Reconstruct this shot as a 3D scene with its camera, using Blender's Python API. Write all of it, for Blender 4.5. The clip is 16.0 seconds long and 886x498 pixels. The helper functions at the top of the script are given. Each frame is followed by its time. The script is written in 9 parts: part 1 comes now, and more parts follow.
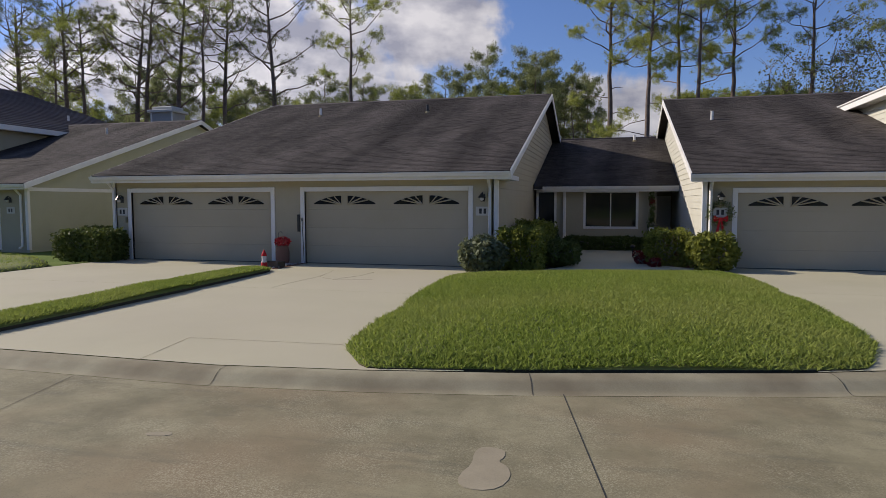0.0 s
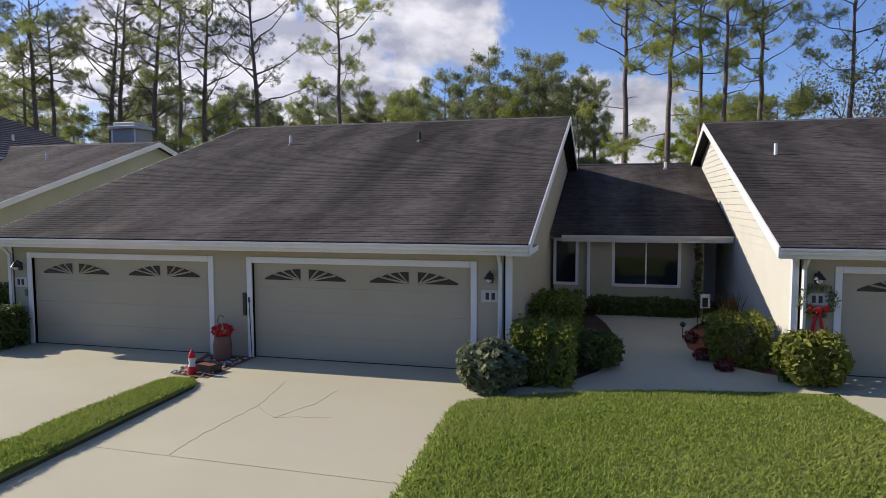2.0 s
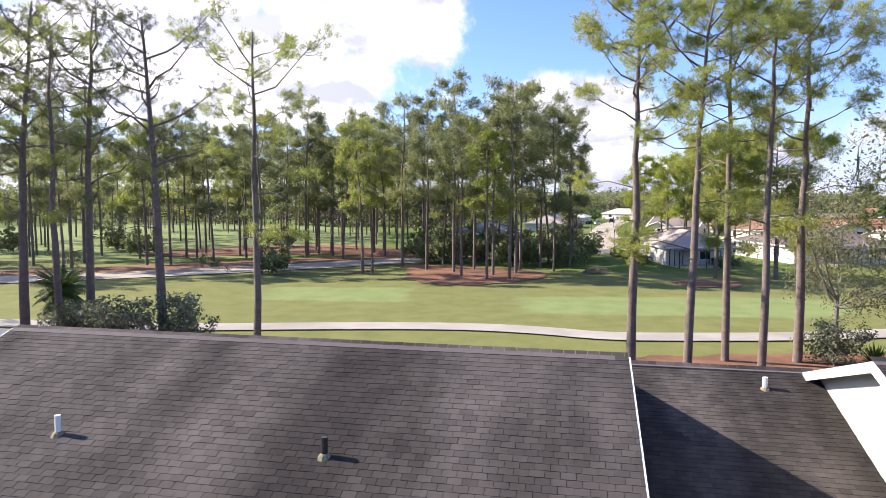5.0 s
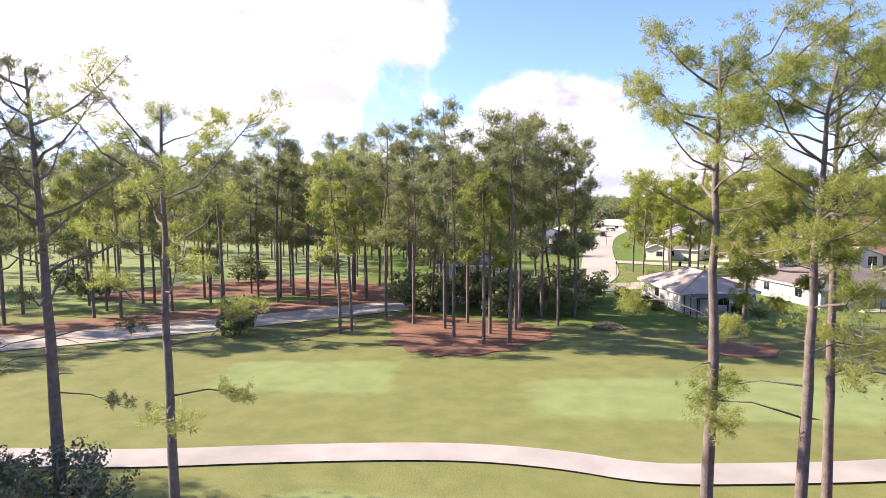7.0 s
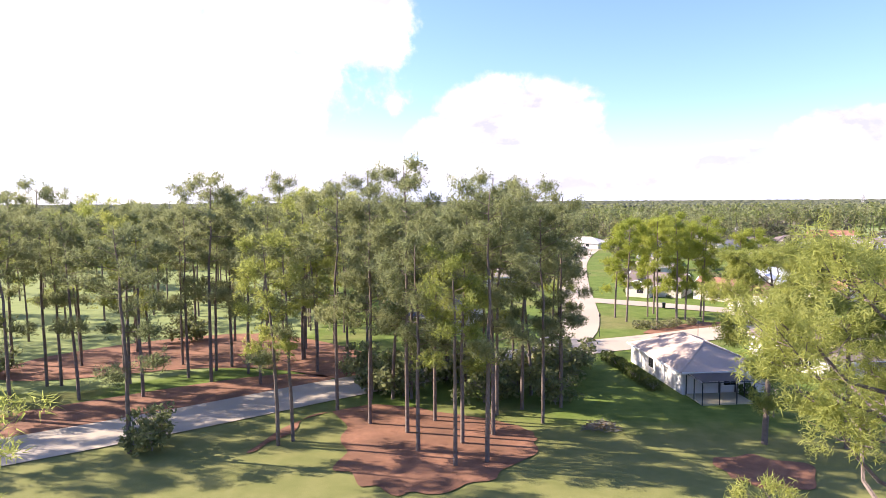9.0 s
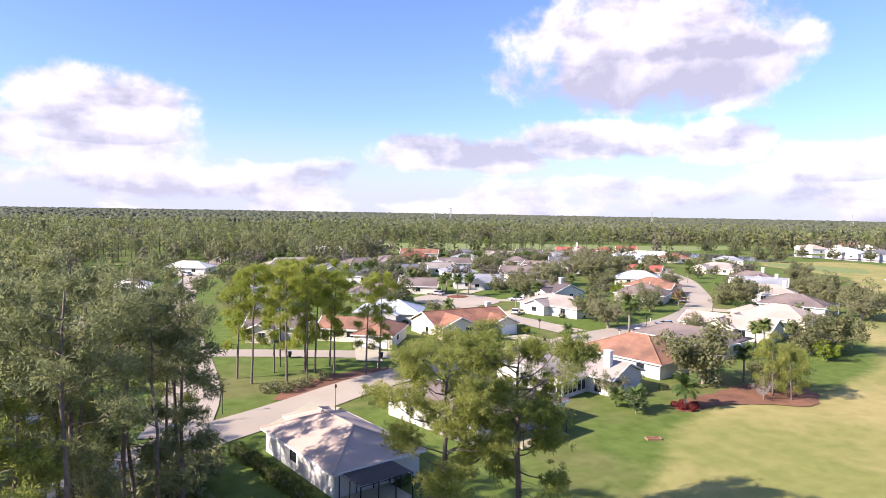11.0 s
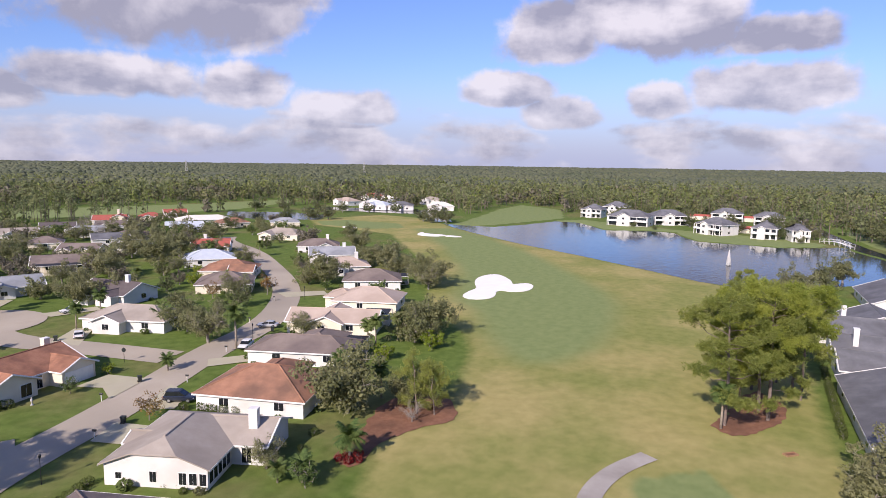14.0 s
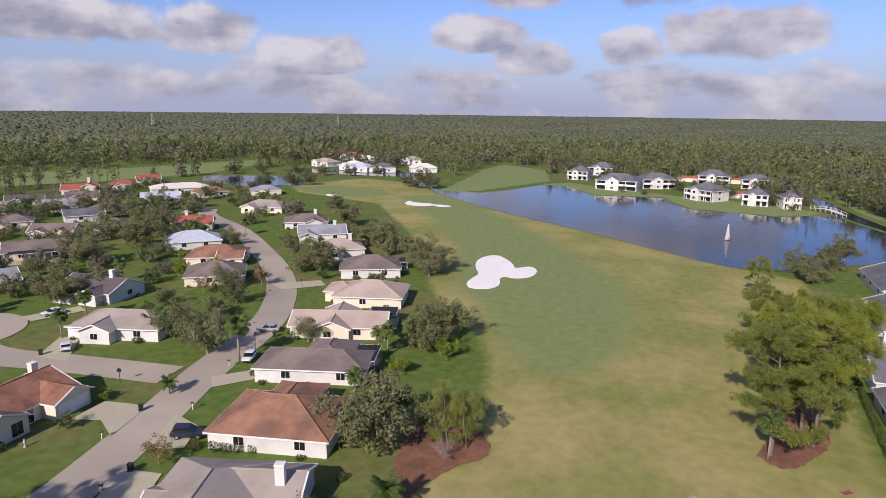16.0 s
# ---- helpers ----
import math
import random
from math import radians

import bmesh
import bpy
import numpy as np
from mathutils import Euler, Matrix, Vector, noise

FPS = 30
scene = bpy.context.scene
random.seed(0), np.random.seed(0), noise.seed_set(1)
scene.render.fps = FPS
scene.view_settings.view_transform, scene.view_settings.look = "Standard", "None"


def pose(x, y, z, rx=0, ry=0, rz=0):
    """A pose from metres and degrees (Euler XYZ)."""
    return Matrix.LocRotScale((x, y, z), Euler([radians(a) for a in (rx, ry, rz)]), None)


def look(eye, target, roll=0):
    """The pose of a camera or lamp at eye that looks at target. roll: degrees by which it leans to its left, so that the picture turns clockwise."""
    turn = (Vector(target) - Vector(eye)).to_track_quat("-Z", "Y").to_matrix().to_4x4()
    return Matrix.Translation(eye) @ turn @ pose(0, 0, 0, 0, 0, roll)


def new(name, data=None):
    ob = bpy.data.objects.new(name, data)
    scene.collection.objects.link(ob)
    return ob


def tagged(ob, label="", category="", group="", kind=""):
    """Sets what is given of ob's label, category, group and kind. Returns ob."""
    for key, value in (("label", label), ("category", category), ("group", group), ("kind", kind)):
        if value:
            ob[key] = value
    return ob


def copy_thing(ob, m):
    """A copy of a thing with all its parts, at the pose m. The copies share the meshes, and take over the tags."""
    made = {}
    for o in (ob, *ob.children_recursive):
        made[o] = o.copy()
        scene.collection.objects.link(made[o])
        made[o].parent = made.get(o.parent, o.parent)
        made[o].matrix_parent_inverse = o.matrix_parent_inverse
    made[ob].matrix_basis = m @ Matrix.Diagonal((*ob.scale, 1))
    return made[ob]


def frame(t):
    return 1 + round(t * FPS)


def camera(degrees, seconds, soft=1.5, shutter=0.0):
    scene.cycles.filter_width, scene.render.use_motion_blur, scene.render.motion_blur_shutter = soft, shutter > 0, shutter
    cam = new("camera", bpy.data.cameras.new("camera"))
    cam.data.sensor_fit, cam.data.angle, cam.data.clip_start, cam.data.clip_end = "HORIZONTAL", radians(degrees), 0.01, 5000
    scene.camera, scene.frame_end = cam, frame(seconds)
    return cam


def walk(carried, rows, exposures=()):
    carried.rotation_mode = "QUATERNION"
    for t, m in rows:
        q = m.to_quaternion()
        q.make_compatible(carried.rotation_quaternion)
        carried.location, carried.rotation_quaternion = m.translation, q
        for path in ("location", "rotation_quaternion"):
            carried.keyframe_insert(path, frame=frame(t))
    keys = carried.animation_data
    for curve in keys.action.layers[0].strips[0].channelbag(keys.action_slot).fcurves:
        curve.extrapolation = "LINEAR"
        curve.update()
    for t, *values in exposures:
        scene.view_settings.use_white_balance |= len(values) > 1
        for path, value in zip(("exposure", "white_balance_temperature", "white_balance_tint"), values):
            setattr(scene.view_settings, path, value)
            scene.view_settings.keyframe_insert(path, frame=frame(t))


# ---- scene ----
cam = camera(68.3, 16.0, soft=0.85)
PATH = [
    (0, (13.704, 5.8, 1.894), (13.199, 7.73, 1.752), -0.1),
    (0.5, (13.473, 6.787, 2.007), (12.966, 8.716, 1.858), -0.2),
    (1, (13.215, 7.894, 2.324), (12.707, 9.823, 2.175), -0.2),
    (1.5, (12.937, 9.143, 2.857), (12.43, 11.072, 2.708), -0.3),
    (2, (12.61, 10.573, 3.553), (12.104, 12.503, 3.406), -0.2),
    (2.5, (12.281, 12.23, 4.318), (11.78, 14.161, 4.169), -0.3),
    (3, (11.905, 13.905, 5.147), (11.433, 15.843, 4.997), -0.1),
    (3.5, (11.571, 15.705, 6.08), (11.116, 17.647, 5.925), -0.4),
    (4, (11.091, 17.802, 7.076), (10.647, 19.746, 6.92), -0.4),
    (4.2, (10.913, 18.627, 7.508), (10.478, 20.573, 7.358), -0.3),
    (6.3, (8.281, 28.819, 12.564), (7.938, 30.783, 12.406), 0.2),
    (6.5, (8.012, 29.851, 13.044), (7.668, 31.815, 12.889), -0.0),
    (7, (7.326, 32.689, 14.542), (6.982, 34.653, 14.389), -0.2),
    (7.5, (6.506, 35.69, 16.324), (6.164, 37.655, 16.169), -0.2),
    (8, (5.847, 38.726, 18.321), (5.507, 40.69, 18.166), -0.6),
    (8.2, (5.626, 40.077, 19.034), (5.284, 42.041, 18.88), -0.7),
    (10.3, (5.509, 56.155, 24.694), (5.911, 58.111, 24.572), 0.7),
    (10.5, (5.435, 57.839, 25.211), (5.991, 59.757, 25.089), 0.8),
    (11, (4.994, 62.543, 26.48), (5.899, 64.323, 26.365), 1.0),
    (11.5, (4.946, 67.331, 27.916), (6.174, 68.906, 27.8), 1.2),
    (12, (5.537, 71.782, 29.493), (7.03, 73.108, 29.372), 1.2),
    (12.5, (6.465, 75.852, 31.105), (8.146, 76.927, 30.97), 1.1),
    (13, (7.429, 79.506, 32.758), (9.204, 80.413, 32.586), 1.0),
    (13.5, (8.462, 82.695, 34.557), (10.266, 83.531, 34.34), 0.9),
    (14, (9.54, 85.687, 36.577), (11.36, 86.475, 36.312), 0.8),
    (14.5, (10.75, 88.557, 38.753), (12.579, 89.304, 38.441), 0.8),
    (15, (12.193, 91.302, 41.018), (14.026, 92.022, 40.667), 0.7),
    (15.5, (13.794, 94.02, 43.201), (15.625, 94.726, 42.815), 0.7),
    (16, (15.33, 96.811, 45.265), (17.156, 97.51, 44.848), 0.7),
]

EXPOSURES = [(0.0, 0.0, 6650, 13.5), (1.0, 0.0, 6600, 13.5), (1.5, 0.14, 6550, 13.5), (2.0, 0.34, 6450, 13.5), (2.5, 0.54, 6350, 13.5), (3.0, 0.74, 6250, 14), (3.5, 0.96, 6300, 14), (4.2, 1.25, 6400, 14), (6.3, 1.42, 6850, 19.5), (8.2, 1.65, 6900, 21), (10.3, 1.5, 6750, 22.5), (11.5, 0.95, 6480, 22.5), (13.0, 0.56, 6450, 22.5), (14.5, 0.38, 6480, 22.2), (16.0, 0.14, 6500, 22)]
walk(cam, [(t, look(eye, target, roll)) for t, eye, target, roll in PATH], EXPOSURES)

# ---- world, sun ----
SUN_AZ, SUN_EL = 175.0, 31.0      # the sun stands in the direction of this angle from +x
sun_dir = Vector((math.cos(radians(SUN_AZ)) * math.cos(radians(SUN_EL)), math.sin(radians(SUN_AZ)) * math.cos(radians(SUN_EL)), math.sin(radians(SUN_EL))))
sun = new("sun", bpy.data.lights.new("sun", "SUN"))
sun.data.energy, sun.data.angle, sun.data.color = 4.7, radians(0.53), (1.0, 0.93, 0.82)
sun.matrix_world = look((0, 0, 200), Vector((0, 0, 200)) - sun_dir)


def node(tree, kind, at=None, **vals):
    n = tree.nodes.new(kind)
    for k, v in vals.items():
        if k in n.inputs:
            n.inputs[k].default_value = v
    return n


def math_node(tree, op, a, b=None, c=None, clamp=False):
    n = tree.nodes.new("ShaderNodeMath")
    n.operation, n.use_clamp = op, clamp
    for k, v in enumerate((a, b, c)):
        if v is None:
            continue
        if isinstance(v, (int, float)):
            n.inputs[k].default_value = v
        else:
            tree.links.new(v, n.inputs[k])
    return n.outputs[0]


def make_world():
    w = bpy.data.worlds.new("sky")
    scene.world = w
    w.use_nodes = True
    t = w.node_tree
    t.nodes.clear()
    out, bg = t.nodes.new("ShaderNodeOutputWorld"), t.nodes.new("ShaderNodeBackground")
    sky = t.nodes.new("ShaderNodeTexSky")
    sky.sky_type, sky.sun_disc = "NISHITA", False
    sky.sun_elevation, sky.sun_rotation = radians(SUN_EL), radians(90 - SUN_AZ)
    sky.air_density, sky.dust_density, sky.ozone_density = 1.0, 0.6, 3.0
    geo = t.nodes.new("ShaderNodeTexCoord")
    sep = t.nodes.new("ShaderNodeSeparateXYZ")
    t.links.new(geo.outputs["Generated"], sep.inputs[0])
    az = math_node(t, "ARCTAN2", sep.outputs[1], sep.outputs[0])
    el = math_node(t, "ARCSINE", sep.outputs[2])

    def noise_of(vec, scale, detail, rough, place=(0, 0, 0)):
        mp = t.nodes.new("ShaderNodeMapping")
        mp.inputs["Location"].default_value = place
        n = node(t, "ShaderNodeTexNoise", Scale=scale, Detail=detail, Roughness=rough, Distortion=0.1)
        t.links.new(vec, mp.inputs[0]), t.links.new(mp.outputs[0], n.inputs["Vector"])
        return n.outputs[0]

    # great heaps of cloud: bearing, height, half width and half height in degrees
    heap = belly = None
    for a, e, wa, we, dim in CLOUDS:
        u = math_node(t, "MULTIPLY", math_node(t, "SUBTRACT", az, radians(a)), 1 / radians(wa))
        v = math_node(t, "MULTIPLY", math_node(t, "SUBTRACT", el, radians(e - 0.16 * we)), 1 / radians(1.17 * we))
        signed = v
        v = math_node(t, "MAXIMUM", v, math_node(t, "MULTIPLY", v, -1.45))
        d = math_node(t, "SUBTRACT", 1.0, math_node(t, "POWER", math_node(t, "ADD", math_node(t, "POWER", math_node(t, "ABSOLUTE", u), 2.4), math_node(t, "POWER", v, 2.4)), 0.5))
        heap = d if heap is None else math_node(t, "MAXIMUM", heap, d)
        under = math_node(t, "MINIMUM", math_node(t, "ADD", math_node(t, "MULTIPLY", d, 3.0), 0.55), math_node(t, "SUBTRACT", 0.25 - 0.9 * (1 - dim), signed))
        belly = under if belly is None else math_node(t, "MAXIMUM", belly, under)
    heap = math_node(t, "MAXIMUM", heap, -1.0)
    wisp = noise_of(geo.outputs["Generated"], 11.0, 9.0, 0.58)
    dens = math_node(t, "ADD", math_node(t, "MULTIPLY", heap, 1.25), math_node(t, "MULTIPLY", math_node(t, "SUBTRACT", wisp, 0.48), 2.3))
    # low rows of puffs with flat grey feet
    def puffs(lift):
        comb = t.nodes.new("ShaderNodeCombineXYZ")
        t.links.new(az, comb.inputs[0])
        t.links.new(math_node(t, "MULTIPLY", math_node(t, "ADD", el, radians(lift)), 2.3), comb.inputs[1])
        return noise_of(comb.outputs[0], 6.2, 7.0, 0.52, CLOUD_OFFSET)

    rows = puffs(0.0)
    foot = math_node(t, "SUBTRACT", puffs(0.8), puffs(-0.8))
    band = t.nodes.new("ShaderNodeMapRange")
    band.interpolation_type = "SMOOTHSTEP"
    band.inputs["From Min"].default_value, band.inputs["From Max"].default_value = radians(8.0), radians(2.0)
    t.links.new(el, band.inputs["Value"])
    low = math_node(t, "ADD", math_node(t, "MULTIPLY", math_node(t, "SUBTRACT", rows, 0.44), 3.6), math_node(t, "MULTIPLY", math_node(t, "SUBTRACT", band.outputs[0], 1.0), 1.3))
    dens = math_node(t, "MAXIMUM", dens, low)
    ramp = t.nodes.new("ShaderNodeMapRange")
    ramp.interpolation_type = "SMOOTHSTEP"
    ramp.inputs["From Min"].default_value, ramp.inputs["From Max"].default_value = -0.05, 0.48
    t.links.new(dens, ramp.inputs["Value"])
    # the cloud seen a little towards the sun tells the lit side from the grey one
    ahead = noise_of(geo.outputs["Generated"], 11.0, 5.0, 0.5, (0.025, 0.0, -0.03))
    lit = math_node(t, "MULTIPLY", math_node(t, "SUBTRACT", wisp, ahead), 2.2)
    belly = math_node(t, "MAXIMUM", math_node(t, "MULTIPLY", belly, 1.1), math_node(t, "ADD", math_node(t, "MULTIPLY", foot, 3.0), 0.5))
    grey = math_node(t, "SUBTRACT", math_node(t, "ADD", math_node(t, "MULTIPLY", dens, 0.16), belly), math_node(t, "ADD", lit, 0.05), clamp=True)
    cl = t.nodes.new("ShaderNodeMix")
    cl.data_type = "RGBA"
    cl.inputs[6].default_value, cl.inputs[7].default_value = (*CLOUD_LIT, 1), (*CLOUD_GREY, 1)
    t.links.new(grey, cl.inputs[0])
    # cloud and air glow towards the sun
    near = t.nodes.new("ShaderNodeVectorMath")
    near.operation = "DOT_PRODUCT"
    near.inputs[1].default_value = sun_dir
    t.links.new(geo.outputs["Generated"], near.inputs[0])
    glow = t.nodes.new("ShaderNodeMapRange")
    glow.inputs["From Min"].default_value, glow.inputs["From Max"].default_value, glow.inputs["To Min"].default_value, glow.inputs["To Max"].default_value = 0.25, 0.85, 1.0, 1.65
    t.links.new(near.outputs["Value"], glow.inputs["Value"])
    bright = t.nodes.new("ShaderNodeVectorMath")
    bright.operation = "SCALE"
    t.links.new(cl.outputs[2], bright.inputs[0]), t.links.new(glow.outputs[0], bright.inputs["Scale"])
    tint = t.nodes.new("ShaderNodeMix")
    tint.data_type, tint.blend_type = "RGBA", "MULTIPLY"
    tint.inputs[0].default_value, tint.inputs[7].default_value = 1.0, (*SKY_TINT, 1)
    t.links.new(sky.outputs[0], tint.inputs[6])
    # pale lavender air above the horizon
    air = t.nodes.new("ShaderNodeMapRange")
    air.interpolation_type = "SMOOTHSTEP"
    air.inputs["From Min"].default_value, air.inputs["From Max"].default_value = radians(8.5), radians(-2.0)
    t.links.new(el, air.inputs["Value"])
    hz = t.nodes.new("ShaderNodeMix")
    hz.data_type = "RGBA"
    hz.inputs[7].default_value = (*HORIZON, 1)
    t.links.new(air.outputs[0], hz.inputs[0]), t.links.new(tint.outputs[2], hz.inputs[6])
    mix = t.nodes.new("ShaderNodeMix")
    mix.data_type = "RGBA"
    fade = math_node(t, "SUBTRACT", 0.94, math_node(t, "MULTIPLY", air.outputs[0], 0.25))
    t.links.new(math_node(t, "MULTIPLY", ramp.outputs[0], fade), mix.inputs[0])
    t.links.new(hz.outputs[2], mix.inputs[6]), t.links.new(bright.outputs[0], mix.inputs[7])
    t.links.new(mix.outputs[2], bg.inputs[0])
    bg.inputs[1].default_value = SKY_STRENGTH
    t.links.new(bg.outputs[0], out.inputs[0])


CLOUD_OFFSET = (3.1, 7.7, 0.0)
# heaps over the village and the pond, then over the grove, then the rest of the sky
CLOUDS = [(46.6, 13.4, 12.5, 5.3, 1.25), (50.5, 6.2, 7.4, 1.8, 1.0), (40.0, 5.9, 3.5, 1.9, 0.45), (32.3, 4.4, 4.8, 1.7, 0.7), (58.1, 4.9, 4.0, 1.7, 0.8), (5.6, 12.0, 8.0, 4.0, 0.75), (14.4, 10.6, 4.6, 2.6, 0.5), (-3.0, 10.1, 4.2, 1.9, 0.5),
          (-2.6, 6.0, 7.0, 2.1, 0.6), (5.7, 5.1, 3.2, 1.7, 0.6), (18.5, 6.1, 4.5, 1.5, 0.7), (13.5, 4.2, 3.6, 1.5, 0.8), (90.3, 7.7, 6.8, 3.0, 0.6), (97.1, 5.0, 3.0, 2.1, 0.4), (62.7, 5.0, 8.0, 1.7, 0.8)]
CLOUDS += [(121, 11.5, 18, 7.2, -0.6), (89.9, 5.6, 6.2, 4.4, 0.4), (106, 15, 7, 4.6, 0.35), (136, 9.5, 4, 2.2, -0.3)]
CLOUDS += [(100, 32, 40, 8, 0.6), (30, 38, 30, 8, 0.8), (180, 20, 25, 10, 0.5), (250, 15, 30, 8, 0.6), (300, 12, 30, 7, 0.8)]
SKY_TINT, SKY_STRENGTH = (1.04, 1.2, 1.66), 0.071
CLOUD_LIT, CLOUD_GREY, HORIZON = (8.6, 8.5, 8.7), (3.85, 3.95, 4.75), (4.8, 5.4, 7.3)
make_world()

# ---- materials ----
MATERIALS = {}


def material(name, a, b, rough=0.8, scale=2.0, fine=30.0, bump=0.3, metal=0.0, island=0.0, spec=0.3, c=None, big=0.12, coarse=0.35, per_object=0.0, subsurface=0.0, bump_dist=0.02):
    """A surface whose colour wanders from a to b at two scales, with fine relief; c stains it in large patches."""
    m = bpy.data.materials.new(name)
    m.use_nodes = True
    t = m.node_tree
    p = t.nodes["Principled BSDF"]
    tc = t.nodes.new("ShaderNodeTexCoord")
    n1 = node(t, "ShaderNodeTexNoise", Scale=scale, Detail=5.0, Roughness=0.6)
    n2 = node(t, "ShaderNodeTexNoise", Scale=fine, Detail=3.0, Roughness=0.65)
    for n in (n1, n2):
        t.links.new(tc.outputs["Object"], n.inputs["Vector"])
    f = math_node(t, "ADD", math_node(t, "MULTIPLY", n1.outputs[0], 1.6), math_node(t, "MULTIPLY", n2.outputs[0], 0.9))
    f = math_node(t, "SUBTRACT", f, 0.75)
    if island:
        g = t.nodes.new("ShaderNodeNewGeometry")
        f = math_node(t, "ADD", f, math_node(t, "MULTIPLY", math_node(t, "SUBTRACT", g.outputs["Random Per Island"], 0.5), island))
    if per_object:
        g = t.nodes.new("ShaderNodeObjectInfo")
        f = math_node(t, "ADD", f, math_node(t, "MULTIPLY", math_node(t, "SUBTRACT", g.outputs["Random"], 0.5), per_object))
    f = math_node(t, "ADD", f, 0.0, clamp=True)
    mix = t.nodes.new("ShaderNodeMix")
    mix.data_type = "RGBA"
    mix.inputs[6].default_value, mix.inputs[7].default_value = (*a, 1), (*b, 1)
    t.links.new(f, mix.inputs[0])
    col = mix.outputs[2]
    if c:
        n3 = node(t, "ShaderNodeTexNoise", Scale=big, Detail=4.0, Roughness=0.55)
        t.links.new(tc.outputs["Object"], n3.inputs["Vector"])
        r = t.nodes.new("ShaderNodeMapRange")
        r.inputs["From Min"].default_value, r.inputs["From Max"].default_value = 0.5 - coarse / 2 + 0.05, 0.5 + coarse / 2 + 0.05
        t.links.new(n3.outputs[0], r.inputs["Value"])
        mx = t.nodes.new("ShaderNodeMix")
        mx.data_type = "RGBA"
        mx.inputs[7].default_value = (*c, 1)
        t.links.new(r.outputs[0], mx.inputs[0]), t.links.new(col, mx.inputs[6])
        col = mx.outputs[2]
    t.links.new(col, p.inputs["Base Color"])
    p.inputs["Roughness"].default_value, p.inputs["Metallic"].default_value = rough, metal
    p.inputs["Specular IOR Level"].default_value = spec
    if bump:
        bp = node(t, "ShaderNodeBump", Strength=bump, Distance=bump_dist)
        t.links.new(n2.outputs[0], bp.inputs["Height"]), t.links.new(bp.outputs[0], p.inputs["Normal"])
    MATERIALS[name] = m
    return m


def leaf_material(name, a, b, c, passing=0.25):
    """Foliage: each leaf or needle its own green, a little light comes through."""
    m = bpy.data.materials.new(name)
    m.use_nodes = True
    t = m.node_tree
    p = t.nodes["Principled BSDF"]
    g, o = t.nodes.new("ShaderNodeNewGeometry"), t.nodes.new("ShaderNodeObjectInfo")
    tc = t.nodes.new("ShaderNodeTexCoord")
    n1 = node(t, "ShaderNodeTexNoise", Scale=0.35, Detail=2.0)
    t.links.new(tc.outputs["Object"], n1.inputs["Vector"])
    mix = t.nodes.new("ShaderNodeMix")
    mix.data_type = "RGBA"
    mix.inputs[6].default_value, mix.inputs[7].default_value = (*a, 1), (*b, 1)
    t.links.new(g.outputs["Random Per Island"], mix.inputs[0])
    mx = t.nodes.new("ShaderNodeMix")
    mx.data_type = "RGBA"
    mx.inputs[7].default_value = (*c, 1)
    f = math_node(t, "ADD", math_node(t, "MULTIPLY", n1.outputs[0], 1.4), math_node(t, "MULTIPLY", o.outputs["Random"], 0.5))
    f = math_node(t, "SUBTRACT", f, 0.65, clamp=True)
    t.links.new(f, mx.inputs[0]), t.links.new(mix.outputs[2], mx.inputs[6])
    t.links.new(mx.outputs[2], p.inputs["Base Color"])
    p.inputs["Roughness"].default_value, p.inputs["Specular IOR Level"].default_value = 0.65, 0.2
    tr = t.nodes.new("ShaderNodeBsdfTranslucent")
    t.links.new(mx.outputs[2], tr.inputs[0])
    ms = t.nodes.new("ShaderNodeMixShader")
    ms.inputs[0].default_value = passing
    out = t.nodes["Material Output"]
    t.links.new(p.outputs[0], ms.inputs[1]), t.links.new(tr.outputs[0], ms.inputs[2]), t.links.new(ms.outputs[0], out.inputs[0])
    MATERIALS[name] = m
    return m


def shingle_material():
    """Weathered three-tab shingle: every tab its own grey, with paler and darker streaks that run down the slope."""
    m = material("weathered_shingle", (0.041, 0.0355, 0.0318), (0.103, 0.089, 0.079), 0.9, 0.8, 70.0, 0.6, island=0.45, bump_dist=0.006, per_object=0.45, spec=0.12)
    t = m.node_tree
    p = t.nodes["Principled BSDF"]
    old = p.inputs["Base Color"].links[0].from_socket
    tc, mp = t.nodes.new("ShaderNodeTexCoord"), t.nodes.new("ShaderNodeMapping")
    geo = t.nodes.new("ShaderNodeNewGeometry")
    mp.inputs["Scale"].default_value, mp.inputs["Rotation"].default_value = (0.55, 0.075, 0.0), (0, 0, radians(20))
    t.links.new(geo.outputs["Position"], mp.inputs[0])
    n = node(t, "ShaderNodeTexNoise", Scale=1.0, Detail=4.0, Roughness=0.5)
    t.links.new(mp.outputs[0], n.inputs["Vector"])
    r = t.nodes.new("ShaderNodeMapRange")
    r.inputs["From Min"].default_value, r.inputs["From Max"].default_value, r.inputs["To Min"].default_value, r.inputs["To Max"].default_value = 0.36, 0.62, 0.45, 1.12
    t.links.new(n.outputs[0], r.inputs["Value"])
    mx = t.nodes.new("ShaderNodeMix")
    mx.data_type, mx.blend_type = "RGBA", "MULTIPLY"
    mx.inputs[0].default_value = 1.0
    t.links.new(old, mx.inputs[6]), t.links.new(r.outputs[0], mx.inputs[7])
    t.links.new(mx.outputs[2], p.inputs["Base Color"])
    return m


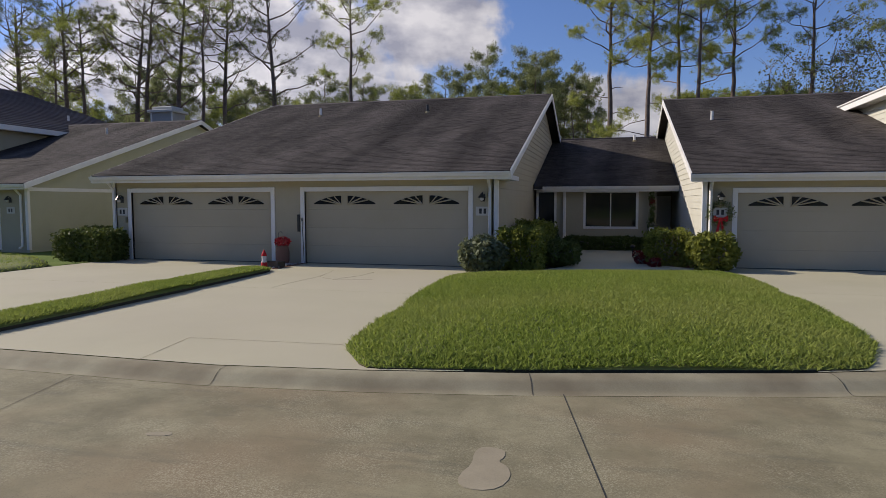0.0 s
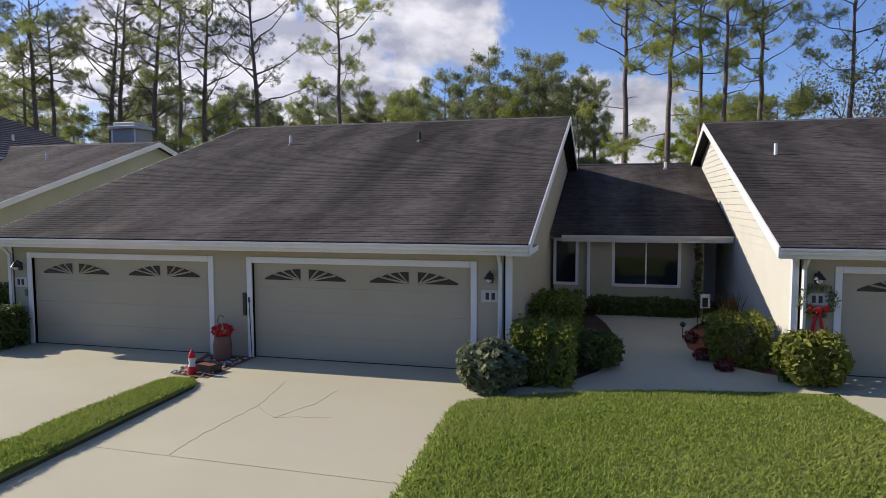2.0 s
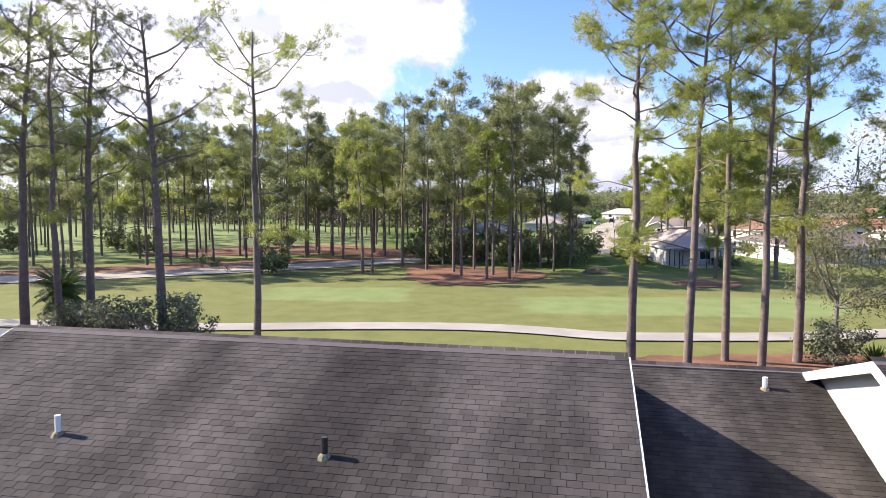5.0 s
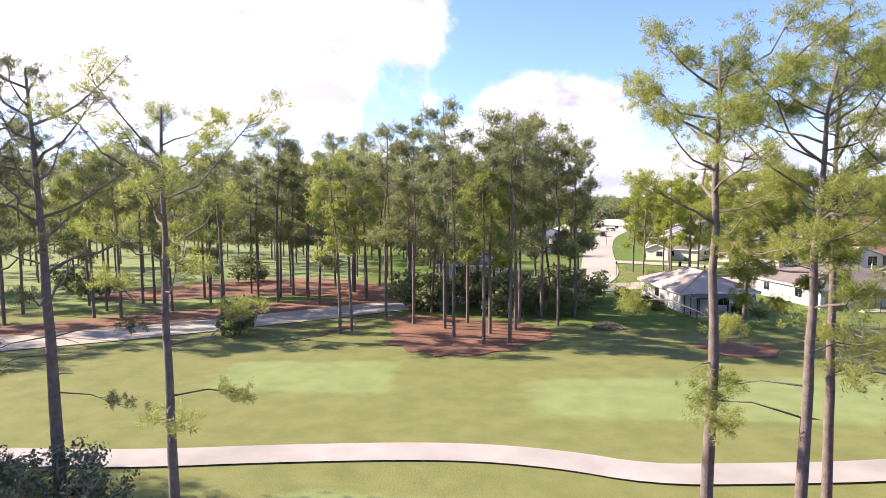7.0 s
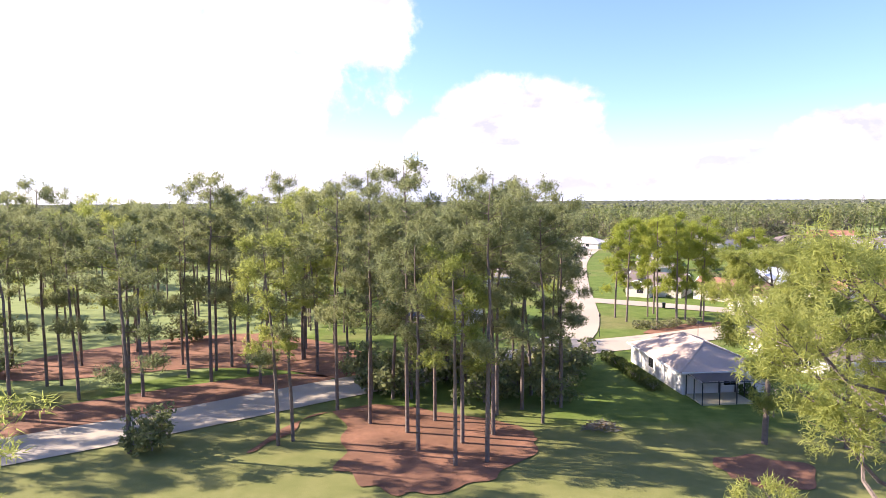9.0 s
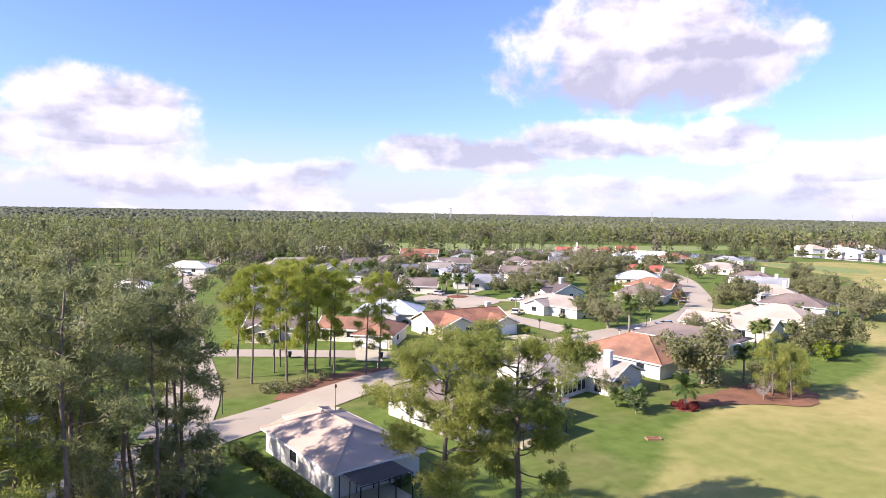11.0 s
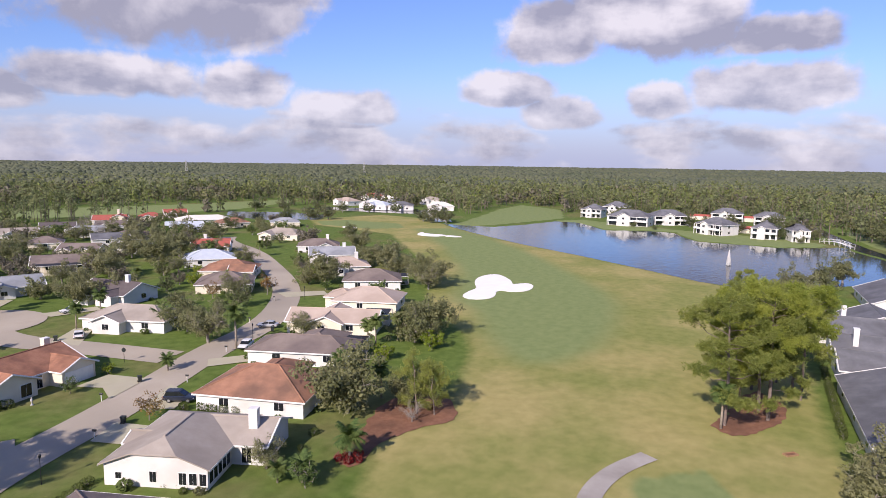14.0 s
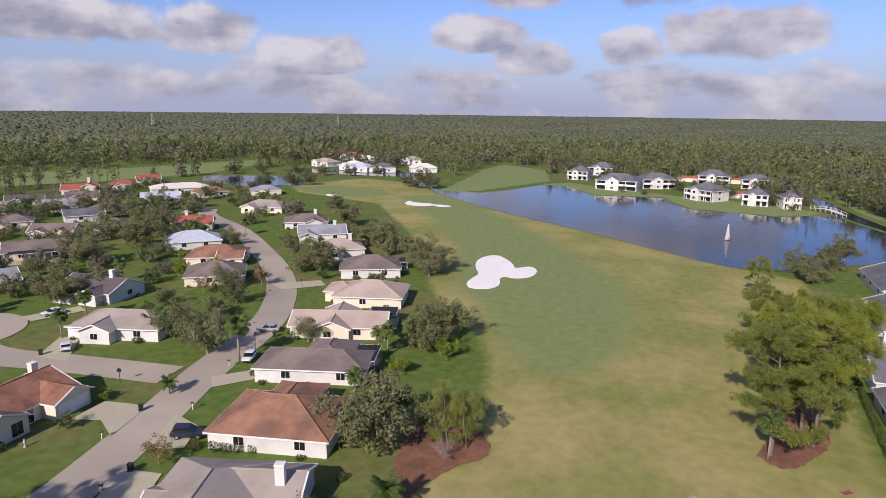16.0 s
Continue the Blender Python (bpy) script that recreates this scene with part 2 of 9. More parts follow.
TURF = material("front_lawn_grass", (0.075, 0.105, 0.019), (0.17, 0.21, 0.046), 0.9, 1.5, 25.0, 0.6, c=(0.19, 0.195, 0.06), big=0.5, coarse=0.3, bump_dist=0.03)
BLADE = leaf_material("grass_blade", (0.135, 0.19, 0.027), (0.35, 0.415, 0.081), (0.40, 0.40, 0.12), 0.45)
STRAW = material("pine_straw", (0.17, 0.075, 0.042), (0.31, 0.155, 0.09), 0.95, 1.2, 40.0, 0.8, c=(0.12, 0.06, 0.035), big=0.2)
# brown mulch with the shade between the houses put into its colour
SHADEMULCH = material("shaded_brown_mulch", (0.04, 0.024, 0.015), (0.10, 0.06, 0.036), 0.95, 1.5, 40.0, 0.8)
REDMULCH = material("red_mulch", (0.14, 0.042, 0.024), (0.26, 0.09, 0.05), 0.95, 1.5, 40.0, 0.8)
def road_material():
    """Old exposed concrete: pale pebbles in a darker matrix, brown and grey stains, streaks along the traffic."""
    m = bpy.data.materials.new("old_concrete_road")
    m.use_nodes = True
    t = m.node_tree
    p = t.nodes["Principled BSDF"]
    tc = t.nodes.new("ShaderNodeTexCoord")

    def noise_at(scale, detail, rough, squash=(1, 1, 1)):
        mp = t.nodes.new("ShaderNodeMapping")
        mp.inputs["Scale"].default_value = squash
        n = node(t, "ShaderNodeTexNoise", Scale=scale, Detail=detail, Roughness=rough)
        t.links.new(tc.outputs["Object"], mp.inputs[0]), t.links.new(mp.outputs[0], n.inputs["Vector"])
        return n.outputs[0]

    def blend(f, a, c):
        n = t.nodes.new("ShaderNodeMix")
        n.data_type = "RGBA"
        t.links.new(f, n.inputs[0])
        for k, v in ((6, a), (7, c)):
            if isinstance(v, tuple):
                n.inputs[k].default_value = (*v, 1)
            else:
                t.links.new(v, n.inputs[k])
        return n.outputs[2]

    def stretch(f, lo, hi):
        r = t.nodes.new("ShaderNodeMapRange")
        r.inputs["From Min"].default_value, r.inputs["From Max"].default_value = lo, hi
        t.links.new(f, r.inputs["Value"])
        return r.outputs[0]

    stain, wide, streak, grit = noise_at(1.1, 7.0, 0.68), noise_at(0.33, 5.0, 0.6), noise_at(2.0, 5.0, 0.6, (0.35, 1.6, 1)), noise_at(70.0, 3.0, 0.75)
    v = node(t, "ShaderNodeTexVoronoi", Scale=75.0)
    t.links.new(tc.outputs["Object"], v.inputs["Vector"])
    col = blend(stretch(stain, 0.38, 0.64), (0.165, 0.146, 0.086), (0.27, 0.242, 0.146))
    col = blend(math_node(t, "MULTIPLY", stretch(wide, 0.46, 0.66), 0.8), col, (0.235, 0.18, 0.105))
    col = blend(math_node(t, "MULTIPLY", stretch(streak, 0.56, 0.72), 0.6), col, (0.12, 0.11, 0.075))
    worn = math_node(t, "MULTIPLY", stretch(noise_at(0.8, 6.0, 0.65), 0.45, 0.62), stretch(grit, 0.48, 0.66))
    col = blend(math_node(t, "MULTIPLY", worn, 0.75), col, (0.42, 0.385, 0.26))
    col = blend(math_node(t, "MULTIPLY", stretch(grit, 0.46, 0.30), 0.35), col, (0.08, 0.07, 0.055))
    t.links.new(col, p.inputs["Base Color"])
    p.inputs["Roughness"].default_value, p.inputs["Specular IOR Level"].default_value = 0.85, 0.25
    bp = node(t, "ShaderNodeBump", Strength=0.3, Distance=0.004)
    t.links.new(math_node(t, "ADD", grit, math_node(t, "MULTIPLY", v.outputs[0], 0.6)), bp.inputs["Height"]), t.links.new(bp.outputs[0], p.inputs["Normal"])
    return m


ROAD = road_material()
KERB = material("kerb_concrete", (0.25, 0.226, 0.142), (0.39, 0.357, 0.235), 0.85, 1.8, 60.0, 0.3, c=(0.16, 0.128, 0.078), big=0.7, coarse=0.3, bump_dist=0.006)
PATCH = material("mortar_patch", (0.25, 0.215, 0.145), (0.35, 0.305, 0.21), 0.9, 3.0, 70.0, 0.3, bump_dist=0.004)
STREET = material("street_surface", (0.37, 0.312, 0.235), (0.48, 0.415, 0.32), 0.9, 0.2, 20.0, 0.2, c=(0.29, 0.25, 0.195), big=0.05, coarse=0.4, bump_dist=0.006)
DRIVE = material("pale_concrete", (0.375, 0.348, 0.228), (0.485, 0.452, 0.308), 0.8, 0.4, 50.0, 0.15, c=(0.42, 0.375, 0.27), big=0.16, coarse=0.4, bump_dist=0.004)
CART = material("cart_path_concrete", (0.33, 0.30, 0.26), (0.44, 0.40, 0.35), 0.85, 0.4, 40.0, 0.2, c=(0.27, 0.24, 0.205), big=0.15)
SAND = material("bunker_sand", (0.78, 0.74, 0.68), (0.88, 0.84, 0.78), 0.95, 0.3, 10.0, 0.4)
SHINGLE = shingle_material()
TRIM = material("white_trim_paint", (0.66, 0.64, 0.60), (0.78, 0.76, 0.72), 0.55, 1.5, 40.0, 0.1, bump_dist=0.003)
SIDING = material("grey_beige_siding", (0.355, 0.313, 0.215), (0.41, 0.363, 0.258), 0.7, 1.0, 40.0, 0.1, bump_dist=0.003)
OLIVE = material("olive_beige_siding", (0.38, 0.37, 0.26), (0.44, 0.43, 0.31), 0.7, 1.0, 40.0, 0.1, bump_dist=0.003)
CREAM = material("cream_siding", (0.50, 0.48, 0.40), (0.57, 0.55, 0.46), 0.6, 1.0, 40.0, 0.1, bump_dist=0.003)
DOORPAINT = material("garage_door_paint", (0.375, 0.327, 0.23), (0.42, 0.37, 0.268), 0.55, 0.7, 60.0, 0.08, bump_dist=0.003)
DARK = material("dark_interior", (0.012, 0.012, 0.014), (0.03, 0.03, 0.032), 0.6, 1.0, 10.0, 0.0)
BLACK = material("black_metal", (0.012, 0.012, 0.012), (0.03, 0.03, 0.03), 0.4, 4.0, 40.0, 0.0, spec=0.5)
PLATE = material("number_plate", (0.50, 0.48, 0.42), (0.55, 0.53, 0.47), 0.6, 4.0, 40.0, 0.0)
RED = material("red_cloth", (0.45, 0.012, 0.015), (0.62, 0.03, 0.03), 0.7, 8.0, 60.0, 0.2)
WHITE = material("white_plaster", (0.60, 0.585, 0.555), (0.70, 0.685, 0.65), 0.8, 0.5, 12.0, 0.1, c=(0.52, 0.50, 0.46), big=0.2)
STUCCO = material("cream_stucco", (0.62, 0.55, 0.42), (0.72, 0.66, 0.53), 0.85, 0.5, 20.0, 0.2)
BARK = material("pine_bark", (0.10, 0.077, 0.064), (0.23, 0.18, 0.148), 0.95, 3.0, 14.0, 0.9, bump_dist=0.05)
OAKBARK = material("grey_bark", (0.16, 0.14, 0.12), (0.30, 0.27, 0.23), 0.95, 2.0, 14.0, 0.8, bump_dist=0.05)
PALMBARK = material("palm_bark", (0.20, 0.165, 0.125), (0.34, 0.29, 0.23), 0.95, 2.0, 10.0, 0.8, bump_dist=0.05)
PINE = leaf_material("pine_needles", (0.15, 0.19, 0.043), (0.33, 0.37, 0.092), (0.46, 0.47, 0.135), 0.58)
GOLDPINE = leaf_material("yellow_green_needles", (0.175, 0.225, 0.035), (0.35, 0.40, 0.07), (0.44, 0.46, 0.095), 0.55)
# needles of the left pines: a darker copy with backlit shade in its colour
SHADEPINE = leaf_material("shaded_needles", (0.065, 0.082, 0.036), (0.14, 0.16, 0.072), (0.21, 0.215, 0.10), 0.4)
DARKPINE = leaf_material("dark_needles", (0.11, 0.135, 0.062), (0.25, 0.28, 0.125), (0.35, 0.36, 0.16), 0.55)
OAKLEAF = leaf_material("oak_leaves", (0.13, 0.142, 0.060), (0.255, 0.265, 0.118), (0.32, 0.305, 0.16), 0.5)
PALMLEAF = leaf_material("palm_leaves", (0.04, 0.075, 0.018), (0.10, 0.15, 0.04), (0.17, 0.20, 0.06), 0.25)
LIME = leaf_material("bright_leaves", (0.10, 0.16, 0.012), (0.22, 0.28, 0.03), (0.28, 0.30, 0.04), 0.3)
RUST = leaf_material("rusty_leaves", (0.14, 0.07, 0.02), (0.26, 0.14, 0.04), (0.20, 0.16, 0.05), 0.3)
REDLEAF = leaf_material("red_leaves", (0.10, 0.01, 0.01), (0.22, 0.02, 0.02), (0.16, 0.03, 0.02), 0.2)
HEDGE = leaf_material("hedge_leaves", (0.034, 0.052, 0.014), (0.095, 0.122, 0.030), (0.16, 0.19, 0.045), 0.3)
GOLDHEDGE = leaf_material("yellow_green_leaves_clipped", (0.09, 0.11, 0.018), (0.23, 0.25, 0.045), (0.33, 0.33, 0.07), 0.42)
SHRUB = leaf_material("silvery_shrub_leaves", (0.09, 0.11, 0.06), (0.24, 0.26, 0.16), (0.15, 0.17, 0.08), 0.3)
WOODS = leaf_material("woodland_leaves", (0.075, 0.096, 0.040), (0.165, 0.190, 0.080), (0.21, 0.20, 0.10), 0.46)
ROOFS = {
    "tan": material("tan_roof_shingle", (0.31, 0.265, 0.22), (0.40, 0.35, 0.295), 0.9, 0.6, 18.0, 0.4, c=(0.27, 0.23, 0.19), big=0.2),
    "pink": material("pinkish_roof_shingle", (0.41, 0.325, 0.26), (0.48, 0.385, 0.315), 0.9, 0.6, 18.0, 0.4, c=(0.37, 0.29, 0.23), big=0.2),
    "brown": material("brown_roof_shingle", (0.17, 0.135, 0.115), (0.25, 0.20, 0.17), 0.9, 0.6, 18.0, 0.4, c=(0.14, 0.11, 0.10), big=0.2),
    "terracotta": material("terracotta_roof_tile", (0.25, 0.112, 0.065), (0.39, 0.195, 0.12), 0.85, 1.0, 14.0, 0.7, c=(0.16, 0.075, 0.05), big=0.3, coarse=0.3),
    "orange": material("orange_roof_shingle", (0.26, 0.128, 0.078), (0.37, 0.192, 0.12), 0.9, 0.9, 16.0, 0.5, c=(0.17, 0.095, 0.065), big=0.25, coarse=0.3),
    "grey": material("grey_roof_shingle", (0.26, 0.27, 0.28), (0.36, 0.37, 0.38), 0.9, 0.6, 18.0, 0.4, c=(0.21, 0.22, 0.23), big=0.2),
    "slate": material("slate_grey_roof_shingle", (0.11, 0.11, 0.12), (0.19, 0.19, 0.20), 0.9, 0.6, 18.0, 0.4, c=(0.09, 0.09, 0.095), big=0.2),
    "blue": material("pale_blue_roof_shingle", (0.40, 0.44, 0.48), (0.52, 0.56, 0.60), 0.9, 0.6, 18.0, 0.4),
    "red": material("red_roof_tile", (0.30, 0.075, 0.055), (0.42, 0.125, 0.09), 0.9, 0.6, 16.0, 0.4),
    "dark": material("dark_roof_shingle", (0.085, 0.070, 0.068), (0.14, 0.115, 0.11), 0.9, 0.6, 18.0, 0.4),
    "white": material("white_roof_tile", (0.62, 0.58, 0.50), (0.72, 0.68, 0.60), 0.9, 0.6, 16.0, 0.3),
}


def ground_material():
    """Lawn, dry turf and mown fairway that pass into one another by the zones stored in the ground."""
    m = bpy.data.materials.new("grass_ground")
    m.use_nodes = True
    t = m.node_tree
    p = t.nodes["Principled BSDF"]
    tc, at = t.nodes.new("ShaderNodeTexCoord"), t.nodes.new("ShaderNodeAttribute")
    at.attribute_name = "zones"
    sep = t.nodes.new("ShaderNodeSeparateColor")
    t.links.new(at.outputs["Color"], sep.inputs[0])

    def noise_at(scale, detail=5.0, rough=0.58, squash=(1, 1, 1)):
        mp = t.nodes.new("ShaderNodeMapping")
        mp.inputs["Scale"].default_value = squash
        n = node(t, "ShaderNodeTexNoise", Scale=scale, Detail=detail, Roughness=rough)
        t.links.new(tc.outputs["Object"], mp.inputs[0]), t.links.new(mp.outputs[0], n.inputs["Vector"])
        return n.outputs[0]

    def blend(f, a, c):
        n = t.nodes.new("ShaderNodeMix")
        n.data_type = "RGBA"
        t.links.new(f, n.inputs[0])
        for k, v in ((6, a), (7, c)):
            if isinstance(v, tuple):
                n.inputs[k].default_value = (*v, 1)
            else:
                t.links.new(v, n.inputs[k])
        return n.outputs[2]

    def stretch(f, lo, hi):
        r = t.nodes.new("ShaderNodeMapRange")
        r.interpolation_type = "SMOOTHSTEP"
        r.inputs["From Min"].default_value, r.inputs["From Max"].default_value = lo, hi
        t.links.new(f, r.inputs["Value"])
        return r.outputs[0]

    fine, mid, wide = noise_at(9.0, 4.0), noise_at(0.45), noise_at(0.035, 6.0)
    far = noise_at(0.07, 6.0, 0.6, (1.0, 0.8, 1.0))
    f = stretch(math_node(t, "ADD", math_node(t, "MULTIPLY", mid, 0.6), math_node(t, "MULTIPLY", fine, 0.4)), 0.32, 0.68)
    lawn_c = blend(stretch(wide, 0.48, 0.66), blend(f, (0.072, 0.115, 0.020), (0.135, 0.185, 0.042)), blend(f, (0.12, 0.125, 0.04), (0.19, 0.185, 0.07)))
    dry = blend(f, (0.30, 0.258, 0.095), (0.40, 0.335, 0.135))
    green = blend(f, (0.175, 0.195, 0.052), (0.255, 0.255, 0.078))
    turf = blend(stretch(math_node(t, "ADD", math_node(t, "MULTIPLY", wide, 0.65), math_node(t, "MULTIPLY", far, 0.35)), 0.38, 0.64), green, dry)
    fair = blend(f, (0.135, 0.15, 0.048), (0.20, 0.20, 0.072))
    tee = blend(f, (0.162, 0.208, 0.074), (0.225, 0.262, 0.10))

    def mask(s):
        return stretch(math_node(t, "ADD", s, math_node(t, "MULTIPLY", math_node(t, "SUBTRACT", mid, 0.5), 0.25)), 0.25, 0.75)

    col = blend(mask(sep.outputs[0]), lawn_c, turf)
    col = blend(mask(sep.outputs[1]), col, fair)
    col = blend(mask(sep.outputs[2]), col, tee)
    t.links.new(col, p.inputs["Base Color"])
    p.inputs["Roughness"].default_value, p.inputs["Specular IOR Level"].default_value = 0.95, 0.1
    bp = node(t, "ShaderNodeBump", Strength=0.5, Distance=0.05)
    t.links.new(fine, bp.inputs["Height"]), t.links.new(bp.outputs[0], p.inputs["Normal"])
    return m


def glass_material():
    m = bpy.data.materials.new("window_glass")
    m.use_nodes = True
    p = m.node_tree.nodes["Principled BSDF"]
    p.inputs["Base Color"].default_value = (0.015, 0.017, 0.02, 1)
    p.inputs["Roughness"].default_value, p.inputs["Specular IOR Level"].default_value = 0.05, 0.6
    return m


def water_material():
    m = bpy.data.materials.new("pond_water")
    m.use_nodes = True
    t = m.node_tree
    p = t.nodes["Principled BSDF"]
    p.inputs["Base Color"].default_value = (0.018, 0.024, 0.040, 1)
    p.inputs["Roughness"].default_value, p.inputs["IOR"].default_value = 0.05, 1.33
    tc = t.nodes.new("ShaderNodeTexCoord")
    n = node(t, "ShaderNodeTexNoise", Scale=0.5, Detail=4.0)
    t.links.new(tc.outputs["Object"], n.inputs["Vector"])
    b = node(t, "ShaderNodeBump", Strength=0.22, Distance=0.2)
    t.links.new(n.outputs[0], b.inputs["Height"]), t.links.new(b.outputs[0], p.inputs["Normal"])
    return m


GLASS, WATER = glass_material(), water_material()


# ---- building blocks ----
class Geo:
    """Gathers corners and faces of one mesh."""

    def __init__(self):
        self.v, self.f = [], []

    def add(self, verts, faces):
        k = len(self.v)
        self.v += [tuple(p) for p in verts]
        self.f += [tuple(k + i for i in f) for f in faces]
        return self

    def box(self, x0, x1, y0, y1, z0, z1):
        c = [(x, y, z) for z in (z0, z1) for y in (y0, y1) for x in (x0, x1)]
        return self.add(c, [(0, 2, 3, 1), (4, 5, 7, 6), (0, 1, 5, 4), (2, 6, 7, 3), (0, 4, 6, 2), (1, 3, 7, 5)])

    def bevelled(self, x0, x1, y0, y1, z0, z1, b=0.02):
        """A box whose upright edges and top edges are cut."""
        rings = [(z0, 0), (z1 - b, 0), (z1, b)]
        k = len(self.v)
        for z, i in rings:
            for x, y in ((x0 + b, y0 + i), (x1 - b, y0 + i), (x1 - i, y0 + b), (x1 - i, y1 - b), (x1 - b, y1 - i), (x0 + b, y1 - i), (x0 + i, y1 - b), (x0 + i, y0 + b)):
                self.v.append((x, y, z))
        for r in range(2):
            for i in range(8):
                self.f.append((k + 8 * r + i, k + 8 * r + (i + 1) % 8, k + 8 * r + 8 + (i + 1) % 8, k + 8 * r + 8 + i))
        self.f.append(tuple(k + 16 + i for i in range(8)))
        self.f.append(tuple(k + 7 - i for i in range(8)))
        return self

    def prism(self, poly, z0, z1):
        """An upright prism over a polygon that runs counter-clockwise."""
        n = len(poly)
        c = [(x, y, z0) for x, y in poly] + [(x, y, z1) for x, y in poly]
        return self.add(c, [tuple(range(n - 1, -1, -1)), tuple(range(n, 2 * n))] + [(i, (i + 1) % n, n + (i + 1) % n, n + i) for i in range(n)])

    def slab(self, corners, thick):
        """A slab under a plane polygon, thick metres straight down."""
        n = len(corners)
        low = [(x, y, z - thick) for x, y, z in corners]
        return self.add(list(corners) + low, [tuple(range(n)), tuple(range(2 * n - 1, n - 1, -1))] + [(i, n + i, n + (i + 1) % n, (i + 1) % n) for i in range(n)])

    def tube(self, path, radii, n=6):
        k = len(self.v)
        path = [Vector(p) for p in path]
        for i, p in enumerate(path):
            d = (path[min(i + 1, len(path) - 1)] - path[max(i - 1, 0)]).normalized()
            u = d.cross(Vector((0.31, 0.95, 0.05))).normalized()
            w = d.cross(u)
            for j in range(n):
                a = 2 * math.pi * j / n
                self.v.append(tuple(p + radii[i] * (math.cos(a) * u + math.sin(a) * w)))
        for i in range(len(path) - 1):
            for j in range(n):
                a, b = k + i * n + j, k + i * n + (j + 1) % n
                self.f.append((a, a + n, b + n, b))
        self.f.append(tuple(k + j for j in range(n)))
        self.f.append(tuple(k + (len(path) - 1) * n + n - 1 - j for j in range(n)))
        return self

    def arrays(self, v, f):
        """Many faces at once, from arrays."""
        k = len(self.v)
        self.v += list(map(tuple, v))
        self.f += [tuple(k + i for i in q) for q in f]
        return self

    def mesh(self, name, mat, smooth=False):
        me = bpy.data.meshes.new(name)
        me.from_pydata(self.v, [], self.f)
        if mat:
            me.materials.append(mat)
        if smooth:
            me.polygons.foreach_set("use_smooth", [True] * len(me.polygons))
        me.update()
        return me


def lathe(profile, n=12):
    g = Geo()
    k = len(profile)
    for r, z in profile:
        g.v += [(r * math.cos(2 * math.pi * j / n), r * math.sin(2 * math.pi * j / n), z) for j in range(n)]
    for i in range(k - 1):
        g.f += [(i * n + j, i * n + (j + 1) % n, (i + 1) * n + (j + 1) % n, (i + 1) * n + j) for j in range(n)]
    g.f += [tuple(range(n - 1, -1, -1)), tuple((k - 1) * n + j for j in range(n))]
    return g


def part(name, geo, mat, parent, label="", smooth=False):
    ob = new(name, geo.mesh(name, mat, smooth) if isinstance(geo, Geo) else geo)
    ob.parent = parent
    if label:
        ob["label"] = label
    return ob


def thing(name, label, category, m=None, group="", kind=""):
    ob = new(name)
    ob.empty_display_size = 0.2
    if m is not None:
        ob.matrix_basis = m
    return tagged(ob, label, category, group, kind)


def solid(name, geo, mat, label, category, group="", kind="", smooth=False, m=None):
    ob = new(name, geo.mesh(name, mat, smooth))
    if m is not None:
        ob.matrix_basis = m
    return tagged(ob, label, category, group, kind)


def inside(poly, x, y):
    """Which of the points lie in the polygon."""
    x, y = np.asarray(x, float), np.asarray(y, float)
    r = np.zeros(x.shape, bool)
    n = len(poly)
    for i in range(n):
        (x0, y0), (x1, y1) = poly[i], poly[(i + 1) % n]
        if y0 == y1:
            continue
        r ^= ((y0 > y) != (y1 > y)) & (x < (x1 - x0) * (y - y0) / (y1 - y0) + x0)
    return r


def edge_distance(poly, x, y):
    x, y = np.asarray(x, float), np.asarray(y, float)
    d = np.full(x.shape, 1e9)
    for i in range(len(poly)):
        (x0, y0), (x1, y1) = poly[i], poly[(i + 1) % len(poly)]
        ex, ey = x1 - x0, y1 - y0
        s = np.clip(((x - x0) * ex + (y - y0) * ey) / (ex * ex + ey * ey + 1e-9), 0, 1)
        d = np.minimum(d, np.hypot(x - x0 - s * ex, y - y0 - s * ey))
    return d


def rounded(pts, rounds=2, closed=True):
    """Cuts the corners of a line, so that it bends smoothly."""
    for _ in range(rounds):
        out = [] if closed else [pts[0]]
        n = len(pts)
        for i in range(n if closed else n - 1):
            (x0, y0), (x1, y1) = pts[i], pts[(i + 1) % n]
            out += [(0.75 * x0 + 0.25 * x1, 0.75 * y0 + 0.25 * y1), (0.25 * x0 + 0.75 * x1, 0.25 * y0 + 0.75 * y1)]
        if not closed:
            out.append(pts[-1])
        pts = out
    return pts


def ribbon(line, width):
    """The outline of a strip along a line."""
    left, right = [], []
    for i, (x, y) in enumerate(line):
        x0, y0 = line[max(i - 1, 0)]
        x1, y1 = line[min(i + 1, len(line) - 1)]
        d = math.hypot(x1 - x0, y1 - y0)
        nx, ny = -(y1 - y0) / d, (x1 - x0) / d
        left.append((x + nx * width / 2, y + ny * width / 2))
        right.append((x - nx * width / 2, y - ny * width / 2))
    return left, right


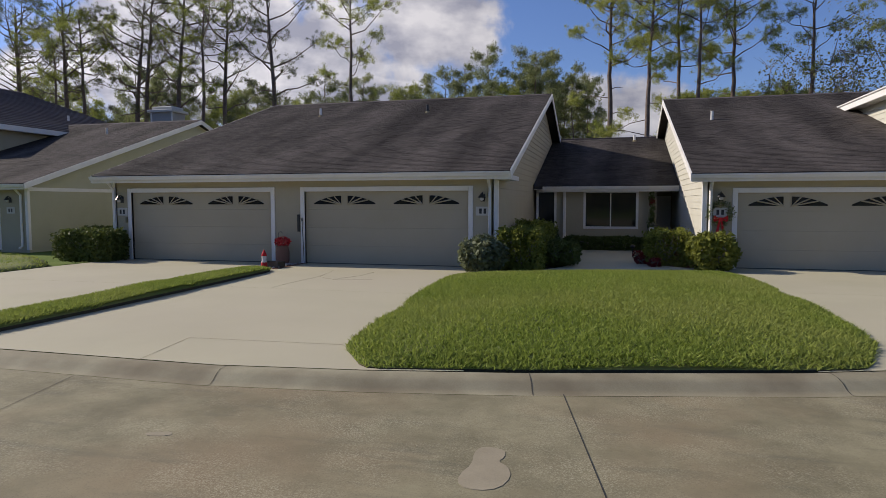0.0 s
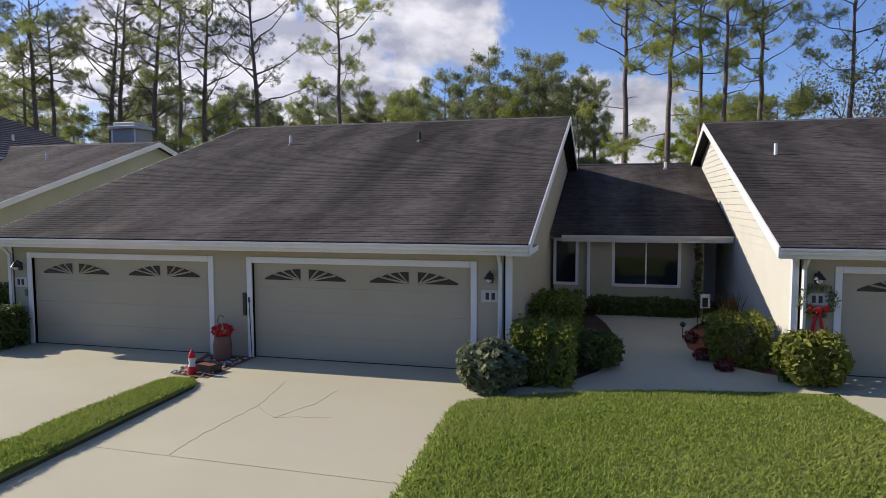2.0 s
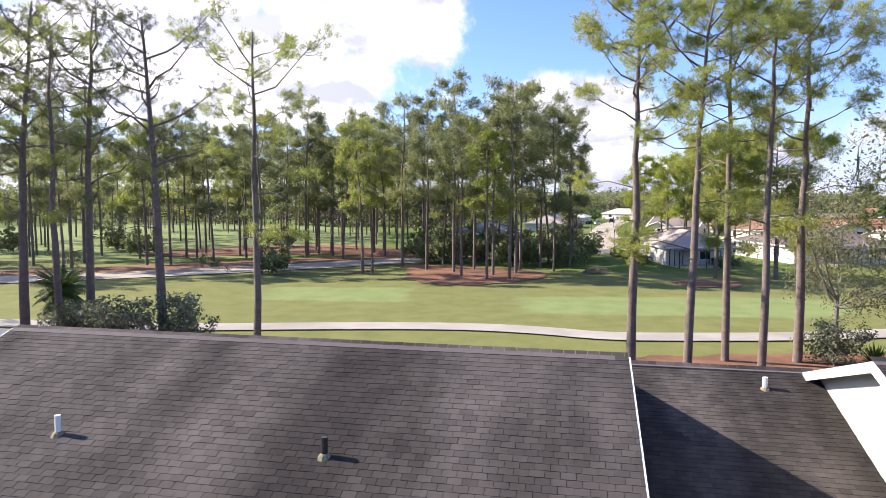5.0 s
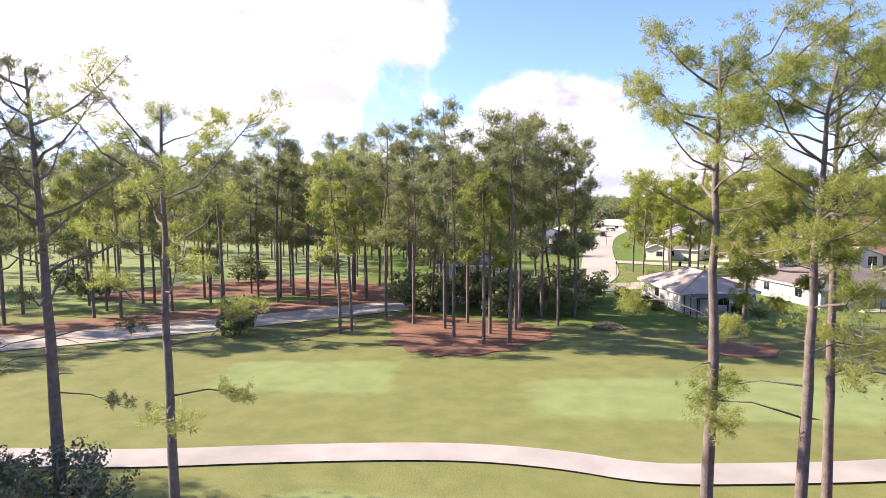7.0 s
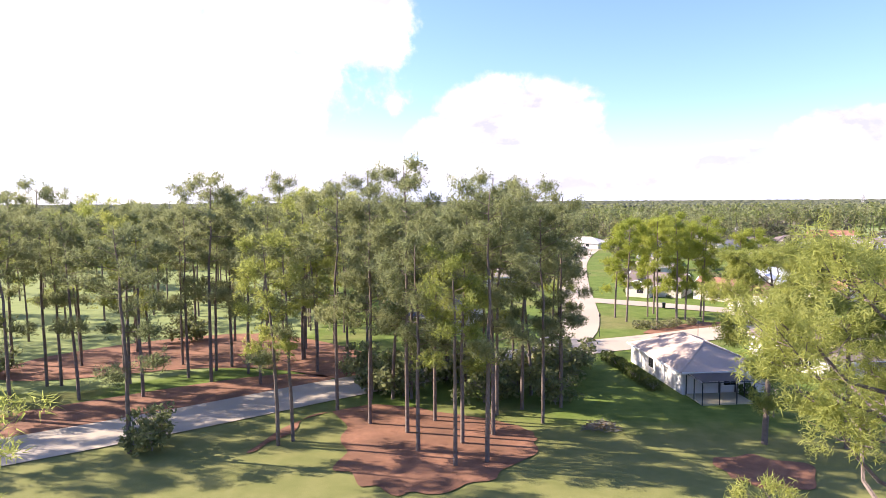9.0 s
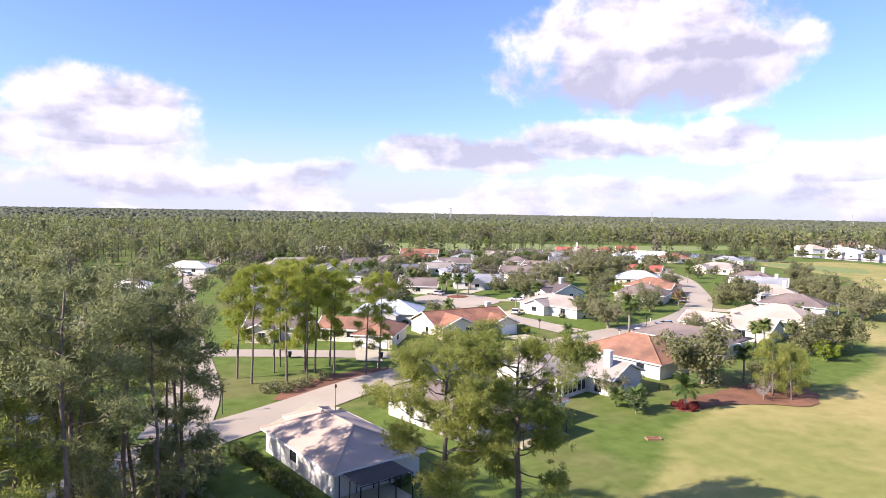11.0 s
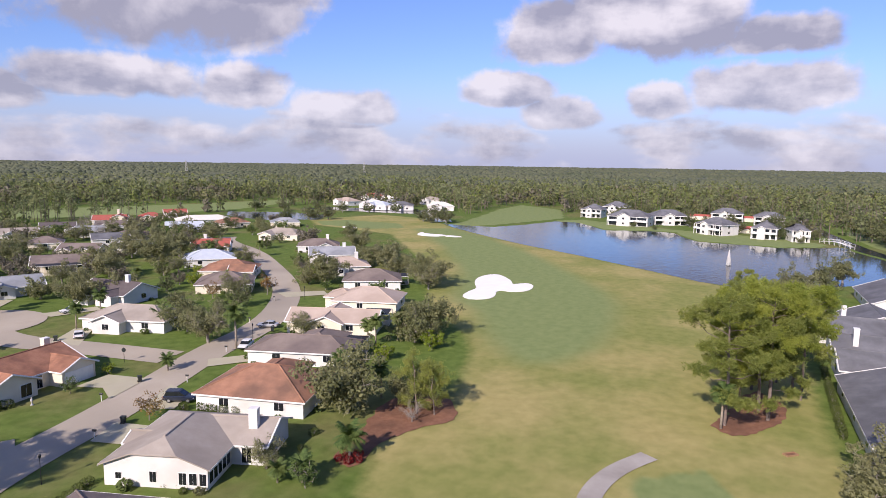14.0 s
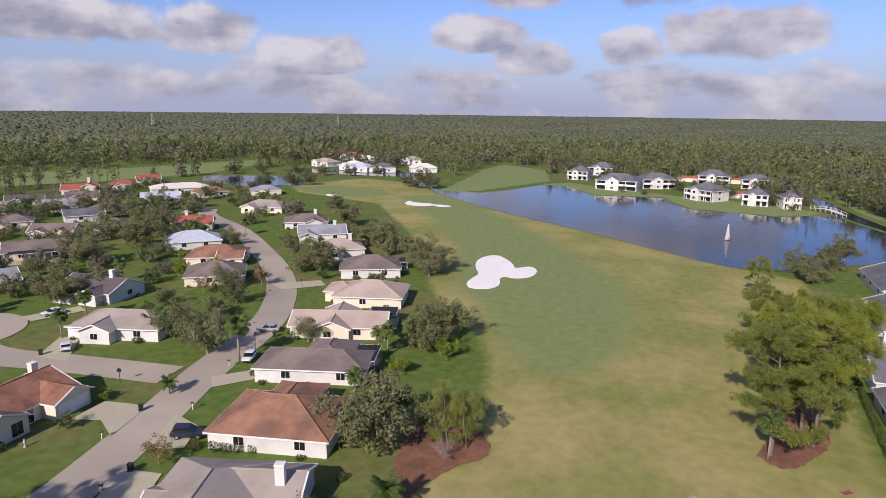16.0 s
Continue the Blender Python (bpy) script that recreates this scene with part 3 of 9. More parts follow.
def sheet(name, poly, z, mat, label, category, thick=0.0):
    """A level patch of ground; thick gives it a raised edge."""
    from mathutils.geometry import tessellate_polygon
    tris = tessellate_polygon([[Vector((x, y, 0)) for x, y in poly]])
    n = len(poly)
    area = sum(poly[i][0] * poly[(i + 1) % n][1] - poly[(i + 1) % n][0] * poly[i][1] for i in range(n))
    g = Geo()
    faces = []
    for a, b, c in tris:
        (ax, ay), (bx, by), (cx, cy) = poly[a], poly[b], poly[c]
        faces.append((a, b, c) if (bx - ax) * (cy - ay) - (by - ay) * (cx - ax) > 0 else (a, c, b))
    g.add([(x, y, z) for x, y in poly], faces)
    if thick:
        k = n
        g.v += [(x, y, z - thick) for x, y in poly]
        for i in range(n):
            j = (i + 1) % n
            g.f.append((i, k + i, k + j, j) if area > 0 else (i, j, k + j, k + i))
    return solid(name, g, mat, label, category, kind="structure")


def strip_sheet(name, line, width, z, mat, label, category):
    left, right = ribbon(line, width)
    g = Geo()
    n = len(line)
    g.add([(x, y, z) for x, y in left] + [(x, y, z) for x, y in right], [(i, n + i, n + i + 1, i + 1) for i in range(n - 1)])
    return solid(name, g, mat, label, category, kind="structure")

# ---- the ground ----
POND = [(376, 248), (353, 231), (323, 202), (296, 173), (273, 142.5), (252, 118), (238, 102), (230, 93), (225, 83), (228, 65), (242, 50), (252, 38), (262, 12), (310, 22), (343, 32),
        (362, 33), (352, 46), (343, 61), (347, 80), (350, 97), (372, 106), (388, 110), (390, 122), (383, 148), (402, 158), (421, 170), (423, 186), (387, 198), (367, 209), (366, 230)]
INLET = [(376, 251), (382, 240), (440, 268), (462, 290), (456, 325), (452, 378), (420, 385), (422, 350), (420, 314), (424, 287), (396, 268)]
CHANNEL = [(343, 32), (310, 22), (324, 18), (362, 24), (426, 30), (500, 34), (560, 34), (560, 42), (500, 43), (426, 39), (376, 36)]
LAGOON = [(330, 345), (352, 318), (385, 330), (392, 372), (372, 410), (345, 388)]
WATERS = [POND, INLET, CHANNEL, LAGOON]


def ground_height(x, y):
    z = np.zeros_like(x)
    for p in WATERS:
        d = edge_distance(p, x, y)
        z = np.minimum(z, np.where(inside(p, x, y), -np.clip(d * 0.22, 0, 1.4), 0))
    return z


GOLF_AREA = [(-75, 46), (-30, 47), (20, 48), (60, 66), (95, 70), (145, 71), (215, 66), (224, 83), (230, 93), (238, 102), (252, 118), (273, 142.5), (296, 173), (323, 202), (353, 231), (376, 248),
             (394, 268), (400, 300), (350, 325), (322, 300), (300, 240), (255, 208), (215, 180), (191, 167), (172, 161), (158, 152), (135, 134), (124, 129), (112, 126), (98, 122), (92, 119), (86, 126), (74, 123), (66, 120),
             (57, 112), (45, 104), (27, 99), (8, 98), (3, 93), (-7, 92), (-20, 95), (-32, 90), (-52, 82), (-75, 76)]
FAIRWAYS = [[(-150, 40), (70, 40), (62, 75), (52, 90), (48, 108), (-150, 108)]]
MAIN_FAIRWAY = [(121, 118), (124, 111.7), (135, 106.5), (150, 105.5), (164, 106.4), (180, 108.5), (195, 113), (212, 122), (230, 133), (268, 157), (314, 193), (345, 226), (330, 244), (300, 222), (262, 196), (230, 178), (205, 165), (190, 160), (168, 153), (156, 142), (135, 131), (125, 124)]
TEES = [[(352, 232), (372, 212), (425, 192), (445, 186), (520, 205), (560, 250), (500, 250), (430, 240), (390, 235)],
            [(150, 440), (268, 462), (318, 432), (390, 415), (470, 430), (520, 455), (411, 480), (311, 530), (180, 560)],
        [(-19.5, 78), (-20.5, 86.6), (-6.7, 88.8), (-4.8, 78.8)], [(5.0, 84.8), (32, 89.8), (34, 82), (28.7, 78.0), (5.7, 75.7)], [(79, 93.0), (84.5, 94), (91, 86), (84, 82)], [(318, 262), (330, 248), (352, 262), (356, 300), (340, 312), (322, 296)],
        [(-150, 118), (-70, 108), (-45, 113), (-32, 126), (-28, 150), (-45, 200), (-80, 240), (-170, 240)],
        [(423, 186), (402, 158), (383, 148), (390, 122), (388, 110), (372, 106), (350, 97), (347, 80), (343, 61), (352, 46), (362, 40), (382, 55), (392, 90), (410, 130), (440, 172)], [(330, 14), (362, 22), (440, 26), (440, 14), (350, 6)], [(-9, 55), (-6, 63), (6, 62), (10, 57), (4, 52)]]


def zone(polys, x, y, soft):
    """1 inside, 0 outside, with a soft edge."""
    best = np.zeros(x.shape)
    for p in polys:
        d = edge_distance(p, x, y)
        best = np.maximum(best, np.clip(0.5 + np.where(inside(p, x, y), d, -d) / (2 * soft), 0, 1))
    return best


def make_ground():
    def axis(lo, fine_to, hi, start, end, s1, s2):
        return np.array([lo - w for w in (4300, 2600, 1500, 800, 400, 200, 100, 40)] + list(np.arange(lo, fine_to, s1)) + list(np.arange(fine_to, hi + 0.1, s2)) + [hi + w for w in (40, 100, 200, 400, 800, 1500, 2600, 4000)])

    xs, ys = axis(-150, 120, 660, 0, 0, 2.5, 4.0), axis(0, 136, 560, 0, 0, 2.0, 4.0)
    X, Y = np.meshgrid(xs, ys, indexing="ij")
    Z = ground_height(X, Y)
    n, m = X.shape
    i, j = np.meshgrid(np.arange(n - 1), np.arange(m - 1), indexing="ij")
    a = (i * m + j).ravel()
    g = Geo().arrays(np.stack([X.ravel(), Y.ravel(), Z.ravel()], 1), np.stack([a, a + m, a + m + 1, a + 1], 1))
    ob = solid("ground", g, ground_material(), "flat ground of green lawns and dry winter golf turf", "ground", kind="structure", smooth=True)
    zones = ob.data.attributes.new("zones", "FLOAT_COLOR", "POINT")
    x, y = X.ravel(), Y.ravel()
    rgba = np.stack([zone([GOLF_AREA], x, y, 3.5), zone(FAIRWAYS, x, y, 8.0), np.maximum(zone(TEES, x, y, 1.2), 0.85 * zone([MAIN_FAIRWAY], x, y, 8.0)), np.ones_like(x)], 1)
    zones.data.foreach_set("color", rgba.ravel())
    g = Geo().add([(220, 5, -0.3), (645, 5, -0.3), (645, 415, -0.3), (220, 415, -0.3)], [(0, 1, 2, 3)])
    solid("water", g, WATER, "dark blue rippled pond water", "water", kind="structure")


make_ground()
for k, outline in enumerate(([(170.6, 148.6), (174.5, 151.2), (180, 151.6), (186, 151), (193, 154.6), (201, 157), (208.5, 156.6), (212, 153.6), (208, 149.6), (202, 145.6), (196.6, 143.6), (198.4, 142.2), (200.8, 140.2), (198.5, 137.6), (194, 136.4), (189, 136.6), (186.2, 138.6), (185.2, 141.4), (186.4, 143.9), (183, 144.4), (179.5, 143), (175, 142.4), (171.4, 144.6)],
                             [(317, 231), (311, 226), (311, 215), (306, 212), (300, 218), (303, 228)], [(310, 213), (307, 203), (303, 207), (304, 213)], [(322, 281), (319, 270), (313, 271), (316, 280)])):
    sheet("ground_bunker", rounded(outline, 1), 0.10, SAND, "white sand bunker in the turf", "sand bunker", thick=0.12)
def ragged(pts, size=0.8):
    """Frays an outline in two rhythms."""
    cx, cy = sum(p[0] for p in pts) / len(pts), sum(p[1] for p in pts) / len(pts)
    out = []
    for i, (x, y) in enumerate(pts):
        d = max(1.0, math.hypot(x - cx, y - cy))
        k = size * (math.sin(i * 0.9 + x) * 0.6 + math.sin(i * 2.3 + y) * 0.4)
        out.append((x + (x - cx) / d * k, y + (y - cy) / d * k))
    return out


for outline in ([(-17.4, 96), (-16.2, 103), (-14.5, 110.5), (-11.8, 106.5), (-9.5, 100), (-9.8, 96), (-7, 93.2), (-4, 91.2), (0.2, 91.8), (4.7, 96.6), (7.5, 102.5), (6.5, 105.5), (2, 109), (-4, 111), (-13, 112), (-18, 104)], [(20, 100), (24, 102), (29, 100), (28, 95), (22, 94.5)],
                [(8, 56), (9, 60.5), (16, 62.5), (24, 65), (34, 66), (36, 50), (20, 46), (8, 48)], [(-40, 60), (-20, 61), (-9, 56), (-8, 46), (-40, 42)],
                [(-75, 84), (-48, 103), (-25, 124), (-15, 122), (-22, 112), (-40, 98), (-62, 82)], [(-60, 112), (-30, 128), (-12, 118), (-14, 136), (-40, 150), (-62, 130)],
                [(103.0, 84.2), (106.6, 86), (111, 83.6), (116, 82.9), (122, 81), (124.6, 79), (121, 76), (115, 75.6), (110.6, 76.6), (108, 79), (105, 80.5)], [(93.7, 132), (99, 129.5), (101.4, 126.6), (98.2, 122.3), (94, 119.6), (90.7, 119.7), (88, 123), (84, 124.5), (80, 125.4), (77, 124.6), (73.6, 124.6), (73.4, 128), (78.9, 129.4), (86, 130)],
                [(24, 152), (30, 160), (44, 165), (49, 162), (38, 155), (28, 151.5)]):
    sheet("ground_mulch_bed", rounded(ragged(rounded(outline, 2)), 2), 0.08, STRAW, "bed of rust-red pine straw", "mulch bed")

ASPHALT_SEAM = material("joint_filler", (0.035, 0.03, 0.025), (0.07, 0.06, 0.05), 0.9, 4.0, 40.0, 0.0)
# streets and paths
MAIN_ROAD = rounded([(-120, 50), (-75, 72), (-46, 90), (-28, 105), (-15, 118), (0, 130), (12, 140), (26, 147), (40, 156), (55, 161.5), (70, 164.5), (86, 169), (103, 174.5), (122, 177.5), (143, 187), (166, 203.5), (193, 231.5), (216, 257), (236, 290), (250, 300)], 2, False)
strip_sheet("road", MAIN_ROAD, 7.6, 0.09, STREET, "pale concrete residential street", "road")
NORTH_ROAD = rounded([(11, 142), (15.5, 160), (17, 190), (19, 225), (24, 280), (35, 335), (44, 372), (60, 430)], 2, False)
ISLAND_ROAD = rounded([(16, 188), (27, 183.5), (38, 178.5), (50, 172.5), (60, 166)], 2, False)
SIDE_ROAD = rounded([(97, 178), (94, 200), (91, 214), (94, 228)], 2, False)
strip_sheet("road.001", NORTH_ROAD, 7.6, 0.10, STREET, "straight pale residential street", "road")
strip_sheet("road.002", ISLAND_ROAD, 6.0, 0.11, STREET, "pale street bending round an island", "road")
strip_sheet("road.003", SIDE_ROAD, 7.6, 0.12, STREET, "pale side street to a turning circle", "road")
sheet("ground_island", [(100.5 + 3.4 * math.cos(a), 240 + 2.6 * math.sin(a)) for a in np.linspace(0, 2 * math.pi, 25)[:-1]], 0.26, REDMULCH, "planted island in a turning circle", "island", thick=0.15)
sheet("road_circle", [(97 + 13 * math.cos(a), 234 + 13 * math.sin(a)) for a in np.linspace(0, 2 * math.pi, 33)[:-1]], 0.13, STREET, "round end of a street", "road")
strip_sheet("cart_path", rounded([(-60, 61), (-40, 62.5), (-22, 63.8), (-15, 65), (-8.5, 66.8), (1.3, 68.9), (7.5, 68.7), (12.2, 67.4), (17, 68.2), (25.3, 70), (34, 73.5), (50, 79), (66, 91), (72, 96.5), (77, 97.6), (82, 97.2), (87, 95.6), (92, 92.6)], 2, False), 2.6, 0.10, CART, "pale concrete cart path winding over the turf", "path")
for quad in ([(34, 344), (22, 340), (30, 328), (40, 330)], [(76.0, 162.6), (85.8, 166.5), (84.0, 160.5), (78.2, 158)], [(95.5, 168), (101, 163.5), (104, 166.5), (99, 171)], [(77.0, 169.8), (86.4, 172.2), (85.0, 179.7), (78.4, 179.3), (80, 175)], [(94.0, 206.5), (94.6, 199.5), (104.6, 208), (103.5, 212)],
             [(65.2, 159.2), (71.2, 161.5), (72.2, 156), (66.6, 153.6)], [(22, 142), (27, 138.5), (32, 145), (29, 149)], [(43, 170.2), (47, 167.6), (50.4, 177.8), (46.4, 180.6)], [(126, 158), (133, 163), (129, 171), (121, 168)],
             [(108, 245), (116, 251), (113, 256), (106, 250)], [(98, 248), (94, 257), (90, 255), (94, 246)], [(108, 226), (118, 222), (120, 226), (109, 231)], [(150, 192), (158, 184), (162, 188), (154, 198)]):
    sheet("driveway", quad, 0.14, DRIVE, "pale concrete driveway before a house", "driveway")

# the street and drives of the first houses
CURB = [(-40, 13.9), (-12, 12.55), (0, 12.15), (6, 12.05), (9.5, 12.0), (11.2, 12.2), (12.8, 12.5), (15.6, 13.2), (16.6, 13.55), (24, 16.4), (34, 20.9), (46, 26.8)]
GUTTER = [(x + (0.10 if x > 10 else 0.03), y - 0.40 - 0.012 * max(0, x - 10)) for x, y in CURB]


def make_near_street():
    g = Geo()
    n = len(CURB)
    back = [(46, -20), (-40, -20)]
    sheet("road_front", GUTTER + back, 0.005, ROAD, "stained old concrete street with joints", "road")
    # rolled kerb: gutter pan, rise and flat back
    prof = [(0.0, 0.002), (0.14, -0.004), (0.30, 0.022), (0.48, 0.072), (0.66, 0.10), (1.0, 0.11)]
    rows = []
    for (cx, cy), (gx, gy) in zip(CURB, GUTTER):
        rows.append([(gx + (cx - gx) * s, gy + (cy - gy) * s, z + 0.006) for s, z in prof])
    m = len(prof)
    g.add([p for r in rows for p in r], [(i * m + j, (i + 1) * m + j, (i + 1) * m + j + 1, i * m + j + 1) for i in range(n - 1) for j in range(m - 1)])
    solid("kerb", g, KERB, "rolled concrete kerb with stained gutter", "kerb", kind="structure", smooth=True)
    for q in (9.62, 12.87, 6.4, 15.9):
        k = next(i for i in range(n - 1) if CURB[i][0] <= q <= CURB[i + 1][0])
        s = (q - CURB[k][0]) / (CURB[k + 1][0] - CURB[k][0])
        row = [tuple(rows[k][j][c] * (1 - s) + rows[k + 1][j][c] * s for c in range(3)) for j in range(m)]
        g = Geo().add([(x + d, y, z + 0.004) for d in (-0.003, 0.003) for x, y, z in row], [(j, m + j, m + j + 1, j + 1) for j in range(m - 1)])
        solid("kerb_joint", g, ASPHALT_SEAM, "dark joint across the kerb", "joint", kind="structure")
    # slab joints of the street
    for a, b in (((13.25, 12.2), (13.7, 9.9)), ((13.7, 9.9), (14.6, 2.0)), ((8.0, 11.6), (8.3, 10.4)), ((8.3, 10.4), (9.4, 2.0)), ((2.5, 11.6), (2.9, 4)), ((18.6, 14.0), (20.0, 4))):
        left, right = ribbon([a, b], 0.007)
        sheet("road_joint", [left[0], left[1], right[1], right[0]], 0.010, ASPHALT_SEAM, "dark joint between concrete slabs", "joint")


make_near_street()
for outline in ([(12.73, 10.64), (12.82, 10.66), (12.93, 10.62), (12.95, 10.48), (12.91, 10.40), (13.0, 10.32), (13.05, 10.15), (13.0, 9.95), (12.86, 9.88), (12.72, 9.93), (12.69, 10.1), (12.74, 10.3), (12.71, 10.5)], [(10.0, 10.28), (10.2, 10.34), (10.25, 10.26), (10.05, 10.2)]):
    sheet("road_patch", rounded(outline, 1), 0.009, PATCH, "pale worn patch of mortar in the street", "patch", thick=0.004)
DRIVE_TOP = 0.118
sheet("driveway_near", [(-1.3, 12.22), (0, 12.17), (4.9, 12.10), (4.55, 22.3), (4.55, 23.45), (-1.4, 23.45), (-1.6, 20)], DRIVE_TOP, DRIVE, "pale concrete driveway with fine joints", "driveway")
sheet("driveway_near.001", [(5.2, 12.09), (9.5, 12.02), (11.2, 12.22), (12.2, 12.42), (11.4, 14.2), (11.0, 20), (10.6, 22.0), (10.6, 23.1), (10.0, 23.45), (4.6, 23.45), (4.75, 22.3)], DRIVE_TOP, DRIVE, "pale concrete driveway with fine joints", "driveway")
sheet("driveway_near.002", [(15.8, 13.3), (16.6, 13.58), (24, 16.43), (24, 24.8), (16.7, 24.8), (16.5, 23.6), (16.5, 18.7), (16.4, 15.7)], DRIVE_TOP, DRIVE, "pale concrete driveway before a house", "driveway")
for a, b in (((-1.5, 18.0), (4.6, 17.95)), ((5.2, 18.0), (10.2, 17.9)), ((8.3, 13.2), (10.6, 13.3)), ((17.2, 19.8), (24, 19.6)), ((8.5, 12.02), (8.3, 13.2))):
    left, right = ribbon([a, b], 0.008)
    sheet("driveway_joint", [left[0], left[1], right[1], right[0]], DRIVE_TOP + 0.003, ROAD, "fine joint in the driveway", "joint")


def crack(points, width, z, seed, label):
    """A hairline break that wanders from point to point."""
    rng = random.Random(seed)
    line = []
    for (x, y), (u, v) in zip(points, points[1:]):
        n = max(2, int(math.hypot(u - x, v - y) / 0.12))
        line += [(x + (u - x) * i / n + rng.gauss(0, 0.014), y + (v - y) * i / n + rng.gauss(0, 0.014)) for i in range(n)]
    left, right = ribbon(line + [points[-1]], width)
    sheet("concrete_crack", list(left) + list(right)[::-1], z, ROAD, label, "crack", thick=0.003)


for k, line in enumerate(([(6.8, 18.0), (6.75, 18.9), (6.85, 20.2), (6.6, 21.6)], [(6.85, 20.2), (7.4, 19.75), (8.3, 19.95)], [(7.4, 19.7), (7.75, 20.6), (7.8, 21.4)])):
    crack(line, 0.002, DRIVE_TOP + 0.003, k, "thin dark crack wandering over the concrete driveway")
WALKWAY = rounded([(9.95, 22.0), (10.9, 22.25), (12.2, 23.3), (12.75, 25.5), (12.6, 28.5), (11.9, 31.3), (16.0, 31.3), (15.0, 30.0), (14.35, 28.0), (14.3, 26.0), (15.2, 24.6), (16.6, 24.0), (16.9, 23.3), (14.6, 23.0), (12.5, 22.5), (10.4, 21.3)], 1)
sheet("walkway", WALKWAY, DRIVE_TOP + 0.008, DRIVE, "curved concrete walk to a front door", "walkway")
sheet("ground_mulch_bed", [(10.6, 22.4), (12.2, 23.3), (12.75, 25.5), (12.6, 28.5), (11.9, 31.4), (10.6, 31.4)], 0.10, SHADEMULCH, "shaded bed of brown mulch", "mulch bed")
sheet("ground_mulch_bed", rounded([(16.0, 31.3), (14.9, 29.6), (14.35, 28.0), (14.3, 26.0), (15.2, 24.7), (16.6, 24.1), (16.1, 27)], 1), 0.10, REDMULCH, "bed of red mulch", "mulch bed")


SOIL = material("dark_cut_soil", (0.035, 0.028, 0.016), (0.075, 0.062, 0.034), 0.95, 6.0, 40.0, 0.5)


def lawn(name, outline, dome, blades, label, seed, top=0.13):
    """A raised lawn with a soft dome, a cut edge and short blades."""
    rng = np.random.default_rng(seed)
    xs, ys = np.array(outline).T
    cx, cy = xs.mean(), ys.mean()
    g, k, rings = Geo(), len(outline), 9

    def height(s):
        return top + dome * (1 - s * s) + 0.05 * min(1, (1 - s) * 12)

    for r in range(rings + 1):
        s = 1 - r / rings
        g.v += [(cx + (x - cx) * s, cy + (y - cy) * s, height(s)) for x, y in outline]
    for r in range(rings):
        g.f += [(r * k + i, r * k + (i + 1) % k, (r + 1) * k + (i + 1) % k, (r + 1) * k + i) for i in range(k)]
    b = len(g.v)
    g.v += [(x, y, 0.0) for x, y in outline]
    g.f += [(b + i, b + (i + 1) % k, (i + 1) % k, i) for i in range(k)]
    base = solid(name, g, TURF, label, "lawn", kind="structure", smooth=True)
    base.data.materials.append(SOIL)
    for f in base.data.polygons[-k:]:
        f.material_index, f.use_smooth = 1, False
    # blades, thin triangles that lean at random
    need, px, py = blades, [], []
    while len(px) < need:
        x, y = rng.uniform(xs.min(), xs.max(), need), rng.uniform(ys.min(), ys.max(), need)
        ok = inside(outline, x, y)
        px, py = np.r_[px, x[ok]], np.r_[py, y[ok]]
    px, py = px[:need], py[:need]
    # share of the way from the middle to the edge along each ray
    ang, far = np.arctan2(py - cy, px - cx), np.hypot(px - cx, py - cy)
    ea, ed = np.arctan2(ys - cy, xs - cx), np.hypot(xs - cx, ys - cy)
    order = np.argsort(ea)
    ea, ed = np.r_[ea[order][-1] - 2 * np.pi, ea[order], ea[order][0] + 2 * np.pi], np.r_[ed[order][-1], ed[order], ed[order][0]]
    s = np.clip(far / np.interp(ang, ea, ed), 0, 1)
    z = top + dome * (1 - s * s) + 0.05 * np.minimum(1, (1 - s) * 12) - 0.01
    t, h, w = rng.uniform(0, 2 * np.pi, need), rng.uniform(0.02, 0.070, need), 0.015
    lx, ly = rng.normal(0, 0.04, need), rng.normal(0, 0.04, need)
    v = np.stack([np.stack([px - w * np.cos(t), py - w * np.sin(t), z], 1), np.stack([px + w * np.cos(t), py + w * np.sin(t), z], 1), np.stack([px + lx, py + ly, z + h], 1)], 1).reshape(-1, 3)
    gb = Geo().arrays(v, np.arange(3 * need).reshape(-1, 3))
    me = gb.mesh("grass_blades", BLADE)
    ob = part("grass_blades", me, None, base)
    ob["kind"] = "stuff"
    return base


def fillet(pts, r):
    """Rounds each corner by the length r only."""
    out = []
    n = len(pts)
    for i in range(n):
        p, q, o = Vector(pts[i]), Vector(pts[i - 1]), Vector(pts[(i + 1) % n])
        a, b = p + (q - p).normalized() * min(r, (q - p).length / 2.1), p + (o - p).normalized() * min(r, (o - p).length / 2.1)
        for w in (0.0, 0.5, 1.0):
            out.append(tuple(a * (1 - w) ** 2 + p * 2 * w * (1 - w) + b * w * w))
    return out


FRONT_LAWN = fillet([(11.12, 12.26), (10.5, 13.2), (10.3, 15.8), (10.05, 21.2), (12.4, 22.4), (14.6, 22.9), (16.4, 23.1), (16.85, 19.1), (17.0, 16.5), (16.9, 14.9), (16.35, 13.52), (15.6, 13.28), (12.8, 12.58)], 0.18)
lawn("lawn_front", FRONT_LAWN, 0.20, 130000, "thick sunlit green lawn between two driveways", 3)
lawn("lawn_strip", fillet([(4.75, 12.2), (5.5, 12.2), (5.5, 14.5), (5.35, 17.5), (5.15, 20.9), (4.85, 21.3), (4.4, 21.2), (4.42, 18), (4.6, 15)], 0.15), 0.05, 26000, "narrow strip of grass between driveways", 4, 0.17)
lawn("lawn_side", rounded([(-1.7, 12.4), (-1.5, 19.5), (-1.7, 21.0), (-6, 24), (-14, 24.5), (-16, 13.2)], 1), 0.06, 14000, "mown lawn beside a driveway", 5)
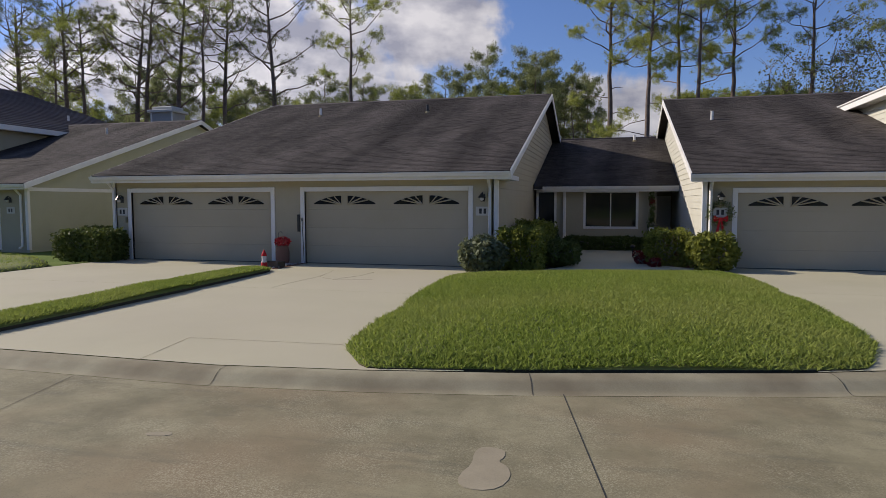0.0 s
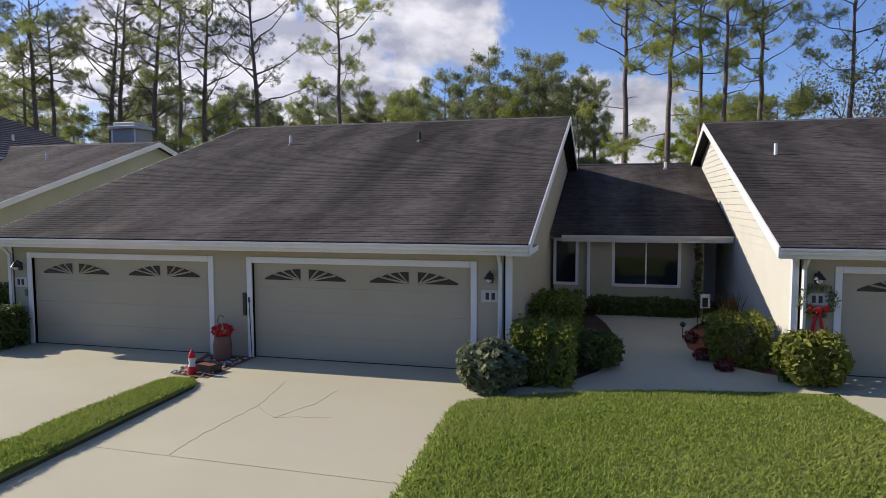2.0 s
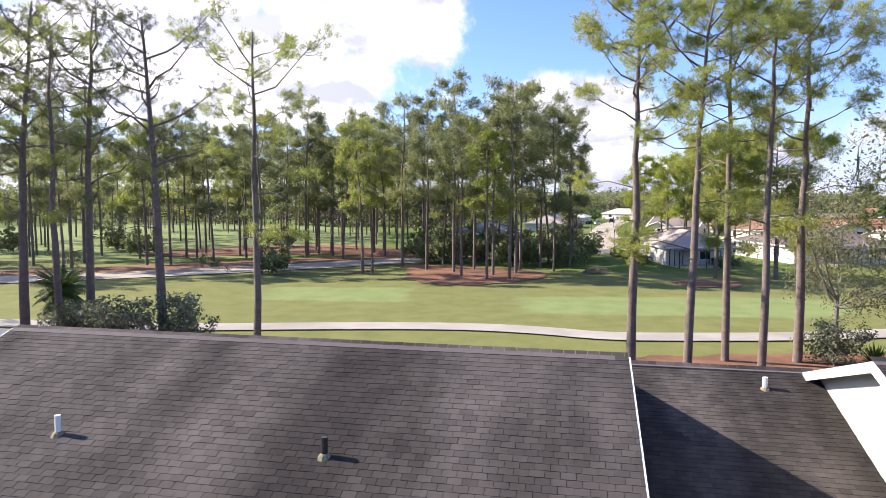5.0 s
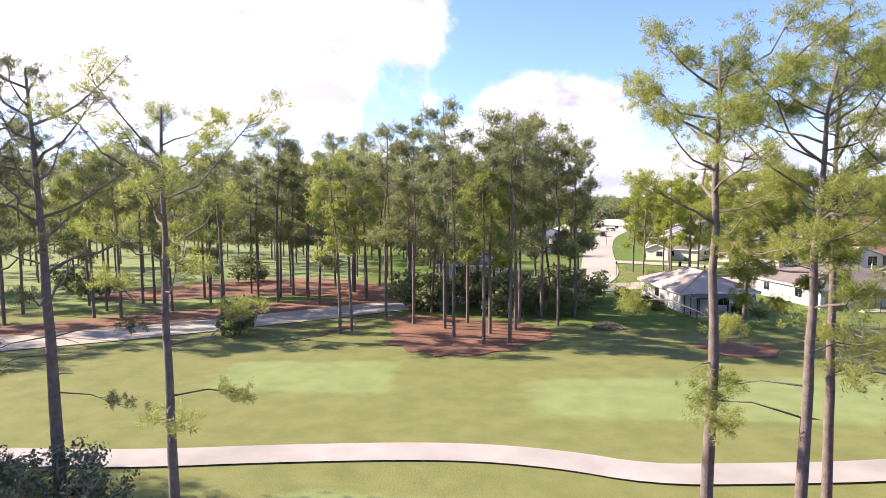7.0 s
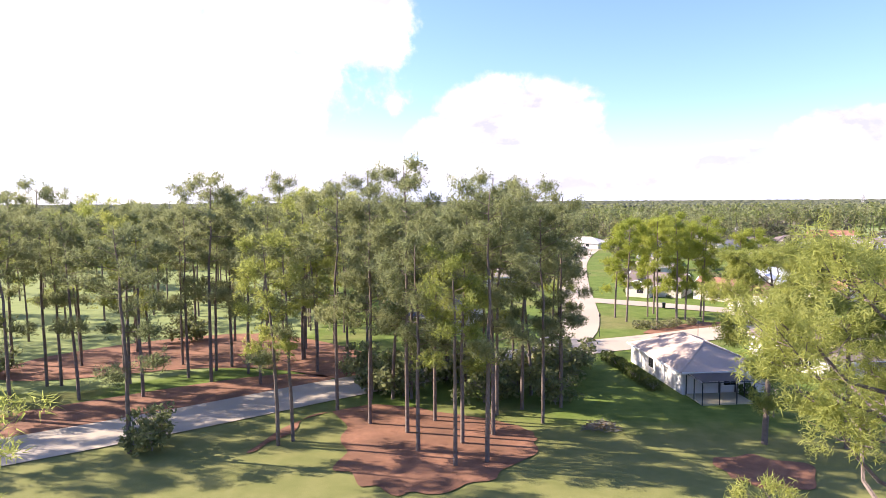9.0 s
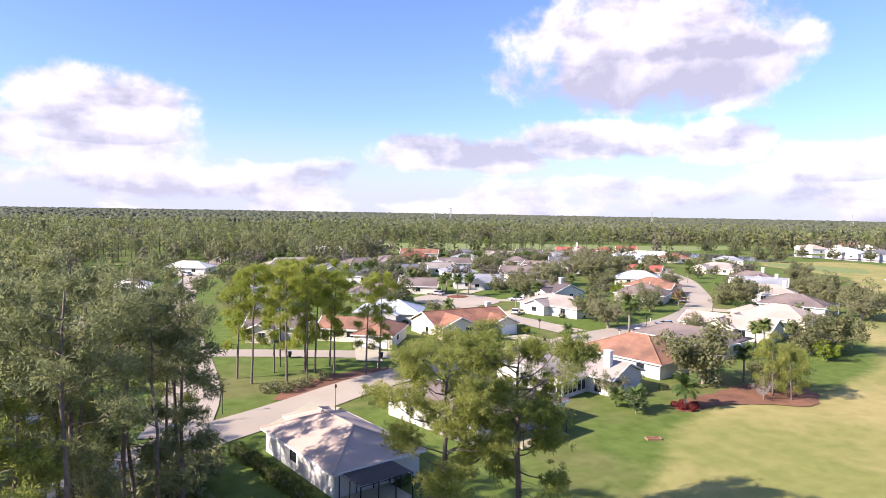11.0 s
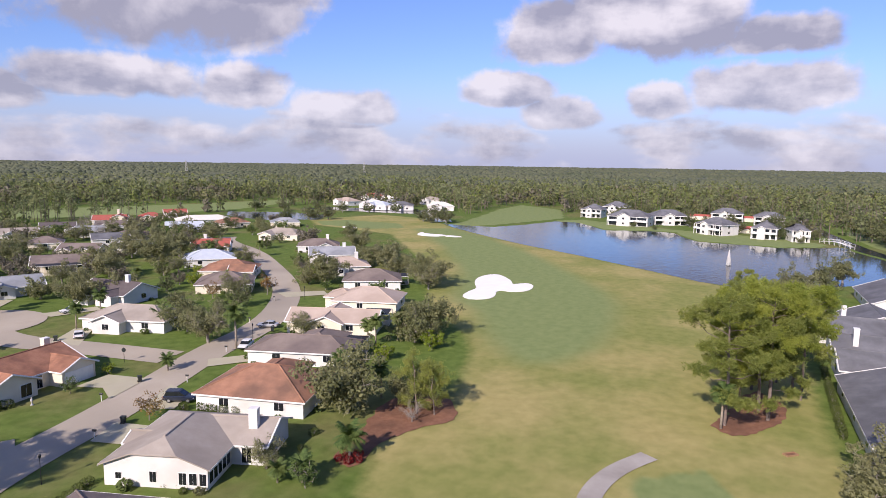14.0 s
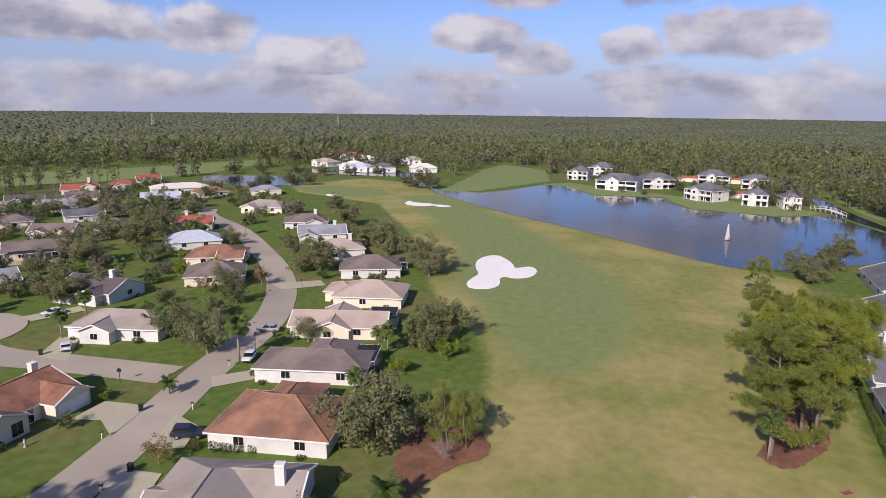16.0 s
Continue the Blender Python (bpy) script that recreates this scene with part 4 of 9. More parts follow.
# ---- the first row of houses ----
EAVE_Z, EAVE_Y, RIDGE_Y, RIDGE_Z = 2.72, 22.85, 34.4, 6.5


def shingle_mesh():
    """One shingle tab, lying along +x and rising along +y, butt edge towards -y."""
    w, l, h = 0.216, 0.30, 0.014
    g = Geo().add([(0.004, 0, h), (w, 0, h), (w, l, 0.002), (0.004, l, 0.002), (0.004, 0, 0), (w, 0, 0)], [(0, 1, 2, 3), (4, 5, 1, 0), (4, 0, 3), (5, 2, 1)])
    return g


def shingled_slope(parent, x0, x1, y0, z0, y1, z1, seed, singles=None, step=0.145):
    """Covers a slope that rises from (y0, z0) to (y1, z1) with overlapping tabs; singles is a stretch whose tabs are pieces of their own."""
    rng = np.random.default_rng(seed)
    run, rise = y1 - y0, z1 - z0
    length = math.hypot(run, rise)
    cy, cz = run / length, rise / length
    rows = int(length / step)
    base = shingle_mesh()
    bv = np.array(base.v)
    allv, allf, k = [], [], 0
    me = base.mesh("shingle", SHINGLE)
    count = 0
    for r in range(rows + 1):
        s = min(r * step, length - 0.05)
        shift = (r % 2) * 0.11 + rng.uniform(-0.02, 0.02)
        x = x0 - (shift % 0.22)
        while x < x1 - 0.02:
            a, b = max(x, x0), min(x + 0.22, x1)
            lift = rng.uniform(0.004, 0.008)
            s2 = s + rng.uniform(-0.005, 0.005)
            if singles and singles[0] < x < singles[1] and singles[2] < s < singles[3] and count < 300 and x >= x0 and x + 0.22 <= x1:
                ob = new("shingle", me)
                ob.parent = parent
                ob.matrix_basis = Matrix.Translation((x, y0 + cy * s2 - cz * lift, z0 + cz * s2 + cy * lift)) @ Matrix.Rotation(math.atan2(rise, run), 4, "X")
                count += 1
            else:
                v = bv.copy()
                v[:, 0] = a + v[:, 0] / 0.22 * (b - a)
                along, up = s2 + v[:, 1], lift + v[:, 2]
                allv.append(np.stack([v[:, 0], y0 + cy * along - cz * up, z0 + cz * along + cy * up], 1))
                allf += [tuple(k + i for i in f) for f in base.f]
                k += len(bv)
            x += 0.22
    g = Geo()
    g.v, g.f = list(map(tuple, np.concatenate(allv))), allf
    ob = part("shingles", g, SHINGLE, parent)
    ob["kind"] = "stuff"


def gable_roof(parent, x0, x1, ey, ez, ry, rz, by, bz, seed, singles=None, deck=0.10):
    """Roof deck, ridge cap, white rakes; tabs on the street side."""
    sy, sz = ry - ey, rz - ez
    g = Geo()
    g.slab([(x0, ey, ez), (x1, ey, ez), (x1, ry, rz), (x0, ry, rz)], deck)
    g.slab([(x0, ry, rz), (x1, ry, rz), (x1, by, bz), (x0, by, bz)], deck)
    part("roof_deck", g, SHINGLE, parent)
    shingled_slope(parent, x0, x1, ey - 0.02, ez + 0.005, ry, rz + 0.005, seed, singles)
    g = Geo()
    for k in range(int((x1 - x0) / 0.3)):
        a = x0 + k * 0.3
        h = 0.028 + 0.006 * (k % 2)
        g.add([(a, ry - 0.14, rz - 0.14 * sz / sy + 0.03), (a + 0.31, ry - 0.14, rz - 0.14 * sz / sy + 0.03), (a + 0.31, ry, rz + h), (a, ry, rz + h), (a + 0.31, ry + 0.14, rz - 0.06), (a, ry + 0.14, rz - 0.06)], [(0, 1, 2, 3), (3, 2, 4, 5)])
    part("ridge_cap", g, ROOFS["dark"], parent, "dark ridge shingles")
    for x, side in ((x0, -1), (x1, 1)):
        for a, b in (((ey, ez), (ry, rz)), ((ry, rz), (by, bz))):
            g = Geo()
            xa, xb = (x, x + 0.03 * side) if side > 0 else (x + 0.03 * side, x)
            g.add([(q, y, z + dz) for q in (xa, xb) for (y, z) in (a, b) for dz in (0.02, -0.20)], [(0, 2, 3, 1), (4, 5, 7, 6), (0, 4, 6, 2), (1, 3, 7, 5), (0, 1, 5, 4), (2, 6, 7, 3)])
            part("rake_board", g, TRIM, parent, "white painted rake board")
    return g


def gutter(parent, x0, x1, y, z):
    """A white K-style gutter under the eave, open above."""
    prof = [(0.0, 0.0), (0.0, -0.11), (-0.075, -0.115), (-0.09, -0.07), (-0.12, -0.03), (-0.12, 0.0), (-0.108, 0.0), (-0.10, -0.03), (-0.07, -0.065), (-0.06, -0.10), (-0.012, -0.10), (-0.012, 0.0)]
    g, n = Geo(), len(prof)
    for x in (x0, x1):
        g.v += [(x, y + a, z + b) for a, b in prof]
    g.f += [(i, (i + 1) % n, n + (i + 1) % n, n + i) for i in range(n)]
    part("gutter", g, TRIM, parent, "white metal gutter")
    g = Geo().box(x0, x1, y + 0.005, y + 0.03, z - 0.20, z + 0.01)
    part("fascia", g, TRIM, parent, "white fascia board")


def downspout(parent, x, y, top, foot=0.14):
    g = Geo().tube([(x, y - 0.30, top - 0.10), (x, y - 0.30, top - 0.20), (x, y - 0.07, top - 0.42), (x, y - 0.07, foot + 0.12), (x, y - 0.22, foot + 0.03)], [0.045] * 5, 4)
    part("downspout", g, TRIM, parent, "white downspout")


def fan_lite(parent, x, y, z, w, h, flip):
    """One quarter-fan window of a garage door: dark panes behind white rays."""
    def at(u, v):
        return (x + (w - u * w if flip else u * w), v * h)

    g = Geo()
    arc = [(a, math.sin(math.pi / 2 * a) ** 0.8) for a in np.linspace(0.06, 1, 9)]
    outline = [at(0.06, 0.02)] + [at(a, b) for a, b in arc] + [at(1, 0.02)]
    if flip:
        outline = outline[::-1]
    g.add([(px, y - 0.012, z + pz) for px, pz in outline], [tuple(range(len(outline) - 1, -1, -1))])
    part("pane", g, GLASS, parent, "dark sunburst pane")
    for u in (0.30, 0.52, 0.76):
        g = Geo()
        a, b = at(1.0, 0.0), at(u, math.sin(math.pi / 2 * u) ** 0.8)
        g.tube([(a[0], y - 0.016, z + a[1]), (b[0], y - 0.016, z + b[1])], [0.014, 0.02], 4)
        part("ray", g, DOORPAINT, parent)


def garage_door(x0, x1, y, top, label, lit_from=0):
    d = thing("garage_door", label, "garage door", pose(0, 0, 0))
    z = DRIVE_TOP
    h = (top - z) / 4
    for k in range(4):
        g = Geo().bevelled(x0, x1, y, y + 0.05, z + k * h + 0.0008, z + (k + 1) * h - 0.0008, 0.0015)
        part("panel", g, DOORPAINT, d)
    w = (x1 - x0) / 2
    for half in range(2):
        for k in range(2):
            xx = x0 + half * w + 0.22 + k * (w / 2 - 0.02) - (0.10 if k else 0)
            fan_lite(d, xx, y, z + 3 * h + 0.15, w / 2 - 0.32, 0.25, bool(k))
    g = Geo().box(x0, x1, y - 0.005, y + 0.05, z, z + 0.02)
    part("bottom_seal", g, BLACK, d, "black rubber seal")
    return d


def garage_trim(parent, x0, x1, y, top):
    for name, g in (("jamb", Geo().bevelled(x0 - 0.13, x0, y - 0.03, y + 0.12, 0.10, top + 0.13, 0.008)), ("jamb", Geo().bevelled(x1, x1 + 0.13, y - 0.03, y + 0.12, 0.10, top + 0.13, 0.008)),
                    ("head_casing", Geo().bevelled(x0, x1, y - 0.032, y + 0.12, top, top + 0.13, 0.008))):
        part(name, g, TRIM, parent, "white painted casing")


def clad_wall(parent, axis, at, a, b, z0, ztop, mat, out=1, thick=0.14, course=0.19, boards=True):
    """A wall of lapped boards along x or y; ztop gives its height along the way."""
    pts = [a + (b - a) * i / 24 for i in range(25)]
    profile = [(a, z0), (b, z0)] + [(p, ztop(p)) for p in pts[::-1]]
    n = len(profile)
    v = [(p, at, z) for p, z in profile] + [(p, at - out * thick, z) for p, z in profile]
    if axis == "y":
        v = [(w, u, z) for u, w, z in v]
    g = Geo().add(v, [tuple(range(n)), tuple(range(2 * n - 1, n - 1, -1))] + [(i, (i + 1) % n, n + (i + 1) % n, n + i) for i in range(n)])
    part("wall", g, mat, parent)
    if not boards:
        return
    top = max(ztop(p) for p in pts)
    z = z0
    fine = [a + (b - a) * i / 96 for i in range(97)]
    while z < top - 0.05:
        ok = [p for p in fine if ztop(p) > z + course * 0.8]
        if len(ok) > 1:
            p, q = min(ok), max(ok)
            o, i = at + out * 0.020, at + out * 0.004
            c = [(p, o, z), (q, o, z), (q, i, z + course), (p, i, z + course), (p, at, z), (q, at, z)]
            if axis == "y":
                c = [(w, u, v) for u, w, v in c]
            part("board", Geo().add(c, [(0, 1, 2, 3), (0, 4, 5, 1), (0, 3, 4), (1, 5, 2)]), mat, parent)
        z += course


def window(x0, x1, z0, z1, y, label, split=True):
    w = thing("window", label, "window", kind="structure")
    for n, g in (("frame", Geo().box(x0 - 0.09, x0, y - 0.035, y + 0.05, z0 - 0.09, z1 + 0.09)), ("frame", Geo().box(x1, x1 + 0.09, y - 0.035, y + 0.05, z0 - 0.09, z1 + 0.09)),
                 ("frame", Geo().box(x0, x1, y - 0.035, y + 0.05, z1, z1 + 0.09)), ("sill", Geo().bevelled(x0 - 0.0, x1 + 0.0, y - 0.055, y + 0.05, z0 - 0.09, z0, 0.01))):
        part(n, g, TRIM, w)
    mid = (x0 + x1) / 2
    for a, b in (((x0, mid - 0.02), (mid + 0.02, x1)) if split else ((x0, x1),)):
        part("pane", Geo().box(a, b, y - 0.008, y + 0.01, z0, z1), GLASS, w, "dark glass")
    if split:
        part("mullion", Geo().box(mid - 0.02, mid + 0.02, y - 0.02, y + 0.02, z0, z1), TRIM, w)
    return w


def wall_lantern(x, y, z, label):
    l = thing("wall_lantern", label, "lamp", pose(x, y, z))
    part("plate", Geo().bevelled(-0.06, 0.06, -0.025, 0.0, -0.10, 0.10, 0.01), BLACK, l)
    g = Geo()
    g.tube([(0, -0.02, 0.10), (0, -0.09, 0.15), (0, -0.15, 0.12)], [0.014, 0.014, 0.014], 6)
    part("arm", g, BLACK, l)
    part("hood", Geo().tube([(0, -0.15, 0.12), (0, -0.15, 0.06), (0, -0.15, 0.0)], [0.03, 0.07, 0.115], 10), BLACK, l, "flared dark hood")
    part("bulb_glass", Geo().tube([(0, -0.15, 0.0), (0, -0.15, -0.05), (0, -0.15, -0.08)], [0.05, 0.055, 0.02], 8), WHITE, l, "frosted glass")
    return l


def number_plate(x, y, z):
    p = thing("number_plate", "beige plaque with dark bars beside a garage", "plaque", pose(x, y, z))
    part("board", Geo().bevelled(-0.19, 0.19, -0.025, 0.0, -0.12, 0.12, 0.01), PLATE, p)
    for k in (-0.06, 0.06):
        part("bar", Geo().box(k - 0.035, k + 0.035, -0.030, -0.025, -0.07, 0.07), BLACK, p, "dark bar")
    return p


def duplex():
    h = thing("duplex_house", "low grey-beige townhouse pair under one dark shingle roof", "house")
    x0, x1, wy = -1.7, 10.65, 23.29

    def flat(p):
        return EAVE_Z - 0.12

    for a, b in ((x0, -1.02), (3.86, 4.95), (9.85, x1)):
        part("wall", Geo().box(a, b, wy, wy + 0.14, 0.0, EAVE_Z - 0.12), SIDING, h)
    for a, b in ((-1.02, 3.86), (4.95, 9.85)):
        part("wall", Geo().box(a, b, wy, wy + 0.14, 2.24, EAVE_Z - 0.12), SIDING, h)
        garage_trim(h, a, b, wy, 2.22)
    slope = (RIDGE_Z - EAVE_Z) / (RIDGE_Y - EAVE_Y)

    def gable(p):
        return min(EAVE_Z + slope * (p - EAVE_Y), RIDGE_Z - slope * (p - RIDGE_Y)) - 0.12

    clad_wall(h, "y", x1, wy, 45.5, 0.0, gable, SIDING, 1)
    clad_wall(h, "y", x0, wy, 45.5, 0.0, gable, OLIVE, -1)
    part("wall", Geo().box(x0, x1, 45.36, 45.5, 0, 2.6), OLIVE, h)
    part("soffit", Geo().box(-2.05, 11.0, EAVE_Y + 0.03, wy, EAVE_Z - 0.16, EAVE_Z - 0.12), TRIM, h, "white eave soffit")
    part("corner_board", Geo().bevelled(x1 - 0.10, x1 + 0.025, wy - 0.025, wy + 0.10, 0.1, EAVE_Z - 0.12, 0.006), TRIM, h, "white corner board")
    part("corner_board", Geo().bevelled(x0 - 0.025, x0 + 0.10, wy - 0.025, wy + 0.10, 0.1, EAVE_Z - 0.12, 0.006), TRIM, h, "white corner board")
    part("eave_return", Geo().box(x1, 11.06, EAVE_Y, wy + 1.2, EAVE_Z - 0.22, EAVE_Z - 0.10), TRIM, h, "white boxed eave return")
    gable_roof(h, -2.1, 11.05, EAVE_Y, EAVE_Z, RIDGE_Y, RIDGE_Z, 46.0, EAVE_Z, 11, singles=(8.6, 11.0, 0.4, 5.0))
    gutter(h, -2.1, 11.05, EAVE_Y, EAVE_Z - 0.01)
    downspout(h, 10.45, wy, EAVE_Z)
    downspout(h, -1.62, wy, EAVE_Z)
    for x, y, hh, dark in ((1.75, 31.3, 0.34, 0), (6.4, 31.3, 0.32, 1)):
        z = EAVE_Z + slope * (y - EAVE_Y)
        v = part("vent_pipe", Geo().tube([(x, y, z - 0.05), (x, y, z + hh)], [0.05, 0.05], 10), BLACK if dark else TRIM, h, "roof vent pipe")
        part("flashing", Geo().tube([(x, y, z - 0.02), (x, y, z + 0.05), (x, y, z + 0.07)], [0.13, 0.08, 0.055], 10), ROAD, v)
    for a, b, lab in ((-1.02, 3.86, "closed beige garage door with sunburst panes"), (4.95, 9.85, "closed beige garage door with sunburst panes")):
        garage_door(a, b, wy + 0.07, 2.22, lab)
    wall_lantern(10.25, wy, 2.02, "black lantern beside a garage door")
    number_plate(10.25, wy, 1.66)
    wall_lantern(-1.36, wy, 2.0, "dark lantern with a red ribbon beside a garage")
    number_plate(-1.36, wy, 1.62)
    part("meter_box", Geo().bevelled(4.72, 4.80, wy - 0.05, wy, 1.05, 1.55, 0.01), BLACK, h, "dark slim wall box")
    part("meter_box", Geo().bevelled(-1.23, -1.16, wy - 0.06, wy, 1.28, 1.45, 0.01), ROAD, h, "small grey wall box")


def link_house():
    h = thing("link_house", "recessed beige entrance wing with a dark roof", "house")
    wy, ez, ey, ry, rz = 31.48, 2.50, 31.05, 39.7, 5.05
    for a, b, c, d in ((10.79, 10.85, 0, ez), (11.45, 12.65, 0, ez), (14.5, 15.1, 0, ez), (10.85, 11.45, 0, 0.98), (10.85, 11.45, 2.28, ez), (12.65, 14.5, 0, 0.97), (12.65, 14.5, 2.25, ez)):
        part("wall", Geo().box(a, b, wy, wy + 0.14, c, d - 0.08 if d == ez else d), SIDING, h)
    part("post", Geo().bevelled(11.80, 11.90, wy - 0.12, wy, 0.1, ez - 0.1, 0.01), TRIM, h, "white porch post")
    part("wall", Geo().box(15.1, 15.24, wy, 34.2, 0, ez - 0.08), SIDING, h)
    part("wall", Geo().box(15.1, 16.05, 34.2, 34.34, 0, ez - 0.08), SIDING, h)
    part("front_door", Geo().bevelled(15.28, 15.95, 34.12, 34.19, 0.13, 2.15, 0.01), TRIM, h, "pale front door in a shaded recess")
    window(10.85, 11.45, 0.98, 2.28, wy + 0.03, "narrow dark window with a white frame", False)
    window(12.65, 14.5, 0.97, 2.25, wy + 0.03, "wide dark sliding window with a white frame")
    s = (rz - ez) / (ry - ey)
    g = Geo().slab([(10.7, ey, ez), (16.0, ey, ez), (16.0, ry, rz), (10.7, ry, rz)], 0.1)
    g.slab([(10.7, ry, rz), (16.0, ry, rz), (16.0, 47, 3.0), (10.7, 47, 3.0)], 0.1)
    part("roof_deck", g, SHINGLE, h)
    shingled_slope(h, 10.68, 15.98, ey - 0.02, ez + 0.005, ry, rz + 0.005, 21)
    part("ridge_cap", Geo().box(10.7, 15.98, ry - 0.10, ry + 0.10, rz - 0.02, rz + 0.035), ROOFS["dark"], h)
    gutter(h, 11.05, 15.98, ey, ez - 0.01)
    part("soffit", Geo().box(10.7, 16.0, ey + 0.03, 34.2, ez - 0.12, ez - 0.08), TRIM, h)
    v = part("vent_pipe", Geo().tube([(14.6, 38.9, 4.7), (14.6, 38.9, 5.12)], [0.06, 0.06], 10), TRIM, h, "white roof vent pipe")
    part("flashing", Geo().tube([(14.6, 38.9, 4.8), (14.6, 38.9, 4.88)], [0.13, 0.07], 10), ROAD, v)


def right_house():
    h = thing("townhouse", "cream-sided townhouse with a dark shingle roof", "house")
    x0, x1, wy, ey, ez, ry, rz = 16.02, 34.0, 24.62, 24.2, 2.64, 35.9, 6.28
    s = (rz - ez) / (ry - ey)

    def gable(p):
        return min(ez + s * (p - ey), rz - s * (p - ry)) - 0.12

    clad_wall(h, "y", x0, wy, 46.5, 0.0, gable, CREAM, -1)
    for a, b in ((x0, 16.88), (21.76, 22.9), (27.8, x1)):
        part("wall", Geo().box(a, b, wy, wy + 0.14, 0, ez - 0.12), SIDING, h)
    for a, b in ((16.88, 21.76), (22.9, 27.8)):
        part("wall", Geo().box(a, b, wy, wy + 0.14, 2.16, ez - 0.12), SIDING, h)
        garage_trim(h, a, b, wy, 2.14)
        garage_door(a, b, wy + 0.07, 2.14, "closed beige garage door with sunburst panes")
    part("wall", Geo().box(x0, x1, 46.36, 46.5, 0, 2.5), SIDING, h)
    part("wall", Geo().box(x1 - 0.14, x1, wy, 46.36, 0, 2.5), SIDING, h)
    gable_roof(h, 15.68, x1 + 0.4, ey, ez, ry, rz, 47.2, ez, 31)
    gutter(h, 15.68, x1 + 0.4, ey, ez - 0.01)
    part("soffit", Geo().box(15.7, x1, ey + 0.03, wy, ez - 0.16, ez - 0.12), TRIM, h)
    part("corner_board", Geo().bevelled(x0 - 0.025, x0 + 0.10, wy - 0.025, wy + 0.10, 0.1, ez - 0.12, 0.006), TRIM, h)
    part("rake_soffit", Geo().add([(15.72, ey, ez - 0.15), (16.0, ey, ez - 0.15), (16.0, ry, rz - 0.15), (15.72, ry, rz - 0.15)], [(0, 3, 2, 1)]), TRIM, h)
    downspout(h, 16.2, wy, ez)
    for x, y, hh in ((17.05, 31.2, 0.34),):
        z = ez + s * (y - ey)
        part("vent_pipe", Geo().tube([(x, y, z - 0.05), (x, y, z + hh)], [0.05, 0.05], 10), TRIM, h, "white roof vent pipe")
    # raised part of the next unit: its side eave dies into the main slope
    clad_wall(h, "y", 22.0, 28.0, 34.2, 3.6, lambda p: 5.2, CREAM, -1)
    part("upper_wall", Geo().add([(22.0, 28.0, 3.6), (33.4, 28.0, 3.6), (33.4, 28.0, 8.9), (22.0, 28.0, 5.2), (22.0, 28.14, 3.6), (33.4, 28.14, 3.6), (33.4, 28.14, 8.9), (22.0, 28.14, 5.2)], [(0, 1, 2, 3), (5, 4, 7, 6), (1, 5, 6, 2), (3, 2, 6, 7)]), CREAM, h, "cream upper gable wall")
    part("upper_roof", Geo().slab([(21.6, 27.5, 5.33), (33.8, 27.5, 9.30), (33.8, 43.0, 9.30), (21.6, 43.0, 5.33)], 0.12), SHINGLE, h)
    part("fascia", Geo().box(21.54, 21.6, 27.5, 33.4, 5.10, 5.34), TRIM, h, "white side fascia with gutter")
    part("gutter_lip", Geo().tube([(21.52, 27.5, 5.33), (21.52, 33.2, 5.33)], [0.03, 0.03], 6), TRIM, h)
    part("rake_board", Geo().slab([(21.6, 27.44, 5.34), (33.8, 27.44, 9.31), (33.8, 27.5, 9.31), (21.6, 27.5, 5.34)], 0.24), TRIM, h, "white rake board")
    part("upper_soffit", Geo().box(21.6, 22.0, 27.5, 34.0, 5.12, 5.16), TRIM, h)
    part("roof_dome", lathe([(0.40, 0.0), (0.40, 0.08), (0.34, 0.26), (0.20, 0.38), (0.03, 0.42)], 14), ROAD, h, "grey domed roof vent", smooth=True).location = (21.3, 36.9, 5.85)
    wall_lantern(16.45, wy, 2.02, "dark lantern above a wreath")
    number_plate(16.45, wy, 1.62)
    w = thing("wreath", "dark green wreath with a red bow on a house wall", "wreath", pose(16.45, wy - 0.05, 1.60))
    rng = np.random.default_rng(8)
    g = Geo()
    for _ in range(520):
        a, r = rng.uniform(0, 6.283), 0.27 + rng.normal(0, 0.045)
        c = Vector((r * math.cos(a), rng.normal(-0.03, 0.03), r * math.sin(a)))
        d = Vector(rng.normal(0, 1, 3)).normalized() * 0.07
        e = Vector(rng.normal(0, 1, 3)).normalized() * 0.02
        g.add([c - e, c + e, c + d], [(0, 1, 2)])
    part("greenery", g, DARKPINE, w)
    g = Geo()
    for sx in (-1, 1):
        g.add([(0, -0.08, -0.16), (sx * 0.17, -0.12, -0.06), (sx * 0.19, -0.09, -0.18), (sx * 0.15, -0.06, -0.24)], [(0, 1, 2, 3)])
        g.add([(0, -0.08, -0.18), (sx * 0.05, -0.07, -0.22), (sx * 0.17, -0.05, -0.78), (sx * 0.08, -0.05, -0.84)], [(0, 1, 2, 3)])
    g.bevelled(-0.05, 0.05, -0.13, -0.05, -0.22, -0.12, 0.015)
    part("bow", g, RED, w, "red ribbon bow")


